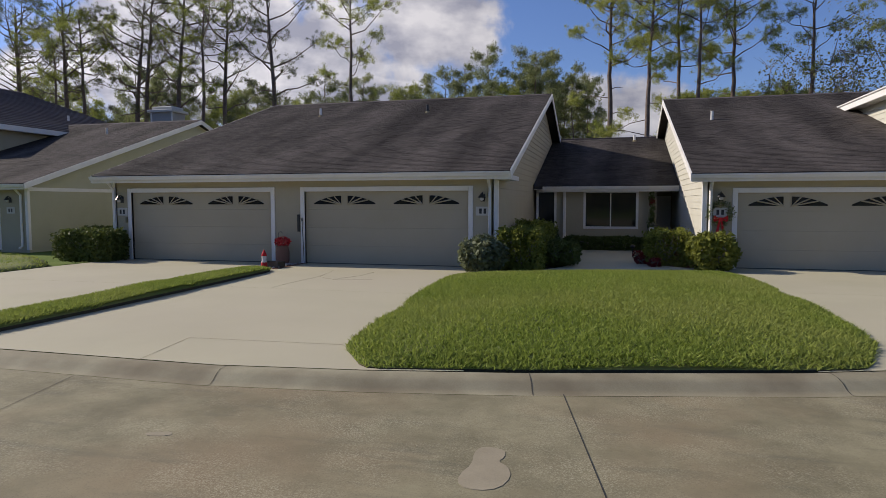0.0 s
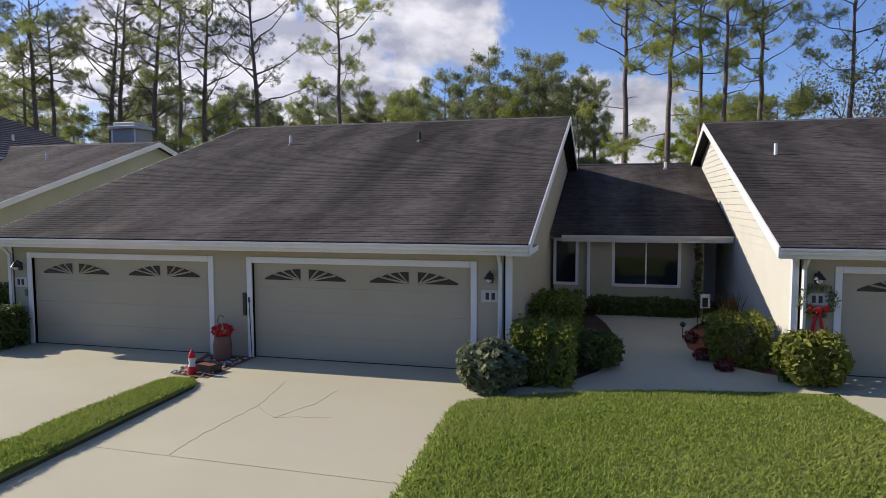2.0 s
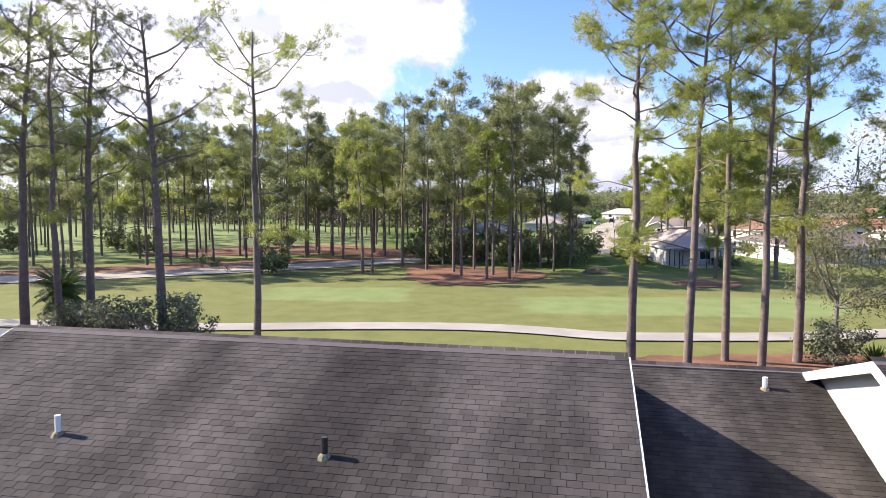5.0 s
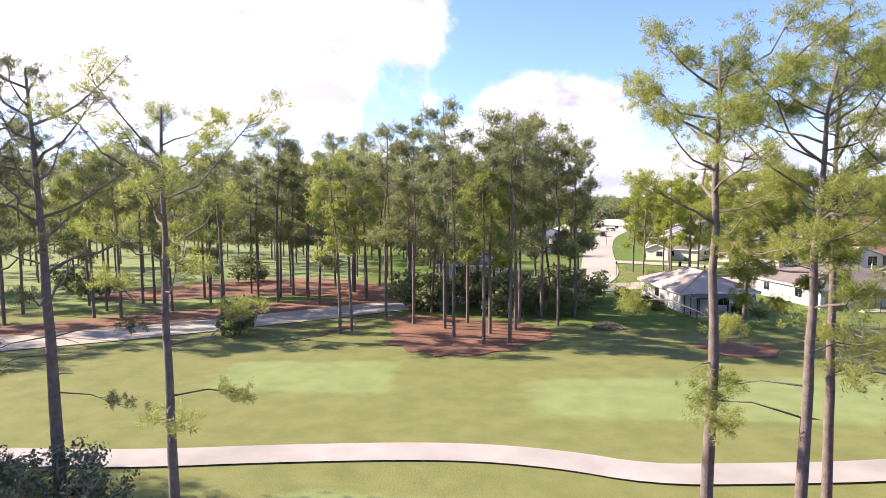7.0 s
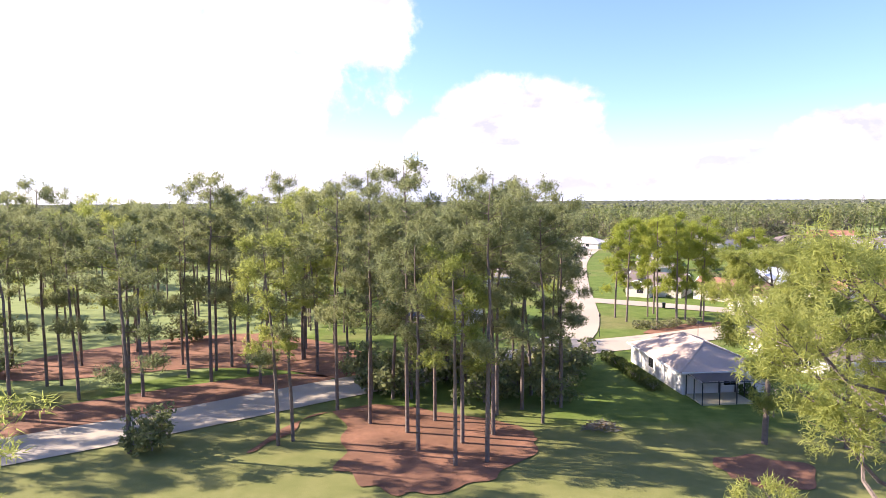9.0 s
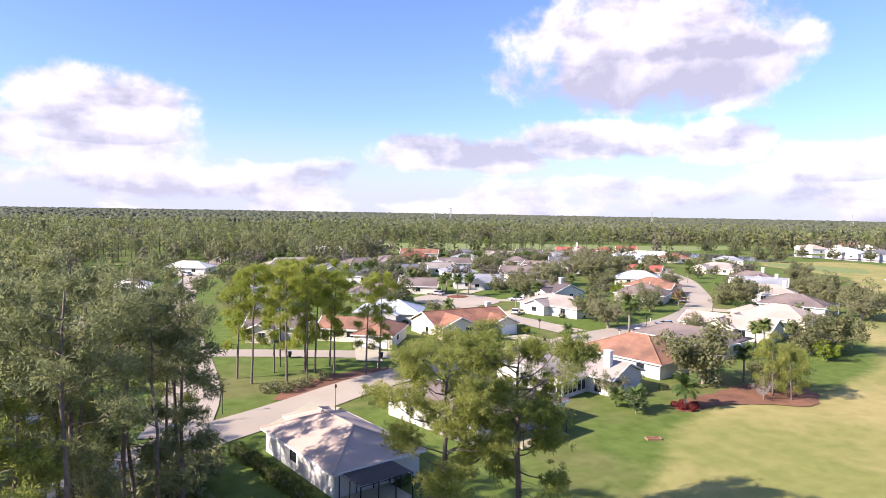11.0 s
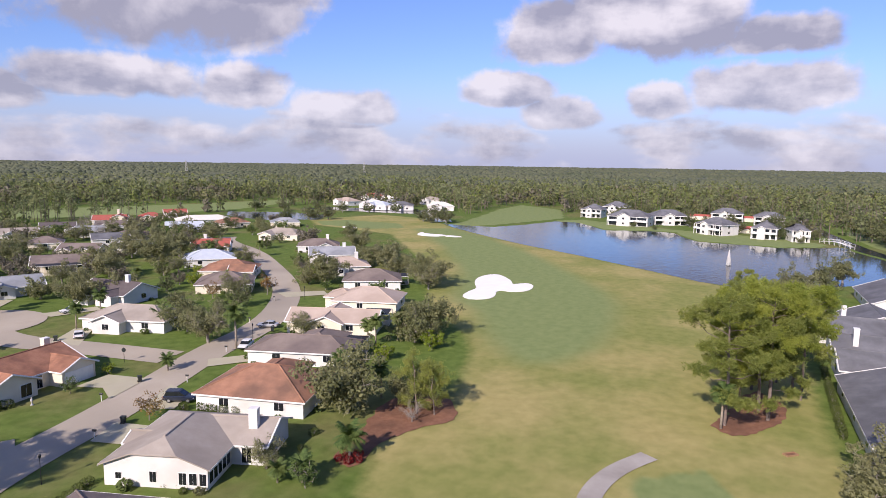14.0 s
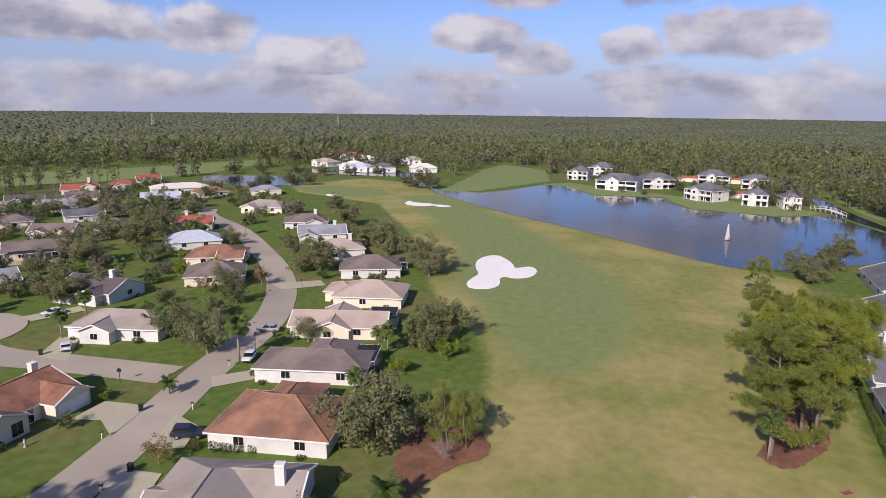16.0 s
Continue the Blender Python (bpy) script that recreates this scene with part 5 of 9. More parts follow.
def left_house():
    h = thing("townhouse", "olive-sided townhouse with a dark roof and chimney", "house")
    x1, x0, wy, ey, ez, ry, rz = -7.95, -30.0, 25.95, 25.5, 2.62, 36.5, 6.25
    s = (rz - ez) / (ry - ey)

    def gable(p):
        return min(ez + s * (p - ey), rz - s * (p - ry)) - 0.12

    clad_wall(h, "y", x1, wy, 47.0, 0.0, gable, OLIVE, 1)
    part("wall", Geo().box(-9.35, x1 - 0.14, wy, wy + 0.14, 0, ez - 0.12), SIDING, h)
    part("wall", Geo().box(x0, -9.35, wy, wy + 0.14, 2.2, ez - 0.12), SIDING, h)
    part("wall", Geo().box(x0, -14.3, wy, wy + 0.14, 0, 2.2), SIDING, h)
    garage_trim(h, -14.25, -9.4, wy, 2.2)
    garage_door(-14.25, -9.4, wy + 0.07, 2.2, "closed beige garage door")
    gable_roof(h, x0, -7.6, ey, ez, ry, rz, 47.5, ez, 41)
    gutter(h, x0, -7.6, ey, ez - 0.01)
    part("wall", Geo().box(x0, x1, 46.86, 47.0, 0, 2.5), OLIVE, h)
    part("wall", Geo().box(x0, x0 + 0.14, wy, 46.86, 0, 2.5), OLIVE, h)
    part("soffit", Geo().box(x0, -7.65, ey + 0.03, wy, ez - 0.16, ez - 0.12), TRIM, h)
    part("corner_board", Geo().bevelled(x1 - 0.10, x1 + 0.025, wy - 0.025, wy + 0.10, 0.1, ez - 0.12, 0.006), TRIM, h)
    part("belt_board", Geo().box(x1 + 0.02, x1 + 0.05, wy, 40, 2.36, 2.50), TRIM, h, "white belt board")
    downspout(h, -8.2, wy, ez)
    number_plate(-8.75, wy, 1.62)
    wall_lantern(-8.75, wy, 2.02, "dark lantern beside a garage")
    z = ez + s * (33.8 - ey)
    part("vent_pipe", Geo().tube([(-11.2, 33.8, z - 0.05), (-11.2, 33.8, z + 0.33)], [0.05, 0.05], 10), TRIM, h, "white roof vent pipe")
    c = part("chimney", Geo().box(-15.55, -13.95, 42.6, 43.9, 3.5, 7.75), material("grey_siding", (0.30, 0.295, 0.275), (0.37, 0.365, 0.34), 0.7, 1.0, 30.0, 0.1), h, "grey boxed chimney")
    part("chimney_cap", Geo().bevelled(-15.72, -13.78, 42.42, 44.08, 7.75, 7.92, 0.03), PLATE, c, "stepped pale cap")
    part("chimney_cap", Geo().bevelled(-15.50, -14.00, 42.64, 43.86, 7.92, 8.14, 0.05), PLATE, c)
    for x in (-15.57, -14.03):
        part("corner_board", Geo().box(x, x + 0.1, 42.57, 42.6, 3.5, 7.75), TRIM, c)
    # upper storey: a side eave that dies into the main slope
    part("upper_wall", Geo().box(-14.74, -14.6, 30.0, 35.4, 3.6, 5.45), SIDING, h, "shaded upper side wall")
    part("upper_wall", Geo().add([(-26, 30.0, 3.6), (-14.74, 30.0, 3.6), (-14.74, 30.0, 5.45), (-26, 30.0, 9.1), (-26, 30.14, 3.6), (-14.74, 30.14, 3.6), (-14.74, 30.14, 5.45), (-26, 30.14, 9.1)], [(0, 1, 2, 3), (5, 4, 7, 6), (4, 0, 3, 7), (3, 2, 6, 7)]), SIDING, h)
    part("upper_roof", Geo().slab([(-26.4, 29.6, 9.62), (-14.2, 29.6, 5.60), (-14.2, 43.0, 5.60), (-26.4, 43.0, 9.62)], 0.12), ROOFS["dark"], h)
    for k in range(26):
        x = -14.35 - 0.46 * k
        z = 5.60 - (x + 14.2) * 0.3295
        part("roof_batten", Geo().box(x - 0.03, x + 0.03, 29.6, 43.0, z - 0.02, z + 0.035), ROOFS["dark"], h)
    part("fascia", Geo().box(-14.2, -14.14, 29.6, 35.2, 5.36, 5.61), TRIM, h, "white side fascia")
    part("upper_soffit", Geo().box(-14.6, -14.2, 29.6, 35.6, 5.38, 5.42), TRIM, h)
    part("rake_board", Geo().slab([(-26.4, 29.54, 9.63), (-14.2, 29.54, 5.61), (-14.2, 29.6, 5.61), (-26.4, 29.6, 9.63)], 0.24), TRIM, h, "white rake board")
    part("vent_pipe", Geo().tube([(-17.6, 38.0, 6.5), (-17.6, 38.0, 7.05)], [0.06, 0.06], 10), TRIM, h, "white roof vent pipe")


duplex()
link_house()
right_house()
left_house()
# ---- the village ----
def block_roof(g, x0, x1, y0, y1, ez, pitch, kind, axis, t=0.14):
    """Hip or gable roof over a rectangle; returns the ridge height."""
    w, d = x1 - x0, y1 - y0
    if axis == "x":
        rz = ez + d / 2 * pitch
        ym = (y0 + y1) / 2
        i = d / 2 * (1.0 if kind == "hip" else 0.0)
        a, b = (x0 + i, ym, rz), (x1 - i, ym, rz)
        faces = [[(x0, y0, ez), (x1, y0, ez), b, a], [(x1, y1, ez), (x0, y1, ez), a, b]]
        if kind == "hip":
            faces += [[(x1, y0, ez), (x1, y1, ez), b], [(x0, y1, ez), (x0, y0, ez), a]]
    else:
        rz = ez + w / 2 * pitch
        xm = (x0 + x1) / 2
        i = w / 2 * (1.0 if kind == "hip" else 0.0)
        a, b = (xm, y0 + i, rz), (xm, y1 - i, rz)
        faces = [[(x1, y0, ez), (x1, y1, ez), b, a], [(x0, y1, ez), (x0, y0, ez), a, b]]
        if kind == "hip":
            faces += [[(x0, y0, ez), (x1, y0, ez), a], [(x1, y1, ez), (x0, y1, ez), b]]
        if kind == "jerkin":
            # a gable whose tip is cut back by a small hip at the near end; the far end is hipped
            k = w / 2 * 0.58
            a, b = (xm, y0 + w / 2 * 0.42, rz), (xm, y1 - w / 2, rz)
            e1, e2 = (x0 + k, y0, ez + k * pitch), (x1 - k, y0, ez + k * pitch)
            faces = [[(x1, y0, ez), (x1, y1, ez), b, a, e2], [(x0, y1, ez), (x0, y0, ez), e1, a, b], [e1, e2, a], [(x1, y1, ez), (x0, y1, ez), b]]
    for f in faces:
        g.slab(f, t)
    # ridge and hips, for their caps
    return [(a, b)] + ([(p, q) for p, q in (((x0, y0, ez), a), ((x0, y1, ez), a if axis == "x" else b), ((x1, y0, ez), b if axis == "x" else a), ((x1, y1, ez), b))] if kind == "hip" else [])


def house_window(parent, p, q, z0, z1, n, shutters=False):
    """A window on a wall from p to q (plan points); n points outwards."""
    w = thing("window", "", "")
    for k in ("label", "category"):
        if k in w:
            del w[k]
    w.parent = parent
    (ax, ay), (bx, by) = p, q

    def slabby(s0, s1, za, zb, o):
        c = []
        for z in (za, zb):
            for s, off in ((s0, 0.0), (s1, 0.0), (s1, o), (s0, o)):
                c.append((ax + (bx - ax) * s + n[0] * off, ay + (by - ay) * s + n[1] * off, z))
        return Geo().add(c, [(0, 3, 2, 1), (4, 5, 6, 7), (0, 1, 5, 4), (1, 2, 6, 5), (2, 3, 7, 6), (3, 0, 4, 7)])

    part("frame", slabby(-0.06, 1.06, z0 - 0.08, z1 + 0.08, 0.05), TRIM, w)
    part("pane", slabby(0.02, 0.485, z0, z1, 0.065), GLASS, w)
    part("pane", slabby(0.515, 0.98, z0, z1, 0.065), GLASS, w)
    return w


def screen_cage(parent, x0, x1, y0, y1, h):
    """Framed insect-screen enclosure behind a house."""
    g = Geo()
    r = 0.06
    nx, ny = max(2, int((x1 - x0) / 1.8)), max(2, int((y1 - y0) / 1.8))
    for i in range(nx + 1):
        x = x0 + (x1 - x0) * i / nx
        g.tube([(x, y0, 0), (x, y0, h)], [r, r], 4), g.tube([(x, y1, 0), (x, y1, h)], [r, r], 4), g.tube([(x, y0, h), (x, y1, h)], [r, r], 4)
    for j in range(ny + 1):
        y = y0 + (y1 - y0) * j / ny
        g.tube([(x0, y, 0), (x0, y, h)], [r, r], 4), g.tube([(x1, y, 0), (x1, y, h)], [r, r], 4), g.tube([(x0, y, h), (x1, y, h)], [r, r], 4)
    part("screen_frame", g, BLACK if x1 - x0 < 4 else TRIM, parent, "thin screen enclosure frame")
    part("screen_roof", Geo().box(x0 + 0.1, x1 - 0.1, y0 + 0.1, y1 - 0.1, h + 0.07, h + 0.075), DARK, parent, "dark insect screen")
    part("patio", Geo().box(x0, x1, y0, y1, 0.0, 0.16), DRIVE, parent, "shaded patio slab")


HOUSES = []


def house(corner, angle, blocks, roof, wall, label, wall_h=2.6, pitch=0.40, chimney=None, cage=None, garage=None, over=0.45, name="house", windows=True, seed=0, extra=()):
    """A house of one or more blocks (x0, x1, y0, y1, kind, axis[, wall height]) in its own frame."""
    rng = random.Random(seed)
    HOUSES.append((corner, angle, [b[:4] for b in blocks]))
    h = thing(name, label, "house", pose(corner[0], corner[1], 0, 0, 0, angle), "houses of the village")
    body = Geo()
    for bl in blocks:
        x0, x1, y0, y1, kind, axis = bl[:6]
        ez = bl[6] if len(bl) > 6 else wall_h
        g = Geo()
        lines = block_roof(g, x0, x1, y0, y1, ez, pitch, kind, axis)
        top = part("roof", g, ROOFS[roof], h)
        for p, q in lines:
            if (Vector(p) - Vector(q)).length > 0.5:
                part("ridge_cap", Geo().tube([Vector(p) + Vector((0, 0, 0.0)), Vector(q) + Vector((0, 0, 0.0))], [0.13, 0.13], 6), ROOFS[roof], top)
        a, b, c, d = x0 + over, x1 - over, y0 + over, y1 - over
        w = Geo().box(a, b, c, d, 0, ez - 0.02)
        if kind == "gable":
            if axis == "x":
                m = (c + d) / 2
                top = ez + (d - c) / 2 * pitch
                for x in (a, b):
                    w.add([(x - 0.01, c, ez - 0.1), (x - 0.01, d, ez - 0.1), (x - 0.01, m, top), (x + 0.01, c, ez - 0.1), (x + 0.01, d, ez - 0.1), (x + 0.01, m, top)], [(0, 2, 1), (3, 4, 5)])
            else:
                m = (a + b) / 2
                top = ez + (b - a) / 2 * pitch
                for y in (c, d):
                    w.add([(a, y - 0.01, ez - 0.1), (b, y - 0.01, ez - 0.1), (m, y - 0.01, top), (a, y + 0.01, ez - 0.1), (b, y + 0.01, ez - 0.1), (m, y + 0.01, top)], [(0, 1, 2), (3, 5, 4)])
        elif kind == "jerkin":
            k, z = (x1 - x0) / 2 * 0.58, ez - 0.1
            top = ez + k * pitch - 0.12
            w.add([(a, c - 0.01, z), (b, c - 0.01, z), (x1 - k, c - 0.01, top), (x0 + k, c - 0.01, top), (a, c + 0.01, z), (b, c + 0.01, z), (x1 - k, c + 0.01, top), (x0 + k, c + 0.01, top)], [(0, 1, 2, 3), (4, 7, 6, 5)])
        part("wall", w, wall, h)
        if kind == "gable":
            for p, q in ((x0, x1),) if axis == "x" else ((y0, y1),):
                for end in (p, q):
                    for side in (0, 1):
                        foot = (end, (y0, y1)[side], ez - 0.05) if axis == "x" else ((x0, x1)[side], end, ez - 0.05)
                        top_z = ez + ((y1 - y0) if axis == "x" else (x1 - x0)) / 2 * pitch - 0.05
                        peak = (end, (y0 + y1) / 2, top_z) if axis == "x" else ((x0 + x1) / 2, end, top_z)
                        part("rake_board", Geo().tube([foot, peak], [0.14, 0.14], 4), TRIM, h)
        # eave boards
        boards = []
        for u in ((x0, x1, y0 - 0.03, y0), (x0, x1, y1, y1 + 0.03)) if (axis == "x" or kind == "hip") else ():
            boards.append(u)
        for u in ((x0 - 0.03, x0, y0, y1), (x1, x1 + 0.03, y0, y1)) if (axis == "y" or kind == "hip") else ():
            boards.append(u)
        for u in boards:
            part("fascia", Geo().box(*u, ez - 0.22, ez + 0.02), TRIM, h)
        if windows:
            for p, q, n in (((a, c), (b, c), (0, -1)), ((b, c), (b, d), (1, 0)), ((a, d), (a, c), (-1, 0)), ((b, d), (a, d), (0, 1))):
                L = math.hypot(q[0] - p[0], q[1] - p[1])
                if L < 4:
                    continue
                k = max(1, int(L / 8.0))
                for i in range(k):
                    s = (i + 0.5 + rng.uniform(-0.12, 0.12)) / k
                    hw = 0.75 / L
                    pa = (p[0] + (q[0] - p[0]) * (s - hw), p[1] + (q[1] - p[1]) * (s - hw))
                    pb = (p[0] + (q[0] - p[0]) * (s + hw), p[1] + (q[1] - p[1]) * (s + hw))
                    house_window(h, pa, pb, 0.95, 2.1, n)
                    if ez > 4.5:
                        house_window(h, pa, pb, 3.9, 5.1, n)
    for p, q, z0, z1, n in extra:
        house_window(h, p, q, z0, z1, n)
    if chimney:
        x, y, z = chimney
        c = part("chimney", Geo().box(x - 0.55, x + 0.55, y - 0.45, y + 0.45, 1.0, z), wall, h)
        part("chimney_cap", Geo().bevelled(x - 0.62, x + 0.62, y - 0.52, y + 0.52, z, z + 0.18, 0.04), TRIM, c)
    if cage:
        screen_cage(h, *cage)
    if garage:
        x0, x1, y, side = garage
        yy = (y - 0.06, y + 0.02) if side == "y-" else (y - 0.02, y + 0.06)
        if side[0] == "y":
            part("garage_door", Geo().box(x0, x1, yy[0], yy[1], 0.1, 2.2), TRIM, h, "white garage door")
        else:
            yy = (y - 0.06, y + 0.02) if side == "x-" else (y - 0.02, y + 0.06)
            part("garage_door", Geo().box(yy[0], yy[1], x0, x1, 0.1, 2.2), TRIM, h, "white garage door")
    return h


# houses along the golf side of the street; local x runs along the eave that faces the first camera, y away from it
house((22.6, 118.2), 102, [(0, 16, -10.5, 0, "hip", "x"), (12, 19, -10, -4, "hip", "x", 2.35)], "pink", WHITE, "white house with a pale rosy tan roof and dark screened porch", cage=(-3.4, 0.3, -6.4, -0.8, 2.4), seed=1)
house((41.0, 124.0), 106, [(0, 17, -17, 0, "hip", "x"), (12, 19.5, -11, -2, "hip", "y", 2.45)], "brown", WHITE, "white house with a broad brown hipped roof", cage=(-3.2, 0.2, -12, -4, 2.4), pitch=0.34, seed=2)
house((57.8, 147.6), -71.6, [(-0.6, 12.4, 0, 16.2, "jerkin", "y"), (6, 16.6, 6.5, 15.8, "gable", "x"), (-1.0, 5, 5.4, 9.8, "gable", "x")], "tan", WHITE, "white house with a tan roof and tall white chimney", chimney=(13.8, 9.6, 6.0), pitch=0.38, windows=False, seed=4,
      extra=[((5.2, 0.45), (6.0, 0.45), 0.7, 1.9, (0, -1)), ((8.6, 0.45), (9.5, 0.45), 0.55, 1.9, (0, -1)), ((9.8, 0.45), (10.7, 0.45), 0.55, 1.9, (0, -1)), ((11.0, 0.45), (11.8, 0.45), 0.55, 1.9, (0, -1)), ((1.2, 0.45), (1.9, 0.45), 0.9, 1.6, (0, -1))]
      + [((11.95, 0.8 + 1.15 * k), (11.95, 1.7 + 1.15 * k), 0.6, 2.0, (1, 0)) for k in range(5)] + [((13.2, 6.95), (14.4, 6.95), 0.3, 2.1, (0, -1))])
house((79.0, 155.4), -77, [(0, 17.5, 0, 14, "hip", "x"), (4, 12, 6, 18, "hip", "y")], "orange", WHITE, "white house with a broad orange-brown roof", pitch=0.42, seed=5)
house((99.7, 163.3), -73, [(0, 19.5, 0, 10, "hip", "x"), (7, 16, 3, 15, "hip", "y")], "brown", WHITE, "white house with a grey-brown roof", cage=(15.5, 20, 5, 13, 2.6), seed=6)
house((120.2, 170.1), -71, [(0, 20, 0, 10, "gable", "x"), (5, 13, -1.5, 13, "gable", "y")], "pink", STUCCO, "pink stucco house with a rosy roof", cage=(15, 21, 8, 14, 2.8), seed=7)
house((142.2, 173.1), -74, [(0, 16.8, 0, 13, "hip", "x"), (-3, 5, 4, 12, "hip", "y")], "pink", STUCCO, "beige house with a pinkish tan roof", seed=8)
house((165.3, 184.2), -62, [(0, 17, 0, 13, "hip", "x")], "brown", WHITE, "white house with a brown hipped roof", cage=(14, 19, 8, 14, 2.6), seed=9)
house((183, 203), -52, [(0, 16, 0, 12, "hip", "x"), (2, 9, -3, 8, "gable", "y")], "pink", WHITE, "white house with a pinkish roof", chimney=(12, 7, 6.2), seed=10)
house((203, 222), -55, [(0, 17, 0, 12, "gable", "x"), (0, 7, -4, 8, "gable", "y")], "grey", WHITE, "white house with a pale grey roof", chimney=(13, 6, 6.2), seed=11)
house((222, 241), -58, [(0, 17, 0, 12, "hip", "x"), (8, 15, -3, 8, "gable", "y")], "brown", WHITE, "white house with a grey-brown roof", chimney=(12, 7, 6.4), seed=12)
house((250, 283), -80, [(0, 20, 0, 12, "hip", "x"), (2, 9, -4, 8, "gable", "y")], "tan", STUCCO, "beige house with a tan roof near the water", seed=13)
# the inner side
house((64.5, 180.3), 4, [(0, 20, 2, 13.5, "gable", "x"), (0.6, 9.8, 0, 9, "gable", "y"), (12.6, 19.8, -0.8, 9, "gable", "y")], "terracotta", STUCCO, "cream stucco house with a terracotta tile roof", chimney=(18.3, 9.4, 5.7), garage=(13.5, 18.9, -0.36, "y-"), pitch=0.42, windows=False, seed=14,
      extra=[((6.6, 0.45), (8.4, 0.45), 0.4, 2.3, (0, -1)), ((0.45, 5.5), (0.45, 6.6), 0.9, 2.0, (-1, 0)), ((10.6, 2.45), (11.8, 2.45), 0.2, 2.2, (0, -1))])
house((45.6, 181.0), -36, [(0, 8.5, 0, 14, "hip", "y"), (-9, 3, 5, 14, "gable", "x")], "orange", STUCCO, "cream house with an orange roof and garage", garage=(1.2, 7.2, 0.42, "y-"), seed=15)
house((55, 207), -31, [(0, 16, 0, 12, "hip", "x"), (4, 11, -3, 7, "gable", "y")], "blue", WHITE, "white house with a pale blue-grey roof", seed=16)
house((66, 241.5), -20, [(0, 15, 0, 11, "hip", "x")], "brown", STUCCO, "house with a reddish brown roof", seed=17)
house((103.1, 210.3), -74, [(0, 19.5, 0, 11, "hip", "x"), (4, 11, -2.5, 6, "gable", "y")], "tan", WHITE, "white house with a tan hipped roof", seed=18)
house((122.3, 237), -87, [(0, 16.5, 0, 12, "gable", "x"), (2, 8, -3, 6, "gable", "y"), (9, 15, -2.5, 6, "gable", "y")], "dark", WHITE, "white-gabled house with a dark brown roof", chimney=(12, 6, 6.6), seed=19)
house((159.7, 232), -61, [(0, 17, 0, 13, "hip", "x"), (9, 17, -2, 6, "gable", "x")], "orange", STUCCO, "house with an orange-brown roof", seed=20)
house((141.9, 216.4), -55, [(0, 15.5, 0, 13, "hip", "x")], "brown", STUCCO, "house with a brown hipped roof", seed=21)
house((173.6, 252), -45, [(0, 17.5, 0, 13, "hip", "x")], "blue", WHITE, "white house with a pale blue-grey roof", seed=22)
house((200, 275), -55, [(0, 15, 0, 12, "gable", "x"), (1, 9, -3, 8, "gable", "y")], "red", WHITE, "white house with a red roof", chimney=(5, 7, 6.6), seed=23)
house((142.3, 283.6), -40, [(0, 18, 0, 12, "gable", "x")], "brown", STUCCO, "brown-roofed house with a screened patio", cage=(2, 15, -5, 0, 3.0), seed=24)
house((168.5, 308), -60, [(0, 15, 0, 11, "gable", "x"), (1, 7, -2, 6, "gable", "y"), (8, 14, -2, 6, "gable", "y")], "brown", STUCCO, "tan-gabled house with a brown roof", seed=25)
house((185, 298.4), -45, [(0, 14, 0, 11, "hip", "x"), (3, 9, -2, 6, "gable", "y")], "grey", WHITE, "white house with a grey roof", seed=26)
house((247.8, 337.8), -45, [(0, 18, 0, 12, "gable", "x"), (1, 9, -3, 8, "gable", "y")], "blue", WHITE, "white house with a pale blue roof", seed=27)
house((279, 362), -40, [(0, 30, 0, 14, "hip", "x")], "white", WHITE, "long white house with a white roof", pitch=0.3, seed=28)
house((277, 330), -30, [(0, 17, 0, 12, "hip", "x")], "orange", STUCCO, "house with an orange roof", seed=29)
house((255.8, 399.5), -47, [(0, 18, 0, 12, "gable", "x"), (10, 17, -2, 10, "gable", "y", 4.2)], "red", STUCCO, "beige house with a red gable roof", chimney=(13, 6, 8), seed=30)
house((214, 357), -36, [(0, 13, 0, 11, "gable", "x"), (1, 8, -2, 7, "gable", "y")], "grey", WHITE, "white house with a grey gable roof", seed=31)
house((197, 325), -35, [(0, 15, 0, 11, "gable", "x")], "slate", WHITE, "white house with a slate-grey roof", seed=32)
house((176, 335), -40, [(0, 13, 0, 11, "hip", "x")], "brown", STUCCO, "house with a brown roof", seed=33)
house((85.7, 253), -29, [(0, 13, 0, 11, "gable", "x")], "brown", STUCCO, "beige house with a brown roof and porch", seed=34)
house((109, 259), -26, [(0, 18, 0, 11, "gable", "x"), (5, 11, -2.5, 7, "gable", "y")], "grey", WHITE, "white house with a pale grey roof", seed=35)
house((121.8, 291), -14, [(0, 14, 0, 11, "hip", "x")], "grey", WHITE, "house with a grey roof and screens", cage=(1, 9, -4, 0.3, 2.8), seed=36)
house((126, 322), -45, [(0, 13, 0, 10, "hip", "x")], "grey", WHITE, "white house with a grey roof", seed=37)
house((136.5, 373), -26, [(0, 16, 0, 11, "hip", "x")], "red", STUCCO, "house with a red tile roof", seed=38)
house((104, 303), -20, [(0, 15, 0, 11, "gable", "x")], "slate", WHITE, "white house with a dark grey roof", seed=39)
house((28, 196), -26, [(0, 13, 0, 11, "gable", "x"), (1, 7, -3, 7, "gable", "y")], "brown", STUCCO, "pink-beige house with a brown roof behind pines", seed=40)
house((22.4, 342), -30, [(0, 18, 0, 11, "hip", "x")], "white", WHITE, "long white house with a pale roof", seed=41)
house((62, 333), 10, [(0, 20, 0, 11, "hip", "x")], "tan", WHITE, "white house with a tan roof", seed=42)
house((98, 335), 12, [(0, 19, 0, 12, "hip", "x")], "brown", STUCCO, "beige house with a brown hipped roof", seed=43)
house((80, 288), -40, [(0, 14, 0, 11, "hip", "x")], "slate", WHITE, "house with a slate-grey roof", seed=44)
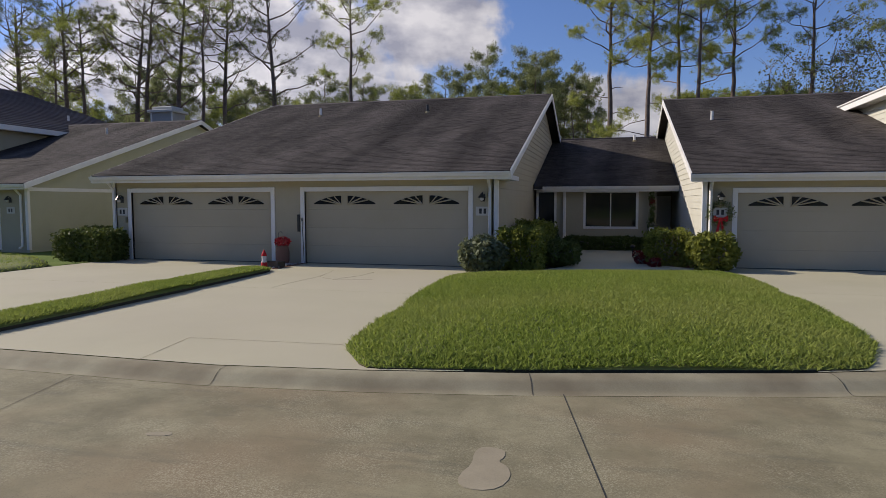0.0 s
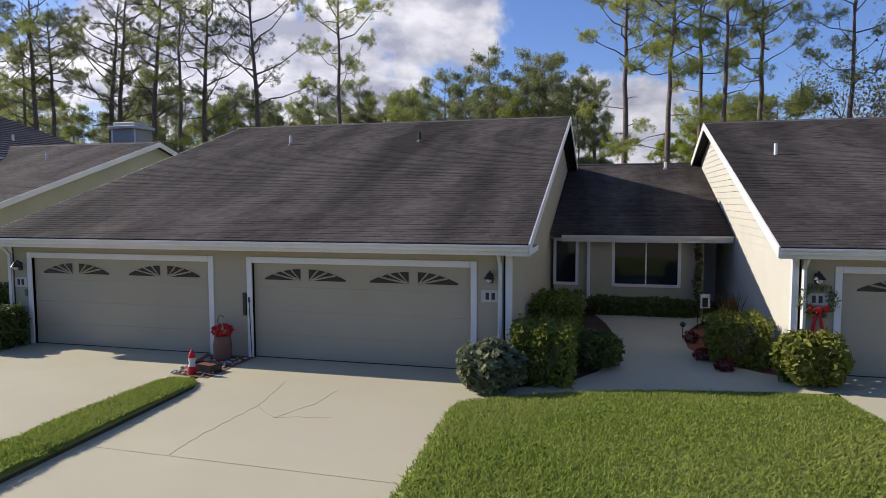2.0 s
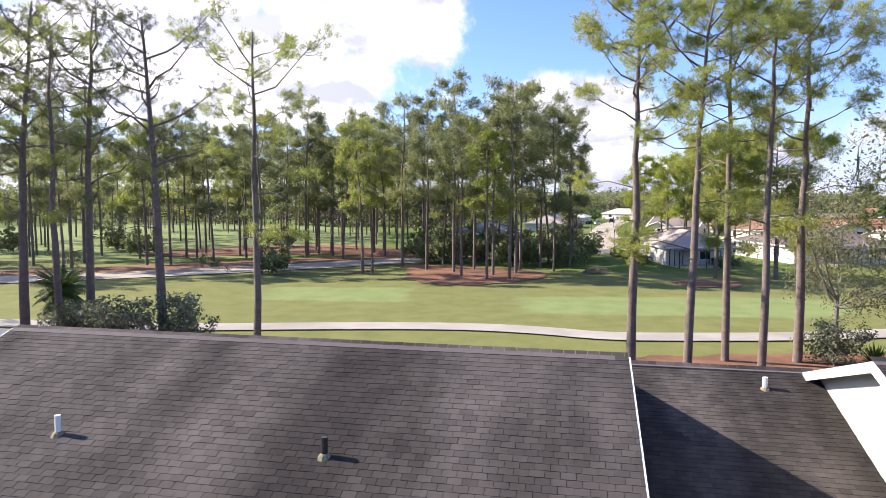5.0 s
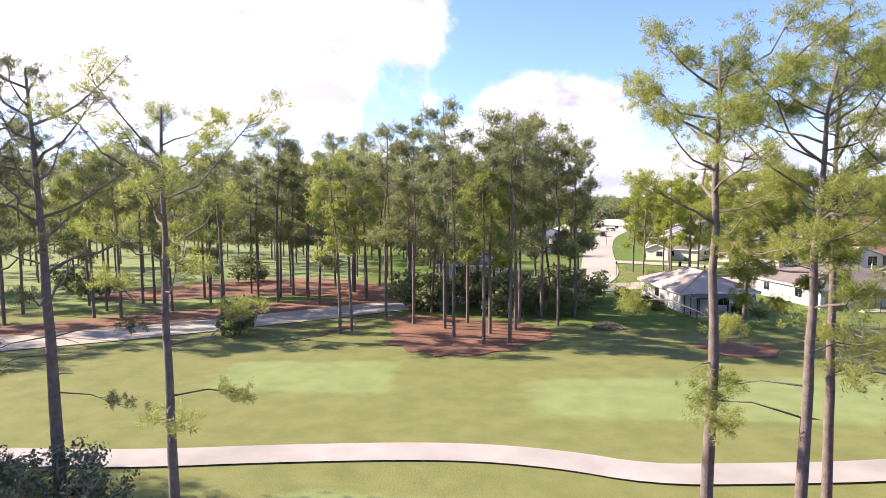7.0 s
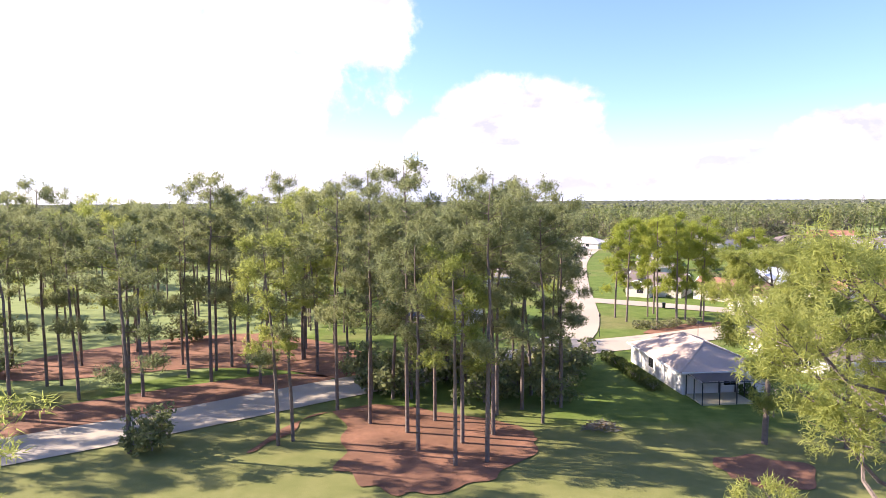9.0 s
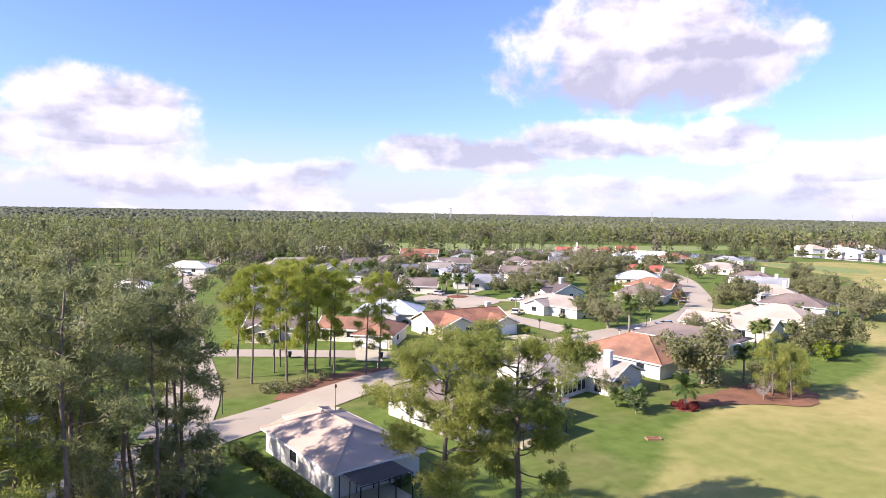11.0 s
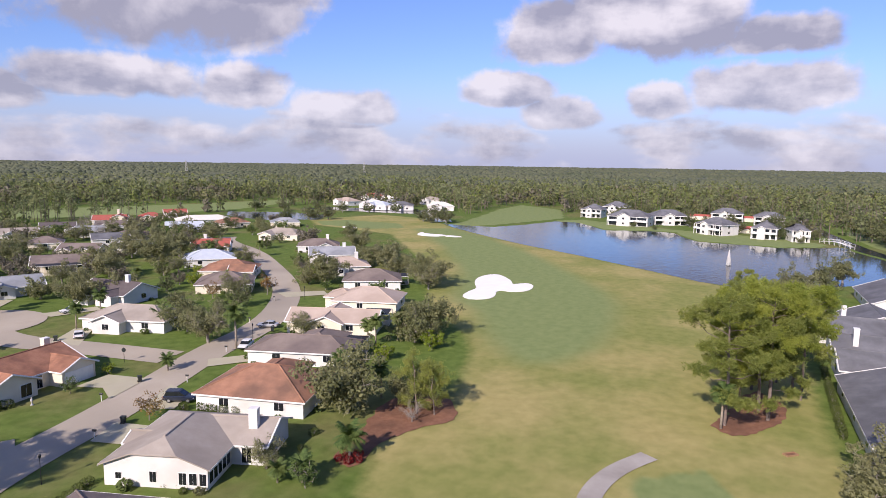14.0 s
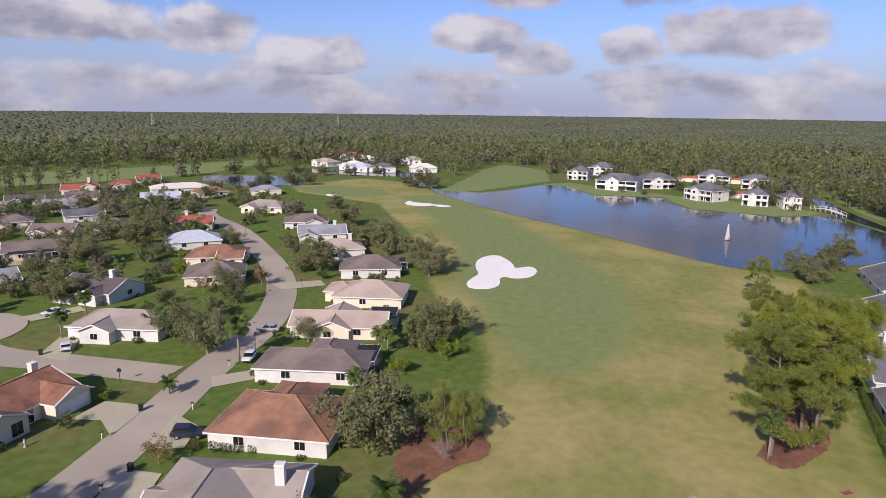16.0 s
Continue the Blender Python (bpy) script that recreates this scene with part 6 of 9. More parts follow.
house((120.6, 309), -10, [(0, 15, 0, 10, "gable", "x")], "tan", WHITE, "white house with a tan roof", seed=45)
house((37, 232), 82, [(0, 15, -11, 0, "hip", "x")], "tan", WHITE, "white house with a tan roof beside a street", seed=46)
house((42, 262), 80, [(0, 15, -11, 0, "hip", "x")], "grey", WHITE, "white house with a grey roof beside a street", seed=47)
house((7, 205), 84, [(0, 15, 0, 11, "hip", "x")], "tan", WHITE, "white house with a tan roof beside a street", seed=48)
house((10, 236), 84, [(0, 15, 0, 11, "hip", "x")], "slate", WHITE, "white house with a grey roof beside a street", seed=49)
house((14, 270), 80, [(0, 15, 0, 11, "hip", "x")], "white", WHITE, "white house with a pale roof beside a street", seed=50)
house((-4, 148), 78, [(0, 15, 0, 11, "hip", "x")], "slate", WHITE, "grey-roofed house behind trees", seed=51)

# more of the inner side, farther off
for k, (x, y, ang, roof, w) in enumerate(((150, 402, -30, "terracotta", 22), (95, 410, 10, "tan", 16), (110, 430, 0, "white", 16), (80, 318, 0, "slate", 15), (70, 347, 5, "tan", 16), (212, 329, -40, "brown", 15), (216, 385, -40, "dark", 16), (284, 396, -40, "red", 14), (310, 404, -40, "red", 14), (296, 312, -50, "grey", 16), (140, 332, -20, "brown", 16), (158, 356, -30, "grey", 16), (190, 374, -30, "tan", 16), (118, 352, 0, "brown", 16), (236, 372, -40, "brown", 15), (178, 392, -30, "slate", 15))):
    house((x, y), ang, [(0, w, 0, 11, "hip" if k % 2 else "gable", "x"), (1.5, 8, -2.5, 7, "gable", "y")], roof, (WHITE, STUCCO)[k % 2], "low village house with a %s roof among trees" % {"slate": "dark grey", "dark": "dark brown", "white": "pale"}.get(roof, roof), seed=120 + k)
for k, (x, y) in enumerate(((400.6, 78.1), (481.4, 80.7), (483.4, 108.7))):
    house((x, y), -70 - 15 * k, [(0, 16, 0, 6, "gable", "x")], "red", STUCCO, "low carport building with a burgundy roof", wall_h=2.4, windows=False, seed=140 + k)

# townhouses along the right side of the turf
house((100, 50), 0, [(0, 31, 0, 17.5, "gable", "x")], "slate", WHITE, "long townhouse with a dark grey roof", name="townhouse", pitch=0.32, seed=60, cage=(-4, 0.5, 12, 17.3, 2.8))
house((134, 47), 0, [(0, 12, 6, 19.5, "gable", "y"), (12, 24, 3, 19, "gable", "y"), (-3, 16, 0, 12, "gable", "x")], "slate", WHITE, "white-gabled townhouse with a dark grey roof", name="townhouse", seed=61, chimney=(15, 15, 6.8))
house((163, 47), 0, [(0, 12, 4, 19.5, "gable", "y"), (8, 24, 0, 13, "gable", "x")], "slate", WHITE, "white-gabled townhouse with a dark grey roof", name="townhouse", seed=62, chimney=(8, 14, 6.8))
house((200, 36), 0, [(0, 26, 0, 15, "gable", "x")], "slate", WHITE, "townhouse with a dark grey roof", name="townhouse", seed=63)
house((66, 44), 0, [(0, 30, 0, 16, "gable", "x")], "slate", WHITE, "long townhouse with a dark grey roof", name="townhouse", pitch=0.32, seed=64)
house((36, 27), 0, [(0, 27, 0, 18, "gable", "x")], "slate", WHITE, "long townhouse with a dark grey roof", name="townhouse", pitch=0.32, seed=65)


# waterside houses of two storeys
def condo(x, y, ang, w, d, label, seed):
    h = house((x, y), ang, [(0, w, 0, d, "hip", "x", 5.6), (w * 0.25, w * 0.6, -2.2, d * 0.6, "gable", "y", 5.6)], "slate", WHITE, label, pitch=0.5, name="apartment_house", seed=seed, over=0.6)
    for k in range(5):
        xx = 0.8 + (w - 1.6) * k / 4
        part("balcony_post", Geo().box(xx - 0.12, xx + 0.12, -1.3, -1.06, 0, 5.5), TRIM, h)
        if k < 4:
            for z in (0.25, 3.0):
                part("porch_opening", Geo().box(xx + 0.5, xx + (w - 1.6) / 4 - 0.5, 0.50, 0.585, z, z + 2.1), GLASS, h, "dark glazed porch")
    part("balcony_floor", Geo().box(0.6, w - 0.6, -1.4, 0.7, 2.75, 2.95), TRIM, h)
    part("balcony_rail", Geo().box(0.6, w - 0.6, -1.40, -1.34, 3.0, 3.85), TRIM, h, "white balcony rail")
    return h


for k, (x, y, ang, w, d) in enumerate(((461, 178, -97, 15, 14), (412, 152, -97, 25, 15), (425, 126, -66, 22, 14), (389, 101, -128, 18, 14), (375, 74, -100, 13, 14), (368, 56, -80, 9, 12), (500, 170, -97, 18, 14), (470, 95, -90, 20, 14), (455, 70, -90, 18, 12))):
    condo(x, y, ang, w, d, "white two-storey waterside house with a grey roof", 80 + k)
for k, (x, y, ang, roof) in enumerate(((470, 385, -110, "pink"), (452, 350, -100, "white"), (438, 338, -90, "blue"), (440, 318, -65, "slate"), (452, 290, -60, "white"), (520, 330, -90, "tan"), (540, 400, -90, "red"), (510, 370, -90, "white"))):
    house((x, y), ang, [(0, 20, 0, 14, "hip", "x"), (3, 11, -3, 8, "gable", "y", 4.0)], roof, WHITE, "large pale house across the water", seed=90 + k, wall_h=3.6)
# ---- trees and plants ----
def leaf_quads(rng, centres, spread, count, size, flat=0.7, outward=0.9):
    """Small leaf faces round centres; they mostly face away from their clump's middle, as leaves turn to the light."""
    n = len(centres) * count
    off = rng.normal(0, 1, (n, 3))
    off *= (rng.uniform(0.35, 1.5, (n, 1)) ** 0.6) / np.linalg.norm(off, axis=1, keepdims=True) * 1.25
    c = np.repeat(np.asarray(centres, float), count, 0) + off * np.repeat(np.broadcast_to(np.asarray(spread, float), (len(centres), 3)), count, 0)
    nrm = off * outward + rng.normal(0, 0.55, (n, 3)) + (0, 0, 0.45)
    nrm /= np.linalg.norm(nrm, axis=1, keepdims=True)
    u = np.cross(nrm, rng.normal(0, 1, (n, 3)))
    u /= np.linalg.norm(u, axis=1, keepdims=True)
    w = np.cross(nrm, u)
    s = size * rng.uniform(0.6, 1.4, (n, 1))
    v = np.stack([c - u * s, c - w * s * flat * 0.5, c + u * s, c + w * s * flat * 0.5], 1).reshape(-1, 3)
    return v, np.arange(4 * n).reshape(-1, 4)


def needle_tufts(rng, centres, radius, tufts, needles, length, wide=0.045):
    """Bottle-brush tufts: thin needles that spread from twig ends round each centre."""
    n = len(centres) * tufts
    off = rng.normal(0, 1, (n, 3)) * (np.array([1, 1, 0.75]) * radius)
    t = np.repeat(np.asarray(centres, float), tufts, 0) + off
    d0 = off / radius * 0.3 + rng.normal(0, 0.3, (n, 3)) + (0, 0, 0.35)
    t, d0 = np.repeat(t, needles, 0), np.repeat(d0, needles, 0)
    m = n * needles
    d = d0 / np.linalg.norm(d0, axis=1, keepdims=True) * 0.55 + rng.normal(0, 0.6, (m, 3))
    d /= np.linalg.norm(d, axis=1, keepdims=True)
    w = np.cross(d, rng.normal(0, 1, (m, 3)))
    w /= np.linalg.norm(w, axis=1, keepdims=True)
    l = length * rng.uniform(0.5, 1.0, (m, 1))
    t = t + rng.normal(0, 0.36 * length, (m, 3))
    v = np.stack([t - w * length * wide, t + w * length * wide, t + d * l], 1).reshape(-1, 3)
    return v, np.arange(3 * m).reshape(-1, 3)


def limb_path(rng, p, d, length, droop, n=4):
    out = [Vector(p)]
    d = Vector(d).normalized()
    for k in range(n):
        d = (d + Vector((rng.normal(0, 0.12), rng.normal(0, 0.12), rng.normal(0, 0.08) + droop))).normalized()
        out.append(out[-1] + d * length / n)
    return out


def pine(name, seed, height, crown_from, reach, limbs, label, leaf=None, lean=0.0, trunk_r=0.24, twigs=5, tuft=(0.30, 3, 20, 0.27, 0.05), sides=6, top_heavy=0.35, stubs=4, widest=0.45, lift=0.35, clumped=False):
    """A tall pine: long bare trunk, limbs that sweep up and fork, and needles in tufts at the twig ends only; clumped gathers them in separate pads at the ends of the limbs."""
    rng = np.random.default_rng(seed)
    t = thing(name, label, "tree")
    g = Geo()
    n = 12
    bend = rng.normal(0, 0.09, (n + 1, 2)).cumsum(0)
    la = rng.uniform(0, 6.28)
    top = height * 0.94
    path = [Vector((bend[i, 0] * i / n * 1.2 + lean * math.cos(la) * (i / n) ** 1.5 * height, bend[i, 1] * i / n * 1.2 + lean * math.sin(la) * (i / n) ** 1.5 * height, top * i / n)) for i in range(n + 1)]
    g.tube([path[0] - Vector((0, 0, 0.4))] + path, [trunk_r * 1.3] + [trunk_r * (1 - 0.86 * (i / n) ** 1.3) + 0.015 for i in range(n + 1)], sides + 2)
    br, centres = Geo(), []

    def on_trunk(f):
        f = max(0.0, min(0.999, f))
        i = int(f * n)
        return path[i].lerp(path[i + 1], f * n - i)

    for k in range(limbs):
        q = ((k + rng.uniform(0, 1)) / limbs) ** (1 - top_heavy)      # 0 low, 1 at the top
        a = 2.399 * k + rng.normal(0, 0.35)
        f = crown_from + (0.97 - crown_from) * q
        p = on_trunk(f)
        # an egg, widest some way up
        side = (q - widest) / ((1.08 - widest) if q > widest else (widest + 0.4))
        r = reach * math.sqrt(max(0.06, 1 - side * side)) * rng.uniform(0.55, 1.1)
        rise = r * (lift * rng.uniform(0.3, 1.5) + 0.35 * q)
        e = p + Vector((r * math.cos(a), r * math.sin(a), min(rise, height * rng.uniform(0.97, 1.02) - p.z)))
        c = p.lerp(e, 0.5) + Vector(rng.normal(0, 0.05 * r, 3)) - Vector((0, 0, 0.10 * r))
        lp = [p, p.lerp(c, 0.55) + Vector(rng.normal(0, 0.03 * r, 3)), c, c.lerp(e, 0.5) + Vector(rng.normal(0, 0.04 * r, 3)), e]
        w = (0.024 + 0.011 * r) * trunk_r / 0.24
        br.tube(lp, [w * (1 - 0.8 * s / 4) for s in range(5)], max(3, sides - 2))
        centres.append(e)
        for s in range(twigs):
            b = lp[3].lerp(lp[4], rng.uniform(-0.4, 0.8)) if clumped else lp[2 + s % 2].lerp(lp[3 + s % 2], rng.uniform(0.05, 1))
            az = a + rng.choice((-1, 1)) * rng.uniform(0.35, 1.5 if clumped else 1.25)
            d = Vector((math.cos(az), math.sin(az), rng.uniform(0.0, 0.8) if clumped else rng.uniform(0.15, 0.9))) * (max(r, 1.6) * rng.uniform(0.14, 0.30) if clumped else r * rng.uniform(0.16, 0.42))
            m = b + d * 0.5 + Vector(rng.normal(0, 0.05, 3)) - Vector((0, 0, 0.04 * r))
            br.tube([b, m, b + d], [0.026, 0.018, 0.008], 3)
            centres.append(b + d)
            if s % 2 == 0:
                d2 = Vector((math.cos(az + 0.8), math.sin(az + 0.8), rng.uniform(0.1, 0.8))) * r * rng.uniform(0.10, 0.22)
                br.tube([m, m + d2], [0.015, 0.006], 3)
                centres.append(m + d2)
    br.tube([on_trunk(crown_from + (0.97 - crown_from) * i / 6) for i in range(7)], [0.03] * 7, 4)
    for k in range(stubs):
        # bare stubs and long low limbs with needles at their tips
        p = on_trunk(crown_from * rng.uniform(0.55, 0.98))
        a = rng.uniform(0, 6.28)
        l = reach * (rng.uniform(0.15, 0.35) if k % 2 else rng.uniform(0.5, 0.95))
        e = p + Vector((math.cos(a) * l, math.sin(a) * l, rng.uniform(-0.25, 0.15) * l))
        m = p.lerp(e, 0.5) + Vector((0, 0, 0.08 * l))
        g.tube([p, m, e], [0.04, 0.03, 0.008], 4)
        if k % 2 == 0:
            for _ in range(5):
                d = Vector((math.cos(a + rng.normal(0, 0.9)), math.sin(a + rng.normal(0, 0.9)), rng.normal(0.1, 0.3))) * l * rng.uniform(0.15, 0.35)
                b = m.lerp(e, rng.uniform(0.2, 1.0))
                g.tube([b, b + d], [0.015, 0.006], 3)
                centres += [b + d, b + d * 0.6]
    part("trunk", g, BARK, t, smooth=True)
    part("branching", br, BARK, t)
    c = np.array([tuple(v) for v in centres])
    rad, tufts, needles, length, wide = tuft
    v, f = needle_tufts(rng, c, rad, tufts, needles, length, wide)
    part("crown", Geo().arrays(v, f), leaf or PINE, t)
    return t


def broadleaf(name, seed, height, width, label, leaf, leaves=2600, trunk_h=0.22, size=0.20, bark=None, bare=0.0, trunk_r=0.28, plain=False):
    """A spreading tree: forked limbs, clumped crown with gaps."""
    rng = np.random.default_rng(seed)
    t = thing(name, label, "tree")
    g = Geo()
    h0 = height * trunk_h
    g.tube([(0, 0, -0.3), (0, 0, 0), (0.08, 0.05, h0 * 0.6), (0.1, 0, h0)], [trunk_r * 1.3, trunk_r * 1.1, trunk_r * 0.9, trunk_r * 0.85], 8)
    part("trunk", g, bark or OAKBARK, t, smooth=True)
    br, centres = Geo(), []
    n = 9
    for k in range(n):
        a = 6.283 * k / n + rng.normal(0, 0.3)
        l = rng.uniform(0.75, 1.0)
        el = rng.uniform(0.25, 1.25)
        d = (math.cos(a) * math.cos(el), math.sin(a) * math.cos(el), math.sin(el))
        L = l * (width / 2 * math.cos(el) + (height - h0) * math.sin(el)) * 0.86
        lp = limb_path(rng, (0.1, 0, h0 * rng.uniform(0.75, 1.0)), d, L, 0.02, 5)
        br.tube(lp, [trunk_r * 0.5 * (1 - 0.85 * s / 5) for s in range(6)], 3 if plain else 5)
        for s in range(2, 6):
            for _ in range(3 if bare < 0.5 else 5):
                q = limb_path(rng, lp[s], rng.normal(0, 1, 3) + (0, 0, 0.5), L * rng.uniform(0.15, 0.36), 0.03, 3)
                if not plain or len(centres) % 3 == 0:
                    br.tube(q, [0.05, 0.035, 0.02, 0.008], 3)
                centres.append(tuple(q[3]))
                if bare > 0.2 and not plain:
                    for _ in range(4):
                        r = limb_path(rng, q[rng.integers(1, 4)], rng.normal(0, 1, 3) + (0, 0, 0.6), L * 0.2, 0.05, 2)
                        br.tube(r, [0.018, 0.012, 0.004], 3)
    part("branching", br, bark or OAKBARK, t)
    c = np.array(centres)
    if bare < 0.9:
        per = max(1, int(leaves * (1 - bare) / len(c)))
        v, f = leaf_quads(rng, c, (width * 0.082, width * 0.082, height * 0.07), per, size, 1.1)
        part("crown", Geo().arrays(v, f), leaf, t)
    return t


def palm(name, seed, height, frond, fronds, label, leaf=None, r=0.17, droop=0.5):
    rng = np.random.default_rng(seed)
    t = thing(name, label, "palm")
    g = Geo()
    g.tube([(0, 0, -0.2), (0.02, 0, height * 0.4), (0.06, 0.03, height * 0.8), (0.06, 0.03, height)], [r * 1.2, r, r * 0.95, r * 1.25], 8)
    part("trunk", g, PALMBARK, t, smooth=True)
    v, f, k = [], [], 0
    for i in range(fronds):
        a = 6.283 * i * 0.618 + rng.normal(0, 0.15)
        el = rng.uniform(-0.5, 1.3)
        d = Vector((math.cos(a) * math.cos(el), math.sin(a) * math.cos(el), math.sin(el)))
        p = Vector((0.06, 0.03, height))
        pts = [p]
        for s in range(6):
            d = (d + Vector((0, 0, -droop * 0.28))).normalized()
            pts.append(pts[-1] + d * frond / 6)
        side = Vector((-math.sin(a), math.cos(a), 0))
        for s in range(1, 7):
            for e in range(2):
                q = pts[s - 1].lerp(pts[s], e * 0.5)
                w = frond * 0.36 * math.sin(math.pi * (0.12 + 0.80 * s / 7))
                for sgn in (-1, 1):
                    tip = q + side * sgn * w + d * w * 0.7 + Vector((0, 0, -0.25 * w))
                    u = (pts[s] - pts[s - 1]) * 0.62
                    v += [tuple(q), tuple(q + u), tuple(tip)]
                    f.append((k, k + 1, k + 2))
                    k += 3
    part("frond_head", Geo().arrays(v, f), leaf or PALMLEAF, t)
    return t


def shrub(name, seed, sx, sy, sz, label, leaf, n=1400, size=0.055, boxy=False, mat=None):
    """A clipped or loose shrub: leafy shell over a dark core of twigs."""
    rng = np.random.default_rng(seed)
    t = thing(name, label, "shrub")
    p = rng.normal(0, 1, (n, 3))
    p /= np.linalg.norm(p, axis=1, keepdims=True)
    if boxy:
        p = rng.uniform(-1, 1, (n, 3))
        side = rng.integers(0, 3, n)
        p[np.arange(n), side] = np.where(rng.uniform(0, 1, n) < 0.5, -1, 1)
        p /= (1 + 0.10 * ((np.abs(p) > 0.8).sum(1, keepdims=True) - 1))
    p *= rng.uniform(0.80, 1.03, (n, 1)) * (1 + 0.08 * np.sin(p[:, :1] * 7 + seed) + 0.06 * np.cos(p[:, 1:2] * 9))
    c = p * (sx / 2, sy / 2, sz / 2) + (0, 0, sz / 2)
    c[:, 2] = np.maximum(c[:, 2], 0.03)
    v, f = leaf_quads(rng, c, (0.02, 0.02, 0.02), 1, size, 1.0)
    part("foliage", Geo().arrays(v, f), leaf, t)
    g = Geo()
    for _ in range(14):
        a = rng.uniform(0, 6.28)
        q = (math.cos(a) * sx * 0.36, math.sin(a) * sy * 0.36, sz * rng.uniform(0.5, 0.85))
        g.tube([(0, 0, 0), (q[0] * 0.4, q[1] * 0.4, q[2] * 0.4), q], [0.03, 0.022, 0.01], 4)
    part("twig_core", g, OAKBARK, t)
    return t


def place(ob, spots, rng, s0=0.9, s1=1.12, first=True):
    """Puts a built plant and its copies at the spots, each turned and scaled a little."""
    for k, s in enumerate(spots):
        x, y = s[:2]
        q = s[2] if len(s) > 2 else rng.uniform(s0, s1)
        m = pose(x, y, s[3] if len(s) > 3 else 0.0, 0, 0, rng.uniform(0, 360))
        if k == 0 and first:
            o = ob
            o.matrix_basis = m
        else:
            o = copy_thing(ob, m)
        o.scale = (q, q, q * rng.uniform(0.94, 1.06))


RNG = np.random.default_rng(77)

# tall pines behind the first houses
NEAR = (0.27, 4, 46, 0.23, 0.052)
SPARSE = (0.22, 2, 44, 0.23, 0.058)
near_pines = [pine("pine_tree", 101, 21.2, 0.60, 4.3, 18, "tall longleaf pine with a bare trunk and open tufted crown", None, 0.0, 0.25, 7, NEAR, 7, 0.2, 5, 0.5, 0.5, True),
              pine("pine_tree", 102, 21.2, 0.56, 4.0, 18, "tall straight pine with light green needles", None, 0.0, 0.22, 7, NEAR, 7, 0.2, 5, 0.5, 0.45, True),
              pine("pine_tree", 103, 19.5, 0.54, 3.7, 15, "slender leaning pine with an open crown", None, 0.03, 0.20, 7, (0.26, 2, 50, 0.25, 0.048), 7, 0.2, 3, 0.5, 0.5, True),
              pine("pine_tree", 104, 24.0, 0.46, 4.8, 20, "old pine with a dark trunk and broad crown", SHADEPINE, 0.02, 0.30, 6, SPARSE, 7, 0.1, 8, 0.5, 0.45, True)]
place(near_pines[0], [(13.2, 58.8, 1.0), (22.7, 62.4, 1.0), (-36.5, 59.5, 1.0)], RNG)
place(near_pines[1], [(15.8, 56.8, 1.0), (18.7, 61.9, 0.97), (33, 60, 1.0)], RNG)
place(near_pines[2], [(-5.9, 52.8, 0.98), (19.6, 57.9, 1.0), (27.5, 59, 1.05), (-21.9, 57.7, 1.1), (-41.5, 61, 1.05)], RNG)
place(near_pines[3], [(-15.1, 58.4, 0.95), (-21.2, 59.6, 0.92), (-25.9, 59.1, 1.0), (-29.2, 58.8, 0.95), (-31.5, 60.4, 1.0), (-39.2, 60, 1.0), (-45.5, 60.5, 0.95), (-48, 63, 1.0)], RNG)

# pines in the middle distance, seen as open crowns
mid_pines = [pine("pine_tree", 120 + k, 19.5 + 1.5 * (k % 4), 0.56 + 0.05 * (k % 3), 3.0 + 0.4 * (k % 3), 13, "tall slender pine in a dense grove", DARKPINE if k else PINE, 0.02, 0.18, 4, (0.42, 6, 17, 0.38, 0.105), 4, 0.1, 6, 0.4, 0.4, True) for k in range(6)]
grove = [(-15.8, 99.8), (-14.9, 101), (-13.3, 109.7), (-10.7, 113.8), (-3.3, 99.7), (-2.9, 107.5), (0.2, 96.9), (0.3, 101.9), (2.7, 98), (2.9, 104.2), (-6.4, 114.4), (-8.4, 114.1), (1.4, 115.3), (5.5, 112), (3, 110), (-5, 104), (-9, 106), (6.5, 117), (-1, 120), (-4.5, 118), (7.5, 108), (9.5, 113, 0.92), (9.8, 119.5, 0.9), (9, 125, 0.85), (10.5, 131, 0.85)]
left_row = [(-33.2, 123.7), (-30.7, 127.8), (-38.4, 140.6), (-53.6, 93.8), (-55.7, 97.6), (-48.8, 103.7), (-50.8, 108.7), (-45.6, 104.4), (-49.9, 115), (-48.3, 115.3), (-42.5, 110.4), (-40.7, 116.9), (-27.9, 96.8), (-31.4, 118.7), (-32, 125.6), (-28.5, 122.7), (-25, 118), (-20, 124),
            (-36, 112), (-35, 120), (-39, 126), (-44, 121), (-46, 130), (-52, 124), (-56, 112), (-60, 105), (-63, 99), (-66, 116), (-58, 132), (-24, 130), (-18, 131), (-14, 126), (-29, 136), (-36, 134), (-68, 108), (-72, 98), (-76, 112), (-62, 124)]
rest = [(x + RNG.normal(0, 2), y + RNG.normal(0, 2)) for x, y in [(-85, 100), (-92, 110), (-80, 125), (-98, 122), (-70, 140), (-88, 140), (-12, 140), (-20, 146), (-8, 132), (-3, 124), (4, 122), (-28, 150), (-18, 160), (-10, 170), (-30, 165), (-40, 155), (-8, 185), (-22, 178), (-3, 200), (-15, 200), (0, 218), (-10, 230), (3, 250), (-8, 260), (-20, 215), (-35, 185)]]
rest += [(RNG.uniform(-130, -22), RNG.uniform(128, 210)) for _ in range(70)] + [(RNG.uniform(-130, -60), RNG.uniform(85, 130)) for _ in range(25)]
spots = grove + left_row
for k in range(6):
    place(mid_pines[k], spots[k::6], RNG, 0.92, 1.09)
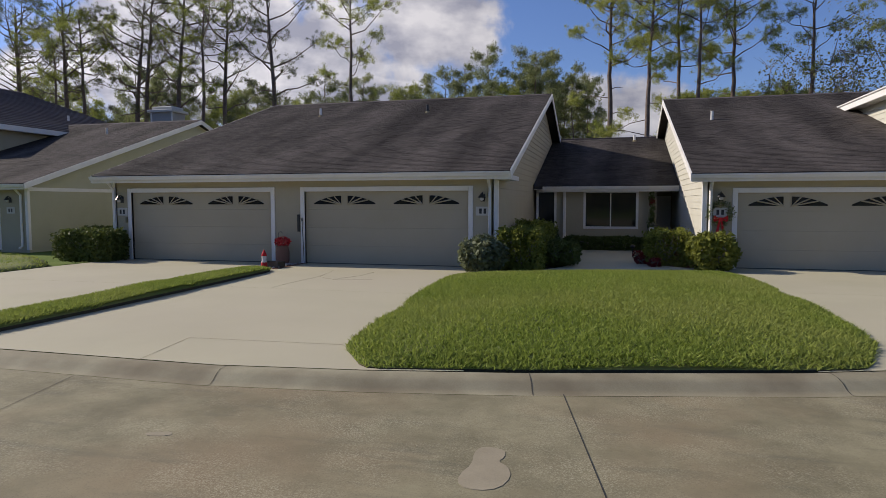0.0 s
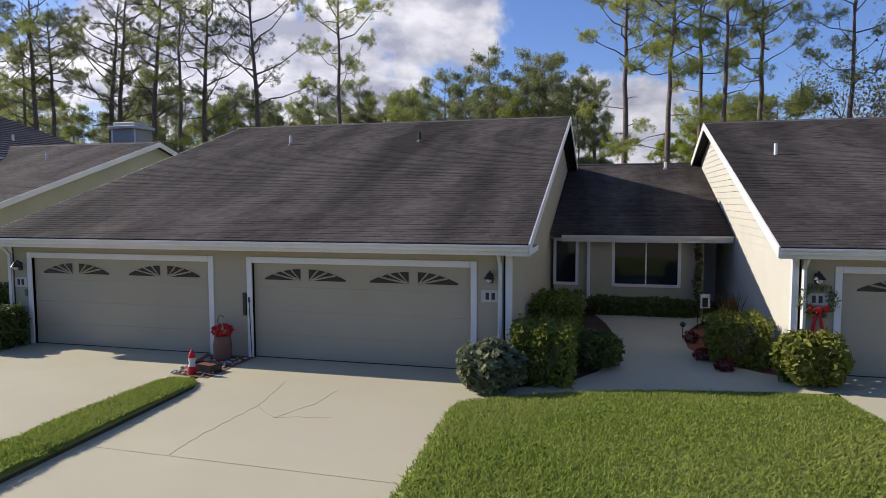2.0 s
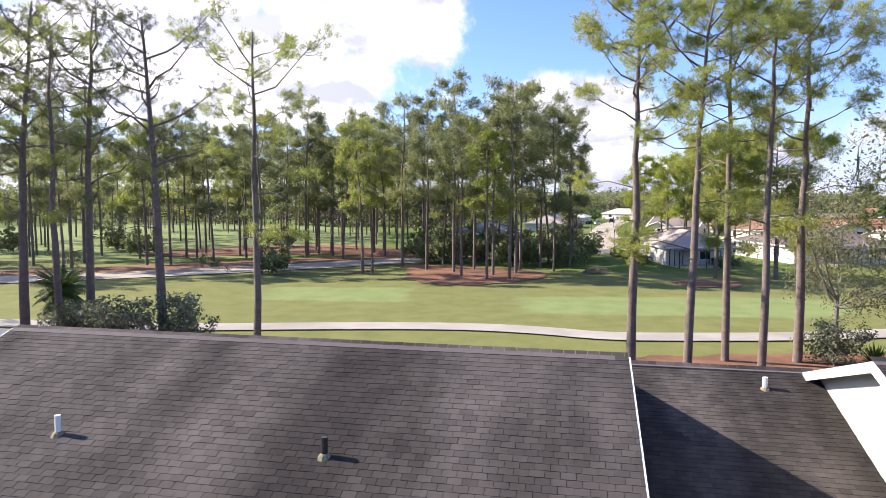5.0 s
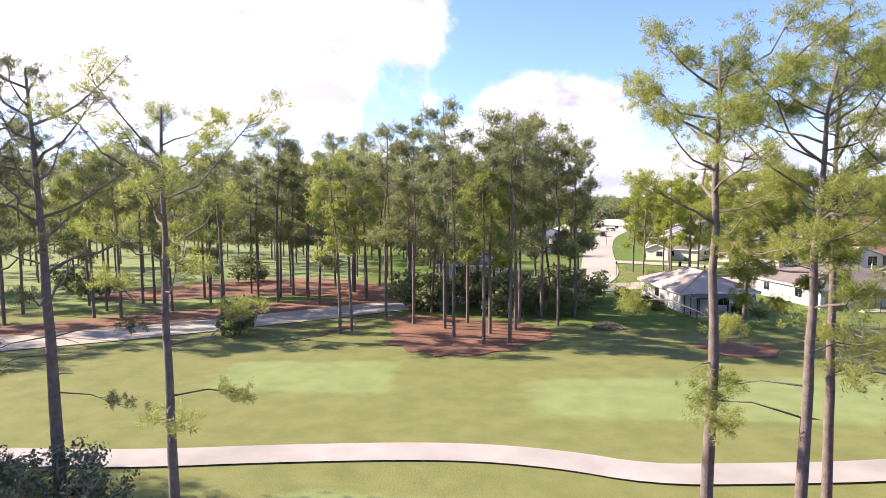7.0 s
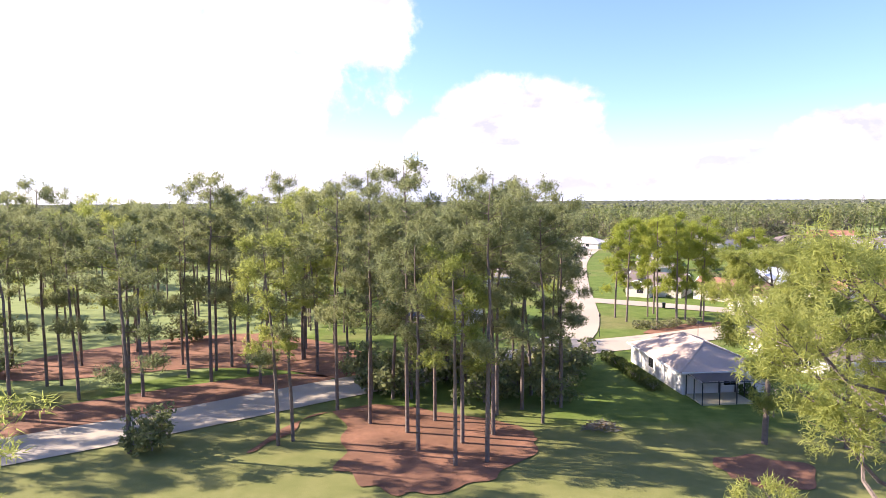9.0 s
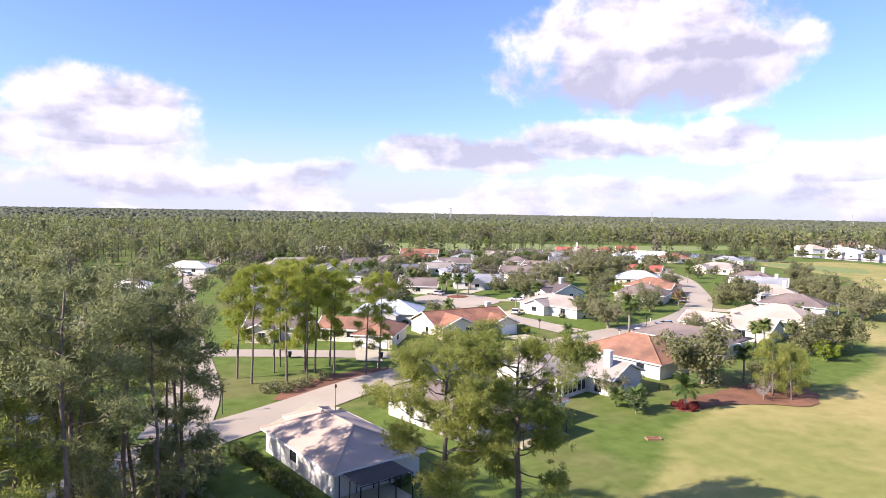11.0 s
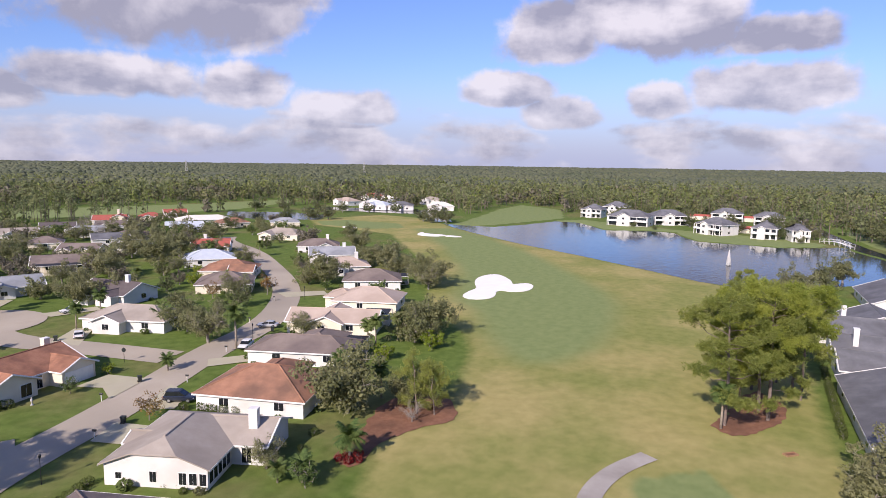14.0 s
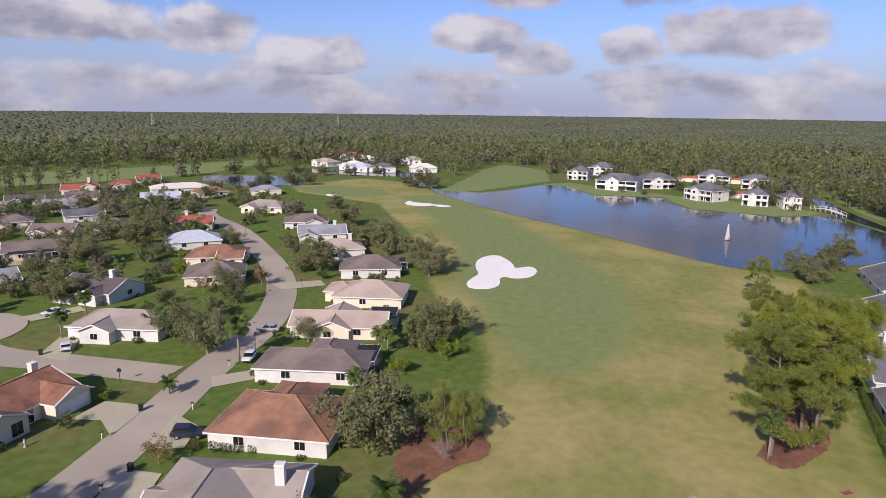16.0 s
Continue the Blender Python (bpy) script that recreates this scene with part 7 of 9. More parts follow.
far_pines = [pine("pine_tree", 130 + k, 20 + k % 3, 0.50 + 0.06 * (k % 2), 3.5 + 0.4 * (k % 2), 13, "tall pine in woods beyond the street", DARKPINE if k % 2 else PINE, 0.02, 0.18, 3, (0.52, 5, 11, 0.48, 0.12), 3, 0.1, 2, 0.4, 0.4, True) for k in range(4)]
rest = [p for p in rest if p[0] < -24 or p[1] < 172]
for k in range(4):
    place(far_pines[k], rest[k::4], RNG, 0.85, 1.12)
# the grove beside the fairway
GROVE = (0.44, 7, 24, 0.40, 0.105)
golf_pines = [pine("pine_tree", 140 + k, 17.5 + k % 2, (0.36, 0.48, 0.42)[k], (5.3, 4.4, 4.9)[k], 22, "sunlit pine with light green needles beside the fairway", (PINE, GOLDPINE, PINE)[k], 0.03, 0.24, 6, GROVE, 5, 0.05, 5, 0.45, 0.35, True) for k in range(3)]
place(golf_pines[0], [(106.8, 84.0, 1.12), (115.1, 79.3, 1.0), (127.1, 73.9, 0.95), (134, 79, 0.85)], RNG)
place(golf_pines[1], [(111.6, 78.2, 1.05), (123.3, 73.0, 1.0), (118, 82, 0.95), (131, 76, 0.9)], RNG)
place(golf_pines[2], [(113.2, 78.0, 1.0), (120.5, 77.5, 1.0), (125, 80, 0.95), (146, 82, 0.75), (190, 80, 0.62)], RNG)
# the stand on the corner of the streets
stand_pines = [pine("pine_tree", 150 + k, 18 + k, 0.48 + 0.08 * (k % 2), 2.6 + 0.4 * (k % 2), 13, "slender pine with yellow-green needles on a street corner", GOLDPINE, 0.03, 0.17, 5, (0.40, 6, 18, 0.38, 0.10), 4, 0.1, 6, 0.42, 0.3, True) for k in range(3)]
place(stand_pines[0], [(22.2, 166.2, 1.0), (28.4, 159.9, 1.0), (34.2, 165.0, 1.0), (41.3, 160.5, 0.9)], RNG)
place(stand_pines[1], [(23.6, 162.0, 0.98), (29.9, 171.0, 0.95), (37.7, 168.5, 0.92), (44.5, 163.0, 0.85)], RNG)
place(stand_pines[2], [(28.2, 167.6, 0.9), (33.2, 167.4, 0.92), (31.9, 161.3, 0.95), (36.8, 163.1, 0.92)], RNG)
# two broad pines behind the first house of the street
broad_pines = [pine("pine_tree", 155 + k, 17.0, 0.38, 4.6 + 0.5 * k, 26, "broad pine with forked limbs and a round light green crown", PINE, 0.02, 0.26, 7, (0.42, 9, 28, 0.32, 0.09), 6, 0.1, 6, 0.6, 0.42, True) for k in range(2)]
place(broad_pines[0], [(26.6, 104.6, 1.0)], RNG)
place(broad_pines[1], [(33.2, 104.2, 1.0)], RNG)
# young pines by the mulch beds along the gardens
young_pines = [pine("pine_tree", 158, 8.5, 0.22, 2.4, 13, "young light green pine beside a garden", PINE, 0.02, 0.12, 5, (0.34, 6, 18, 0.30, 0.08), 4, 0.0, 2, 0.35, 0.35)]
place(young_pines[0], [(92.7, 122.7, 0.95), (92.0, 125.2, 1.05), (95.5, 124.0, 0.9)], RNG)

# oaks and garden trees
oaks = [broadleaf("oak_tree", 160, 9.5, 11.5, "dark grey-green live oak with a wide crown", OAKLEAF, 6500, 0.20, 0.27), broadleaf("oak_tree", 161, 8.0, 9.0, "round grey-green oak in a garden", OAKLEAF, 4200, 0.20, 0.28),
        broadleaf("oak_tree", 162, 7.0, 8.0, "thin-leaved oak with bare twigs", OAKLEAF, 5200, 0.22, 0.20, bare=0.3)]
place(oaks[0], [(88, 134.5, 1.0), (132, 141, 0.85), (171.5, 194, 0.95), (184, 166, 1.0), (207, 192, 0.9), (191, 271, 1.0), (174, 263, 1.05), (150, 258, 0.95), (112, 189, 0.75), (240, 222, 0.9), (120, 232, 0.8), (182, 285, 1.0), (160, 275, 0.8)], RNG)
place(oaks[1], [(126, 142, 0.9), (212, 201, 0.9), (276, 250, 0.9), (240, 300, 0.9), (197, 260, 0.9), (169, 198, 0.7), (130, 230, 0.9), (200, 184, 0.9), (215, 320, 1.0), (225, 345, 1.0), (95, 128, 0.6), (236, 345, 1.0), (150, 310, 1.0), (105, 280, 0.9), (112, 320, 1.0), (133, 345, 1.0),
                (223, 66, 0.9), (235, 58, 0.9), (250, 50, 1.0), (213, 64, 0.8), (96, 66, 0.7), (90, 69, 0.6)], RNG)
place(oaks[2], [(107.5, 179, 1.05), (178, 163, 1.0), (120.4, 165.4, 0.7), (69.0, 134.0, 0.55), (145, 205, 0.9), (166, 246, 0.9), (190, 240, 0.9), (220, 300, 1.0), (250, 330, 1.0), (136, 260, 0.9), (72, 225, 0.9), (60, 250, 1.0), (50, 290, 1.0), (85, 272, 1.0), (170, 330, 1.1), (70, 310, 1.1), (205, 345, 1.0)], RNG)
tall_oak = broadleaf("oak_tree", 167, 17.0, 9.5, "tall thin-leaved oak with an open crown behind a roof", OAKLEAF, 13000, 0.30, 0.105, bare=0.3, trunk_r=0.2)
place(tall_oak, [(31.0, 60.5, 1.0), (37.0, 64.0, 1.05), (26.0, 66.0, 0.72)], RNG)
lime = broadleaf("garden_tree", 163, 4.2, 4.4, "round yellow-green garden tree", LIME, 2600, 0.15, 0.16, trunk_r=0.12)
place(lime, [(48.3, 144.6, 0.8), (178, 204, 0.9), (166, 238, 0.8), (152, 226, 0.9), (85.3, 180.2, 0.45), (160, 222, 0.9), (123, 137, 0.9), (113, 142, 0.8)], RNG)
rust = broadleaf("garden_tree", 164, 4.6, 3.4, "small tree with rusty autumn leaves", RUST, 900, 0.3, 0.16, bare=0.2, trunk_r=0.10)
place(rust, [(73.8, 158.1, 0.9), (151, 199, 1.2), (140, 208, 1.0)], RNG)
small = broadleaf("garden_tree", 165, 3.6, 3.2, "small green garden tree on a lawn", PALMLEAF, 1000, 0.3, 0.14, trunk_r=0.09)
place(small, [(76.2, 177.4, 0.7), (67, 127, 0.9), (30, 112, 0.8), (48, 158, 0.8)], RNG)
bare = broadleaf("bare_tree", 166, 8, 8, "leafless grey tree with fine twigs", OAKLEAF, 300, 0.25, 0.2, bare=0.95, trunk_r=0.22)
place(bare, [(232, 372, 1.1), (215, 340, 1.0), (89, 124.5, 0.4), (100, 350, 1.2)], RNG)
# palms
cabbage = palm("palm_tree", 170, 6.5, 2.3, 52, "cabbage palm with a round head of fronds", None, 0.19, 0.8)
place(cabbage, [(105.3, 84.4, 0.85), (100.5, 240.0, 0.9), (92.7, 268.0, 0.9), (95.5, 264.0, 0.85), (84, 286, 0.9), (103, 211, 0.75), (113.8, 217, 0.85), (119.7, 147.6, 0.8), (106, 243, 0.85), (95.5, 133, 0.75), (106.7, 171.2, 1.12), (119, 149, 0.75), (126, 146, 0.7), (190, 255, 0.9), (206, 246, 0.8), (98, 246, 0.8), (105, 256, 0.8), (113, 254, 0.75), (140, 235, 0.8)], RNG)
low_palm = palm("palm_tree", 171, 2.6, 1.9, 30, "young palm with bright fronds", None, 0.15, 0.6)
place(low_palm, [(68.0, 128.1, 0.9), (75.2, 126.3, 1.2), (91, 172.5, 0.8), (83, 212, 1.0), (66.7, 130.6, 0.7), (129, 166, 1.0), (-25.5, 62, 1.1), (104, 146, 0.9)], RNG)
date_palm = palm("date_palm", 172, 2.2, 3.4, 60, "thick date palm with a great head of fronds", None, 0.42, 0.65)
place(date_palm, [(111.9, 195.5, 1.0)], RNG)


def near_road(x, y, d):
    for line in (MAIN_ROAD, NORTH_ROAD, ISLAND_ROAD, SIDE_ROAD):
        for k in range(len(line) - 1):
            (x0, y0), (x1, y1) = line[k], line[k + 1]
            ex, ey = x1 - x0, y1 - y0
            s = max(0, min(1, ((x - x0) * ex + (y - y0) * ey) / (ex * ex + ey * ey)))
            if math.hypot(x - x0 - s * ex, y - y0 - s * ey) < d:
                return True
    return math.hypot(x - 97, y - 234) < 13 + d - 4


def near_house(x, y, d):
    for (cx, cy), ang, blocks in HOUSES:
        c, s = math.cos(radians(ang)), math.sin(radians(ang))
        u, v = (x - cx) * c + (y - cy) * s, -(x - cx) * s + (y - cy) * c
        for x0, x1, y0, y1 in blocks:
            if x0 - d < u < x1 + d and y0 - d < v < y1 + d:
                return True
    return False


VILLAGE = [(20, 190), (60, 180), (100, 185), (130, 150), (170, 172), (230, 215), (300, 290), (330, 330), (290, 400), (200, 420), (120, 400), (40, 390), (0, 330), (-10, 200)]


def village_green():
    """Garden trees and bushes between the houses."""
    twiggy = leaf_material("winter_twigs", (0.105, 0.092, 0.065), (0.185, 0.165, 0.12), (0.15, 0.14, 0.09), 0.2)
    kinds = [broadleaf("garden_tree", 190 + k, 6.5 + k % 3, 6.5 + 0.8 * (k % 2), "leafy grey-green tree between houses", (OAKLEAF, WOODS, twiggy, PALMLEAF, OAKLEAF)[k], 1250, 0.2, 0.37, bare=0.15 * (k % 2), plain=True) for k in range(5)]
    rng = np.random.default_rng(12)
    spots = []
    while len(spots) < 185:
        x, y = rng.uniform(-10, 330), rng.uniform(150, 420)
        if math.hypot(x - 110, y - 191) < 13 or math.hypot(x - 95, y - 217) < 9:
            continue
        if inside(VILLAGE, x, y) and not near_road(x, y, 8.0) and not near_house(x, y, 3.0) and not any(inside(w, x, y) for w in WATERS) and all(math.hypot(x - a, y - b) > 5 for a, b in spots):
            spots.append((x, y))
    for k in range(5):
        place(kinds[k], [(x, y, rng.uniform(0.5, 1.05) if y > 230 else rng.uniform(0.4, 0.75)) for x, y in spots[k::5]], rng)
    bushes = [shrub("bush", 200 + k, 1.6, 1.4, 1.1, "low rounded garden bush by a house wall", (HEDGE, OAKLEAF, PALMLEAF)[k], 160, 0.20) for k in range(3)]
    at = []
    for (cx, cy), ang, blocks in HOUSES:
        c, s = math.cos(radians(ang)), math.sin(radians(ang))
        x0, x1, y0, y1 = blocks[0]
        for u, v in [(x0 + (x1 - x0) * q, y0 - 0.5) for q in (0.1, 0.26, 0.5, 0.78, 0.92)] + [(x0 - 0.5, y0 + (y1 - y0) * q) for q in (0.3, 0.6)] + [(x1 + 0.5, y0 + (y1 - y0) * q) for q in (0.25, 0.7)]:
            if rng.uniform() < 0.55:
                x, y = cx + u * c - v * s, cy + u * s + v * c
                if y > 100 and x < 330 and not near_road(x, y, 4.3):
                    at.append((x, y, rng.uniform(0.6, 1.2)))
    for k in range(3):
        place(bushes[k], at[k::3], rng)


village_green()
# dark undergrowth in the grove and along the walls of the woods
thicket = broadleaf("thicket", 210, 4.2, 4.6, "dark evergreen undergrowth beneath tall pines", DARKPINE, 1500, 0.1, 0.24, trunk_r=0.1)
place(thicket, [(1.5, 114, 1.1), (5, 118, 1.3), (8.5, 121, 1.2), (-7.5, 115.5, 1.2), (-10.5, 117.5, 1.1), (10, 125, 1.1), (-2, 121, 1.2), (-26.3, 97.5, 0.9), (-14, 123, 1.0), (-5, 124, 1.2), (12.5, 128, 1.0), (9, 114, 0.8), (-60, 118, 1.0), (-70, 125, 1.0), (-85, 118, 1.0), (-46, 140, 1.1)], RNG)
pond_tree = broadleaf("shore_tree", 211, 8, 7, "olive-green tree on the pond shore", WOODS, 1200, 0.2, 0.36, plain=True)
place(pond_tree, [(378, 246, 1.0), (370, 240, 1.1), (384, 252, 1.2), (372, 256, 1.1), (366, 248, 0.9), (402, 100, 0.6), (394, 122, 0.4), (404, 135, 0.45), (380, 70, 0.9), (378, 60, 1.0), (392, 52, 0.9), (384, 44, 0.7), (362, 52, 0.5), (430, 150, 1.0), (440, 135, 1.0), (450, 150, 1.1), (425, 105, 1.0), (415, 95, 1.0), (400, 80, 1.1), (405, 62, 1.1), (418, 55, 1.2), (435, 60, 1.2), (432, 85, 1.1), (450, 110, 1.2), (462, 130, 1.2), (475, 150, 1.2),
                  (330, 12, 1.2), (345, 12, 1.3), (360, 14, 1.4), (375, 15, 1.4), (392, 18, 1.4), (318, 8, 1.1), (410, 18, 1.4), (340, 4, 1.5), (370, 4, 1.6), (420, 300, 1.0), (412, 318, 1.0), (405, 335, 1.0), (398, 350, 1.0), (345, 320, 1.1), (335, 330, 1.0), (352, 312, 1.1), (395, 378, 1.1), (385, 395, 1.1)], RNG)


# shrubs by the first houses
def one(ob, x, y, z=0.1, turn=0):
    ob.matrix_basis = pose(x, y, z, 0, 0, turn)


one(shrub("hedge", 180, 2.1, 1.1, 0.95, "clipped dark green hedge beside a driveway", HEDGE, 6500, 0.06, True), -2.0, 22.65)
one(shrub("hedge", 181, 2.6, 1.0, 0.85, "clipped hedge along a house wall", HEDGE, 4500, 0.065, True), -5.4, 27.3)
one(shrub("hedge", 182, 1.8, 1.0, 0.85, "clipped hedge along a house wall", HEDGE, 1800, 0.05, True), -4.0, 28.8)
one(shrub("shrub", 183, 1.15, 1.0, 0.95, "silvery loose shrub at the garage corner", SHRUB, 1900, 0.075), 10.5, 22.0)
one(shrub("shrub", 184, 1.1, 1.5, 1.12, "yellow-green clipped shrub by the walk", GOLDHEDGE, 4600, 0.05, True), 11.35, 23.1)
one(shrub("shrub", 185, 1.15, 1.3, 0.75, "dark rounded shrub in shade by the walk", HEDGE, 2600, 0.05), 12.25, 24.3)
one(shrub("shrub", 186, 1.2, 1.6, 1.0, "square clipped shrub by the walk", GOLDHEDGE, 3900, 0.05, True), 15.2, 25.5)
one(shrub("shrub", 187, 1.35, 1.15, 1.0, "bright spiky shrub at the house corner", GOLDHEDGE, 2400, 0.075), 16.2, 23.9)
one(shrub("hedge", 188, 3.1, 0.8, 0.50, "low dark hedge under a window", HEDGE, 6000, 0.06, True), 13.4, 30.9)
one(shrub("shrub", 191, 0.9, 2.0, 0.85, "dark clipped shrub beside a house wall", HEDGE, 3000, 0.055, True), 11.3, 29.0)
one(shrub("shrub", 189, 1.1, 2.0, 1.2, "yellow-green clipped shrub along a house wall", GOLDHEDGE, 4600, 0.05, True), 11.3, 26.3)
# ---- woods far and near ----
HOLES = [[(-8, 140), (60, 100), (60, 60), (230, 10), (345, 15), (385, 43), (455, 50), (478, 90), (490, 130), (500, 165), (470, 190), (440, 195), (430, 250), (475, 275), (480, 400), (400, 405), (300, 410), (260, 420), (170, 405), (130, 395), (100, 360), (0, 385), (-10, 200)],
         [(-170, -60), (240, -60), (240, 20), (70, 110), (-10, 150), (-60, 230), (-170, 230)], [(150, 435), (268, 455), (318, 425), (390, 405), (480, 420), (540, 458), (420, 490), (311, 540), (170, 575)], [(360, 230), (430, 190), (520, 200), (570, 250), (500, 258), (430, 250)]]


def scatter(n, x0, x1, y0, y1, rng, keep):
    x, y = rng.uniform(x0, x1, n), rng.uniform(y0, y1, n)
    ok = keep(x, y)
    return x[ok], y[ok]


WOOD_KINDS = [WOODS, leaf_material("olive_leaves", (0.09, 0.10, 0.035), (0.185, 0.195, 0.078), (0.235, 0.22, 0.10), 0.35), leaf_material("grey_brown_twigs", (0.105, 0.092, 0.065), (0.185, 0.165, 0.12), (0.15, 0.14, 0.09), 0.2),
              leaf_material("yellow_green_leaves", (0.115, 0.15, 0.036), (0.23, 0.28, 0.078), (0.27, 0.27, 0.10), 0.4), DARKPINE]


def wood_mesh(name, x, y, h, w, clumps, leaves, size, rng, label):
    """Many trees in one mesh: each a few rounded clumps of leaf faces on a thin trunk; pines are tall with a high crown."""
    n = len(x)
    # kinds stand in loose stands of their own
    stand = np.sin(x / 37 + 1) * np.sin(y / 29 + 2) + 0.7 * np.sin(x / 15 + y / 40) * np.cos(y / 17) + rng.normal(0, 0.45, n)
    share = np.argsort(np.argsort(stand)) / max(1, n)
    kind = np.searchsorted([0.34, 0.46, 0.68, 0.86], share)
    kind = np.array([4, 3, 0, 1, 2])[kind]
    tall = (kind == 4) | (kind == 3)
    h = np.where(tall, h * 1.12, h * 0.82)
    w = np.where(tall, w * 0.90, w * 1.12)
    base = np.where(tall, 0.42, 0.14)
    # clumps fill an egg from the crown's foot to its top
    k = np.arange(clumps)[None] + rng.uniform(0, 1, (n, clumps))
    q = k / clumps
    a = rng.uniform(0, 6.283, (n, clumps))
    r = w[:, None] * 0.5 * np.sqrt(np.clip(1 - (1.7 * q - 0.75) ** 2, 0.05, 1)) * rng.uniform(0.25, 0.8, (n, clumps))
    c = np.stack([x[:, None] + r * np.cos(a), y[:, None] + r * np.sin(a), h[:, None] * (base[:, None] + (0.94 - base[:, None]) * q)], 2).reshape(-1, 3)
    cw = np.repeat(w, clumps)[:, None] * rng.uniform(0.20, 0.30, (n * clumps, 1))
    v, f = leaf_quads(rng, c, np.concatenate([cw, cw, cw * 0.8], 1), leaves, 1.0, 1.15, 1.3)
    m = len(f)
    mid = v.reshape(m, 4, 3).mean(1, keepdims=True)
    v = (mid + (v.reshape(m, 4, 3) - mid) * size * np.repeat(w / 6.0, clumps * leaves)[:, None, None]).reshape(-1, 3)
    me = bpy.data.meshes.new(name)
    me.from_pydata(v.tolist(), [], f.tolist())
    for mat in WOOD_KINDS:
        me.materials.append(mat)
    me.polygons.foreach_set("material_index", np.repeat(kind, clumps * leaves).astype(np.int32))
    ob = tagged(new(name, me), label, "woods", kind="stuff")
    r = 0.15
    t = np.array([(-r, -r, 0), (r, -r, 0), (0, r, 0)])
    low, high = np.stack([x, y, 0 * x], 1), np.stack([x, y, h * 0.8], 1)
    v = np.concatenate([low[:, None] + t, high[:, None] + t * 0.6], 1).reshape(-1, 3)
    k = np.arange(n)[:, None] * 6
    f = np.concatenate([np.concatenate([k + a, k + (a + 1) % 3, k + 3 + (a + 1) % 3, k + 3 + a], 1) for a in range(3)])
    me = bpy.data.meshes.new("trunks")
    me.from_pydata(v.tolist(), [], f.tolist())
    me.materials.append(BARK)
    o = part("trunks", me, None, ob)
    o["kind"] = "stuff"


def outside(x, y):
    ok = np.ones(x.shape, bool)
    for h in HOLES:
        ok &= ~inside(h, x, y)
    for p in WATERS:
        ok &= ~inside(p, x, y)
    for (cx, cy), ang, blocks in HOUSES:
        c, s = math.cos(radians(ang)), math.sin(radians(ang))
        u, v = (x - cx) * c + (y - cy) * s, -(x - cx) * s + (y - cy) * c
        for x0, x1, y0, y1 in blocks:
            ok &= ~((u > x0 - 4) & (u < x1 + 4) & (v > y0 - 4) & (v < y1 + 4))
    return ok


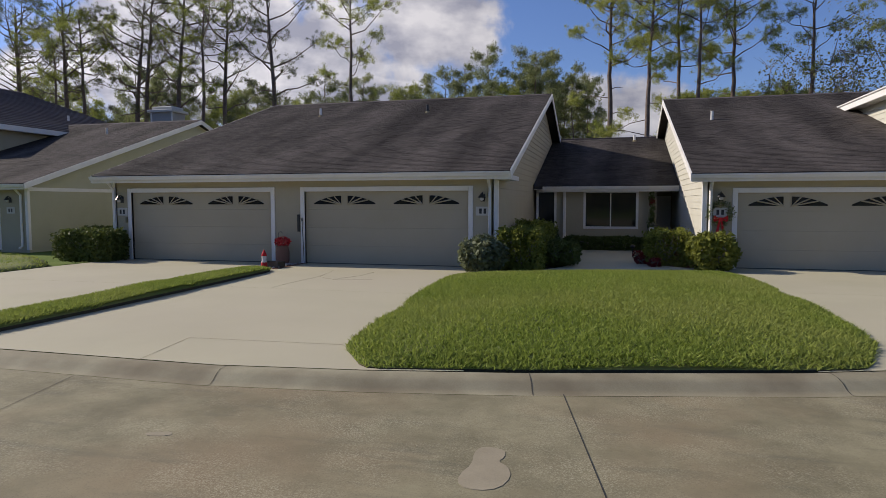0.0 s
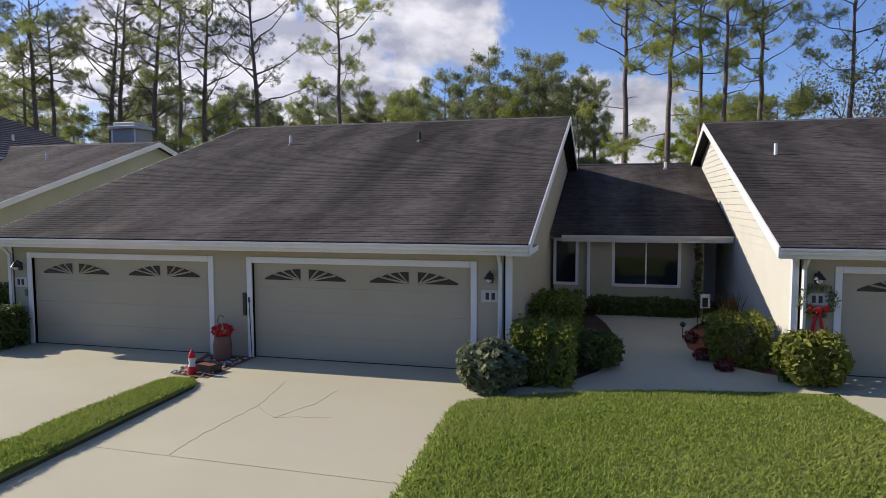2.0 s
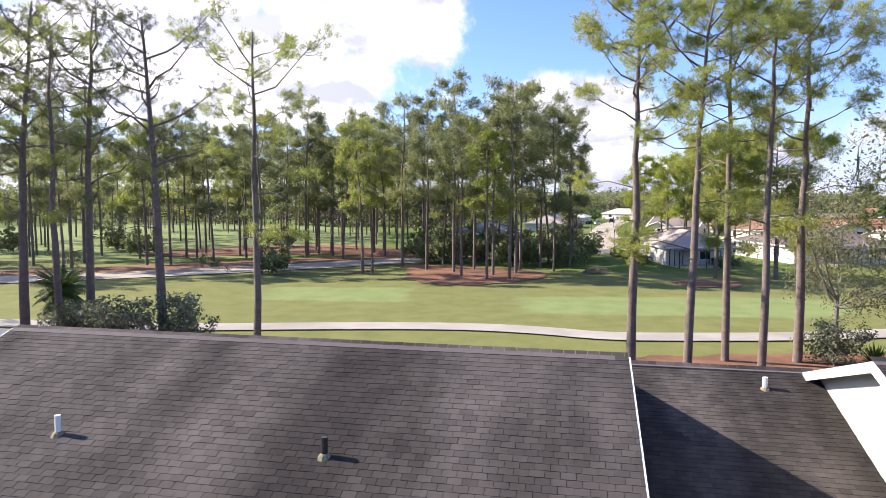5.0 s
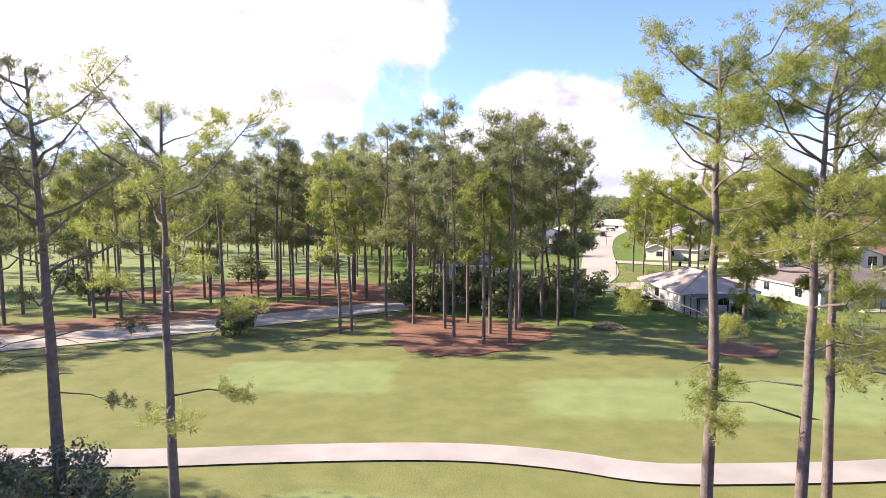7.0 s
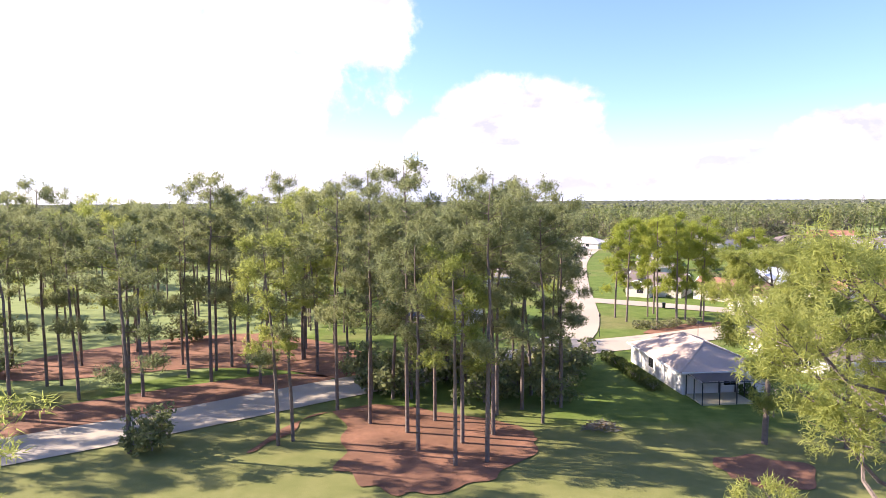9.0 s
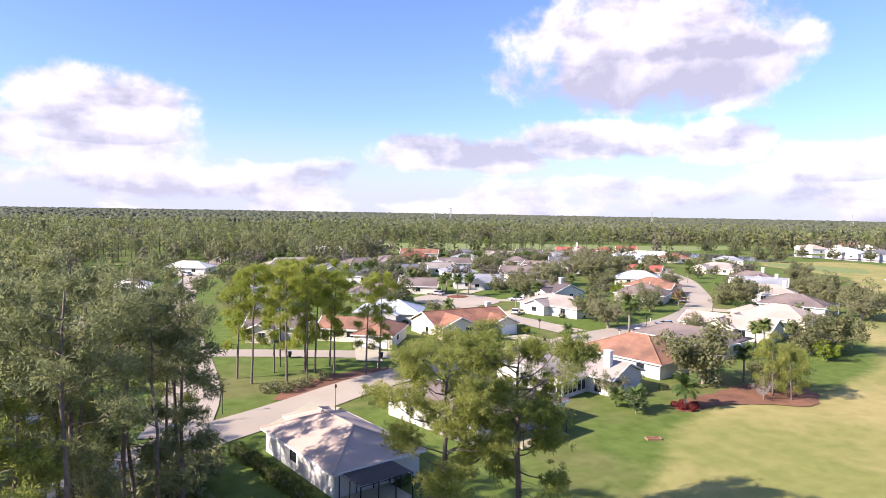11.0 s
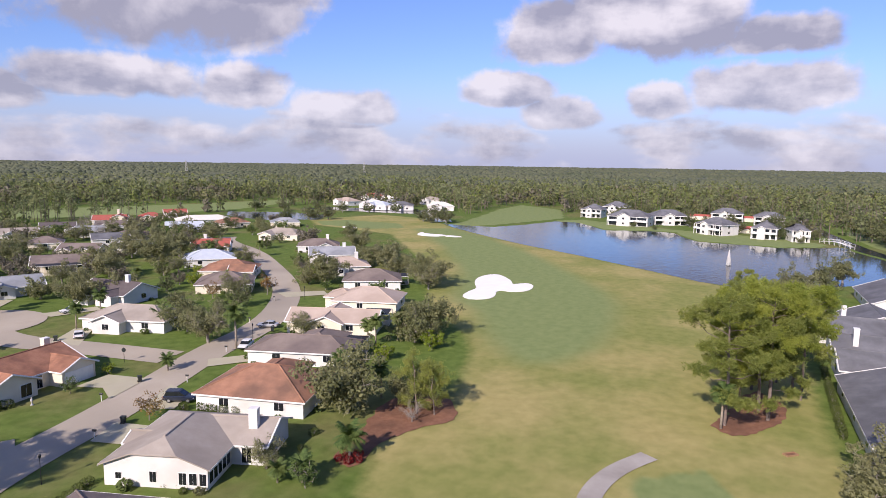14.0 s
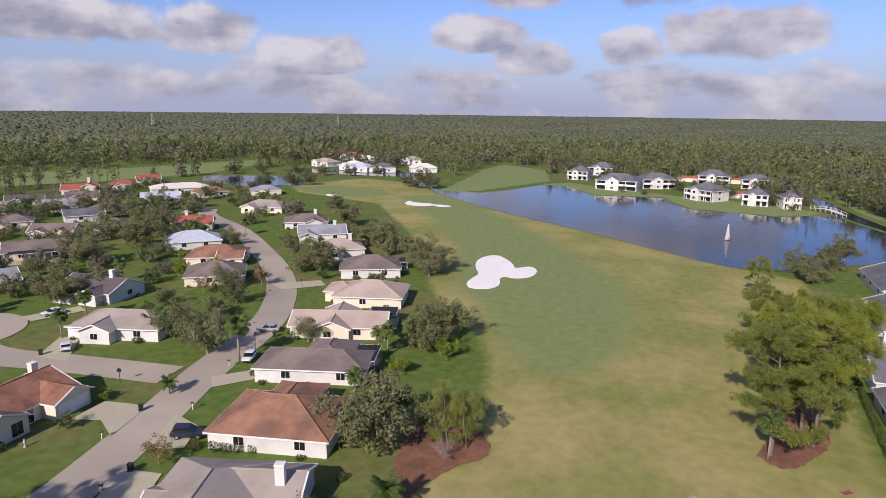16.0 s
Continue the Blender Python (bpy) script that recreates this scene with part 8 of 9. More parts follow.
def make_woods():
    rng = np.random.default_rng(5)
    x, y = scatter(25000, -380, 980, -260, 950, rng, lambda a, b: outside(a, b) & (np.hypot(a - 60, b - 80) < 1000))
    h, w = rng.uniform(8, 16, len(x)), rng.uniform(3.6, 7.6, len(x))
    close, near = np.hypot(x - 20, y - 90) < 360, np.hypot(x - 20, y - 90) < 560
    wood_mesh("woods_edge", x[close], y[close], h[close], w[close], 9, 15, 0.58, rng, "mixed woods along the village and the golf course")
    near &= ~close
    wood_mesh("woods_near", x[near], y[near], h[near], w[near], 6, 8, 0.85, rng, "mixed pine woods of olive and dark green crowns")
    near |= close
    wood_mesh("woods_far", x[~near], y[~near], h[~near], w[~near], 5, 5, 1.3, rng, "distant mixed woods of dark green crowns")
    # the canopy beyond: a dark floor and countless crowns, larger and sparser with distance
    ra = 800 * (4600 / 800) ** np.linspace(0, 1, 60)
    an = np.radians(np.linspace(-60, 200, 200))
    R, A = np.meshgrid(ra, an, indexing="ij")
    X, Y = 60 + R * np.cos(A), 80 + R * np.sin(A)
    Z = 9.8 + rng.normal(0, 0.8, X.shape)
    Z[0] = 0
    n, m = X.shape
    i, j = np.meshgrid(np.arange(n - 1), np.arange(m - 1), indexing="ij")
    a = (i * m + j).ravel()
    g = Geo().arrays(np.stack([X.ravel(), Y.ravel(), Z.ravel()], 1), np.stack([a, a + m, a + m + 1, a + 1], 1))
    canopy = material("distant_canopy", (0.052, 0.066, 0.036), (0.082, 0.096, 0.052), 0.95, 0.012, 0.4, 0.0, island=0.9, c=(0.115, 0.118, 0.066), big=0.006, coarse=0.5)
    solid("backdrop_woods", g, canopy, "endless woods reaching the horizon", "woods", kind="structure")
    n = 56000
    r = 760 * (4400 / 760) ** rng.uniform(0, 1, n)
    t = np.radians(rng.uniform(-45, 190, n))
    x, y = 60 + r * np.cos(t), 80 + r * np.sin(t)
    w = rng.uniform(4.5, 11.5, n) * (0.8 + r / 1400)
    h = rng.uniform(10.5, 14, n) + 1.3 * np.sin(x / 83 + 1.7 * np.sin(y / 140)) * np.sin(y / 61) + rng.normal(0, 0.6, n)
    k = 5
    ang = 2 * np.pi * np.arange(k) / k
    ring = np.stack([np.cos(ang), np.sin(ang)], 1)
    j1 = rng.uniform(0.7, 1.2, (n, k, 1))
    low = np.concatenate([np.stack([x, y], 1)[:, None] + ring * j1 * w[:, None, None] * 0.5, np.broadcast_to((h * 0.55)[:, None, None], (n, k, 1)) + rng.normal(0, 0.5, (n, k, 1))], 2)
    high = np.concatenate([np.stack([x, y], 1)[:, None] + ring * rng.uniform(0.5, 1.1, (n, k, 1)) * w[:, None, None] * 0.40, np.broadcast_to((h * 0.88)[:, None, None], (n, k, 1)) + rng.normal(0, 0.35, (n, k, 1))], 2)
    tip = np.stack([x, y, h], 1)[:, None]
    v = np.concatenate([low, high, tip], 1).reshape(-1, 3)
    b = np.arange(n)[:, None] * (2 * k + 1)
    q = np.concatenate([np.concatenate([b + s, b + (s + 1) % k, b + k + (s + 1) % k, b + k + s], 1) for s in range(k)])
    tr = np.concatenate([np.concatenate([b + k + s, b + k + (s + 1) % k, b + 2 * k], 1) for s in range(k)])
    me = bpy.data.meshes.new("canopy_crowns")
    me.from_pydata(v.tolist(), [], q.tolist() + tr.tolist())
    me.materials.append(canopy)
    me.polygons.foreach_set("use_smooth", [True] * len(me.polygons))
    tagged(new("canopy_crowns", me), "crowns of the far woods up to the horizon", "woods", kind="stuff")


make_woods()

# ---- small things by the first houses ----
BIN = material("dark_green_plastic", (0.015, 0.02, 0.018), (0.035, 0.04, 0.038), 0.5, 3.0, 30.0, 0.05)
TIMBER = material("weathered_timber", (0.20, 0.12, 0.06), (0.32, 0.20, 0.11), 0.9, 2.0, 30.0, 0.4)
STONE = material("grey_cast_stone", (0.34, 0.33, 0.31), (0.46, 0.45, 0.42), 0.9, 3.0, 40.0, 0.3)
CLAY = material("rusty_pot", (0.16, 0.085, 0.06), (0.24, 0.13, 0.09), 0.8, 5.0, 40.0, 0.3)
CARPAINT = material("dark_blue_car_paint", (0.012, 0.016, 0.028), (0.02, 0.026, 0.042), 0.22, 1.0, 20.0, 0.0, spec=0.6)
SILVERPAINT = material("silver_car_paint", (0.42, 0.43, 0.45), (0.48, 0.49, 0.51), 0.3, 1.0, 20.0, 0.0, metal=0.4)
WHITEPAINT = material("white_car_paint", (0.62, 0.62, 0.61), (0.68, 0.68, 0.67), 0.3, 1.0, 20.0, 0.0)
TYRE = material("tyre_rubber", (0.012, 0.012, 0.012), (0.025, 0.025, 0.025), 0.8, 10.0, 60.0, 0.2)
CHROME = material("bright_rim", (0.45, 0.45, 0.46), (0.55, 0.55, 0.56), 0.3, 4.0, 40.0, 0.0, metal=0.8)
LAMPRED = material("tail_lamp", (0.30, 0.01, 0.01), (0.36, 0.02, 0.02), 0.2, 4.0, 40.0, 0.0)

gnome = lathe([(0.075, 0), (0.085, 0.05), (0.08, 0.16), (0.055, 0.22), (0.068, 0.28), (0.062, 0.33), (0.075, 0.345), (0.05, 0.42), (0.008, 0.50)], 12)
ob = solid("garden_figure", gnome, RED, "small red and white garden figure on pebbles", "garden figure", m=pose(4.5, 21.72, 0.12))
ob.data.materials.append(WHITE)
for f in ob.data.polygons:
    f.use_smooth = True
    f.material_index = 1 if 0.15 < f.center.z < 0.33 else 0
crate = thing("planter_box", "low black planter box on pebbles", "planter", pose(4.62, 22.0, 0.12, 0, 0, -12))
part("side", Geo().box(-0.28, 0.28, -0.15, -0.13, 0, 0.16), BLACK, crate)
part("side", Geo().box(-0.28, 0.28, 0.13, 0.15, 0, 0.16), BLACK, crate)
part("end", Geo().box(-0.28, -0.26, -0.13, 0.13, 0, 0.16), BLACK, crate)
part("end", Geo().box(0.26, 0.28, -0.13, 0.13, 0, 0.16), BLACK, crate)
part("soil", Geo().box(-0.26, 0.26, -0.13, 0.13, 0.02, 0.13), REDMULCH, crate)
pot = thing("flower_pot", "tall rusty pot topped with red flowers", "pot", pose(4.42, 22.9, 0.11))
part("vessel", lathe([(0.17, 0), (0.19, 0.1), (0.20, 0.35), (0.17, 0.52), (0.16, 0.55)], 14), CLAY, pot, smooth=True)
rng = np.random.default_rng(31)
p = rng.normal(0, 1, (260, 3))
p = p / np.linalg.norm(p, axis=1, keepdims=True) * (0.21, 0.21, 0.13) + (0, 0, 0.66)
v, f = leaf_quads(rng, p, 0.01, 1, 0.045, 1.0)
part("blossoms", Geo().arrays(v, f), RED, pot, "dense red blossoms")
hook = thing("shepherd_hook", "thin black garden hook", "garden hook", pose(4.15, 23.15, 0.1))
part("rod", Geo().tube([(0, 0, 0), (0, 0, 0.85), (0.03, 0, 0.93), (0.10, 0, 0.95), (0.15, 0, 0.90)], [0.008] * 5, 6), BLACK, hook)
rod = thing("garden_rod", "dark rod leaning against the siding", "rod", pose(4.95, 23.2, 0.1))
part("rod", Geo().tube([(0, 0, 0), (-0.06, 0.03, 1.25)], [0.010, 0.010], 6), BLACK, rod)
part("tip", Geo().tube([(-0.06, 0.03, 1.25), (-0.065, 0.032, 1.36)], [0.022, 0.018], 6), BLACK, rod)
sheet("ground_pebble_bed", [(4.12, 21.6), (4.98, 21.5), (5.0, 23.3), (3.75, 23.3), (3.95, 22.4)], 0.126, STRAW, "bed of brown pebbles and bark", "pebble bed")
rng = np.random.default_rng(32)
peb = lathe([(0.01, 0), (0.035, 0.008), (0.03, 0.028), (0.008, 0.036)], 7).mesh("pebble", STONE, True)
bed = thing("pebbles", "scattered pale and brown pebbles", "pebbles", pose(4.45, 22.3, 0.127))
for k in range(70):
    o = part("pebble", peb, None, bed)
    o.location = (rng.uniform(-0.45, 0.45), rng.uniform(-0.7, 0.8), 0)
    o.rotation_euler = (0, 0, rng.uniform(0, 6))
    o.scale = (rng.uniform(0.7, 1.5), rng.uniform(0.6, 1.2), 1)
for k, (x, y) in enumerate(((14.45, 27.2), (14.5, 25.35), (14.8, 24.5))):
    one(shrub("poinsettia", 220 + k, 0.34, 0.32, 0.28, "low red poinsettia in a mulch bed", REDLEAF, 120, 0.055), x, y)
flag = thing("garden_flag", "small pale garden flag on a black stand", "flag", pose(15.0, 29.1, 0.1, 0, 0, 15))
part("stand", Geo().tube([(-0.2, 0, 0), (-0.2, 0, 1.0), (0.2, 0, 1.0)], [0.008] * 3, 5), BLACK, flag)
part("cloth", Geo().box(-0.13, 0.13, -0.004, 0.004, 0.56, 0.94), WHITE, flag)
part("print", Geo().prism([(-0.08, -0.008), (0.07, -0.008), (0.07, -0.006), (-0.08, -0.006)], 0.6, 0.85), BIN, flag, "dark printed shape")
lamp = thing("path_lamp", "small dark path lamp in a mulch bed", "lamp", pose(14.3, 27.6, 0.1))
part("stake", Geo().tube([(0, 0, 0), (0, 0, 0.32)], [0.012, 0.012], 6), BLACK, lamp)
part("shade", lathe([(0.05, 0.32), (0.07, 0.36), (0.09, 0.38), (0.02, 0.44)], 10), BLACK, lamp)


def spiky(name, seed, n, length, spread, label, leaf, wide=0.02):
    """A tuft of sword leaves."""
    rng = np.random.default_rng(seed)
    t = thing(name, label, "plant")
    g = Geo()
    for k in range(n):
        a, el = rng.uniform(0, 6.28), rng.uniform(0.35, 1.4)
        d = Vector((math.cos(a) * math.cos(el), math.sin(a) * math.cos(el), math.sin(el)))
        s = Vector((-math.sin(a), math.cos(a), 0)) * wide
        b = Vector((math.cos(a), math.sin(a), 0)) * spread * rng.uniform(0, 1)
        l = length * rng.uniform(0.7, 1.1)
        m, e = b + d * l * 0.55, b + d * l - Vector((0, 0, 0.12 * l))
        g.add([tuple(b - s * 0.6), tuple(b + s * 0.6), tuple(m + s), tuple(m - s), tuple(e)], [(0, 1, 2, 3), (3, 2, 4)])
    part("leaves", g, leaf, t)
    return t


one(spiky("cordyline", 240, 70, 1.25, 0.12, "spiky reddish brown plant by a wall", RUST), 15.7, 29.2)
garland = thing("door_garland", "red festive garland hanging in the door recess", "garland", pose(15.05, 31.2, 1.9))
rng = np.random.default_rng(33)
c = np.stack([rng.normal(0, 0.06, 120), rng.normal(0, 0.03, 120), rng.uniform(-1.6, 0.5, 120)], 1)
v, f = leaf_quads(rng, c, 0.04, 6, 0.05, 0.8)
part("sprigs", Geo().arrays(v, f), HEDGE, garland)
v, f = leaf_quads(rng, [(0, -0.05, 0.1), (0.03, -0.05, 0.0), (-0.04, -0.05, -0.05)], 0.06, 24, 0.04, 1.0)
part("bow", Geo().arrays(v, f), REDLEAF, garland, "red ribbon bow")

# plants behind the first houses
silver = broadleaf("silvery_shrub", 241, 3.4, 4.6, "large loose silvery green shrub on pine straw", SHRUB, 3600, 0.08, 0.11, trunk_r=0.07)
place(silver, [(-13.6, 57.0, 1.0), (-17.2, 56.4, 0.9), (24.5, 62.0, 0.75), (-21, 58, 0.8)], RNG)
place(spiky("palmetto", 242, 90, 1.9, 0.3, "palmetto with fanned blue-green leaves", PALMLEAF, 0.06), [(-20.5, 60.5, 1.0), (-23, 61.5, 0.9), (27, 63, 0.8)], RNG)
rng = np.random.default_rng(34)
pile = thing("brush_pile", "heap of cut branches and dry brush on the grass", "brush pile", pose(12.9, 106.8, 0.0))
g = Geo()
for k in range(150):
    a, r = rng.uniform(0, 6.28), rng.uniform(0, 1) ** 0.6
    x, y = 1.7 * r * math.cos(a), 0.9 * r * math.sin(a)
    z = 0.85 * (1 - r * r) * rng.uniform(0.3, 1.0) + 0.05
    d = Vector((rng.normal(0, 1), rng.normal(0, 0.5), rng.normal(0, 0.25))).normalized() * rng.uniform(0.4, 1.1)
    g.tube([Vector((x, y, z)) - d * 0.5, Vector((x, y, max(0.03, z))) + d * 0.5], [0.03, 0.015], 4)
part("branch_heap", g, OAKBARK, pile)
c = np.stack([rng.normal(0, 0.7, 60), rng.normal(0, 0.4, 60), rng.uniform(0.1, 0.7, 60)], 1)
v, f = leaf_quads(rng, c, 0.15, 10, 0.08, 0.7)
part("dry_leaves", Geo().arrays(v, f), RUST, pile)


# ---- things of the village ----
def marker_frame():
    t = thing("tee_marker", "low timber frame set in the turf", "tee marker")
    for y in (-0.45, 0.37):
        part("board", Geo().bevelled(-0.9, 0.9, y, y + 0.08, 0, 0.22, 0.01), TIMBER, t)
    for x in (-0.9, 0.82):
        part("board", Geo().bevelled(x, x + 0.08, -0.37, 0.37, 0, 0.22, 0.01), TIMBER, t)
    part("bed", Geo().box(-0.82, 0.82, -0.37, 0.37, 0.0, 0.10), STRAW, t)
    return t


m = marker_frame()
m.matrix_basis = pose(61.9, 118.7, 0, 0, 0, -20)
copy_thing(m, pose(100.2, 76.1, 0, 0, 0, -50))


def bin_thing():
    t = thing("wheeled_bin", "dark wheeled bin standing at the kerb", "bin", None, "bins at the kerb")
    part("tub", Geo().add([(-0.22, -0.25, 0.08), (0.22, -0.25, 0.08), (0.22, 0.22, 0.08), (-0.22, 0.22, 0.08), (-0.29, -0.33, 1.0), (0.29, -0.33, 1.0), (0.29, 0.33, 1.0), (-0.29, 0.33, 1.0)], [(3, 2, 1, 0), (4, 5, 6, 7), (0, 1, 5, 4), (1, 2, 6, 5), (2, 3, 7, 6), (3, 0, 4, 7)]), BIN, t)
    part("lid", Geo().bevelled(-0.32, 0.32, -0.36, 0.38, 1.0, 1.09, 0.03), BIN, t)
    for x in (-0.28, 0.22):
        part("wheel", Geo().tube([(x, 0.25, 0.13), (x + 0.06, 0.25, 0.13)], [0.13, 0.13], 12), TYRE, t)
    return t


b = bin_thing()
b.matrix_basis = pose(71.2, 160.1, 0.1, 0, 0, 20)
for x, y, r in ((84.6, 172.0, 60), (47.7, 170.3, 10), (95.0, 206.5, 40), (120, 173, 30), (33, 177, 0)):
    copy_thing(b, pose(x, y, 0.1, 0, 0, r))


def street_lamp():
    t = thing("street_lamp", "slim dark post lamp beside the street", "street lamp")
    part("post", Geo().tube([(0, 0, 0), (0, 0, 0.4), (0, 0, 3.1)], [0.07, 0.045, 0.04], 8), BLACK, t)
    part("lantern", lathe([(0.06, 3.1), (0.13, 3.2), (0.15, 3.45), (0.10, 3.52)], 8), GLASS, t)
    part("cap", lathe([(0.17, 3.52), (0.08, 3.62), (0.02, 3.72)], 8), BLACK, t)
    return t


sl = street_lamp()
sl.matrix_basis = pose(55.2, 154.2, 0.0)
for x, y in ((112.5, 172.0), (17.5, 149.0), (31, 144), (14.6, 205), (22.4, 240), (150, 186), (26.8, 300)):
    copy_thing(sl, pose(x, y, 0))


def street_sign(x, y):
    t = thing("street_sign", "round dark street sign on a post", "sign", pose(x, y, 0.0, 0, 0, -60))
    part("post", Geo().tube([(0, 0, 0), (0, 0, 2.6)], [0.045, 0.04], 8), BLACK, t)
    part("plate", Geo().tube([(0, -0.05, 2.3), (0, -0.02, 2.3)], [0.38, 0.38], 12), BIN, t)
    part("finial", lathe([(0.05, 2.6), (0.09, 2.68), (0.01, 2.8)], 8), BLACK, t)


street_sign(91.2, 183.2)


def mailbox(x, y, r):
    t = thing("mailbox", "dark mailbox on a white post", "mailbox", pose(x, y, 0.0, 0, 0, r))
    part("post", Geo().bevelled(-0.05, 0.05, -0.05, 0.05, 0, 1.05, 0.01), TRIM, t)
    part("box", Geo().prism([(-0.11, -0.26), (0.11, -0.26), (0.11, 0.26), (-0.11, 0.26)], 1.05, 1.22), BLACK, t)
    part("lid", Geo().tube([(0, -0.26, 1.22), (0, 0.26, 1.22)], [0.11, 0.11], 12), BLACK, t)


for q in ((88.0, 165.2, 15), (76.0, 170.3, 20), (66.2, 159.5, 15), (104, 171.3, 20), (44.5, 163.6, 30), (124, 182.4, 25), (145, 192, 30)):
    mailbox(*q)


def wheel_part(t, x, y, r=0.34):
    w = part("wheel", Geo().tube([(x - 0.11, y, r), (x - 0.09, y, r), (x + 0.09, y, r), (x + 0.11, y, r)], [r * 0.9, r, r, r * 0.9], 18), TYRE, t)
    s = 1 if x > 0 else -1
    part("rim", Geo().tube([(x + s * 0.10, y, r), (x + s * 0.125, y, r)], [r * 0.62, r * 0.55], 14), CHROME, w, "bright metal rim")


def car(label, paint, m, tall=True):
    """A parked car; local y points forwards, x to its side."""
    t = thing("car", label, "car", m)
    z1, z2 = (1.02, 1.74) if tall else (0.88, 1.42)

    def loft(rows):
        g = Geo()
        n = len(rows[0])
        for r in rows:
            g.v += r
        for i in range(len(rows) - 1):
            g.f += [(i * n + j, i * n + (j + 1) % n, (i + 1) * n + (j + 1) % n, (i + 1) * n + j) for j in range(n)]
        g.f += [tuple(range(n - 1, -1, -1)), tuple((len(rows) - 1) * n + j for j in range(n))]
        return g

    def ring(y, w, lo, hi, c=0.12):
        return [(-w + c, y, lo), (w - c, y, lo), (w, y, lo + c), (w, y, hi - c), (w - c, y, hi), (-w + c, y, hi), (-w, y, hi - c), (-w, y, lo + c)]

    part("body", loft([ring(-2.35, 0.80, 0.42, z1 - 0.08), ring(-2.2, 0.90, 0.30, z1), ring(-1.0, 0.93, 0.28, z1 + 0.02), ring(0.7, 0.93, 0.28, z1), ring(1.6, 0.91, 0.30, z1 - 0.07), ring(2.15, 0.86, 0.32, z1 - 0.16), ring(2.35, 0.72, 0.42, z1 - 0.30)]), paint, t)
    back = -2.15 if tall else -1.6
    part("glasshouse", loft([ring(back, 0.78, z1 - 0.1, z1 + 0.12, 0.06), ring(back + 0.28, 0.76, z1 - 0.1, z2 - 0.06, 0.08), ring(0.15, 0.76, z1 - 0.1, z2 - 0.06, 0.08), ring(1.0, 0.80, z1 - 0.1, z1 + 0.08, 0.06)]), GLASS, t, "dark tinted windows")
    part("roof", loft([ring(back + 0.22, 0.74, z2 - 0.10, z2 - 0.02, 0.03), ring(back + 0.5, 0.76, z2 - 0.08, z2, 0.03), ring(0.0, 0.74, z2 - 0.08, z2, 0.03), ring(0.25, 0.70, z2 - 0.12, z2 - 0.05, 0.03)]), paint, t)
    for x in (-0.84, 0.84):
        for y in (-1.42, 1.42):
            wheel_part(t, x, y)
        part("headlamp", Geo().bevelled(x - 0.16 if x > 0 else x - 0.02, x + 0.02 if x > 0 else x + 0.16, 2.10, 2.30, 0.62, 0.76, 0.02), CHROME, t, "clear headlamp")
        part("tail_lamp", Geo().bevelled(x - 0.12 if x > 0 else x + 0.0, x - 0.0 if x > 0 else x + 0.12, -2.36, -2.25, 0.72, 0.95, 0.02), LAMPRED, t, "red tail lamp")
        part("pillar", Geo().tube([(x * 0.91, -0.45, z1 - 0.02), (x * 0.91, -0.45, z2 - 0.05)], [0.05, 0.05], 5), paint, t)
    for y in (2.34, -2.42):
        part("bumper", Geo().bevelled(-0.72, 0.72, y - 0.05, y + 0.07, 0.40, 0.58, 0.03), BLACK, t)
    return t


suv = car("dark blue off-road car parked on a driveway", CARPAINT, pose(81.0, 159.6, 0.14, 0, 0, 205))
copy_thing(suv, pose(24.5, 287, 0.12, 0, 0, -8))
pale = car("silver saloon car parked by the street", SILVERPAINT, pose(160.6, 206.5, 0.12, 0, 0, -45), False)
for x, y, r in ((122.5, 176.2, 20), (96.5, 246, 30), (31, 330, 20), (236, 300, 60)):
    copy_thing(pale, pose(x, y, 0.14, 0, 0, r))
white = car("white saloon car parked on a driveway", WHITEPAINT, pose(108.0, 170.0, 0.14, 0, 0, 110), False)
for x, y, r in ((113, 226, 70), (99, 205, -40), (18.0, 262, 5)):
    copy_thing(white, pose(x, y, 0.14, 0, 0, r))
solid("garden_statue", lathe([(0.22, 0), (0.22, 0.12), (0.12, 0.18), (0.10, 0.5), (0.18, 0.7), (0.16, 0.95), (0.07, 1.05), (0.10, 1.18), (0.03, 1.30)], 10), STONE, "small pale stone statue on a lawn", "statue", m=pose(70.5, 178.0, 0.0), smooth=True)
place(shrub("brush", 253, 2.4, 1.8, 1.3, "tangled grey-brown brush under pines", OAKLEAF, 260, 0.16), [(24.5, 156.5, 1.0), (27, 155.5, 1.2), (29.5, 157, 1.0), (31, 158.5, 1.1), (34, 160, 1.0), (26, 158, 0.9)], RNG)
red_bush = shrub("red_shrub", 250, 1.3, 1.2, 0.95, "dark red shrub at the foot of a palm", REDLEAF, 420, 0.11)
place(red_bush, [(74.2, 125.8, 1.0), (76.2, 125.6, 1.1), (75.9, 127.4, 0.9), (74.3, 127.3, 0.8), (75.0, 124.8, 0.7)], RNG)
box_hedge = shrub("hedge", 251, 1.5, 1.1, 1.0, "clipped dark hedge against a white wall", HEDGE, 420, 0.10, True)
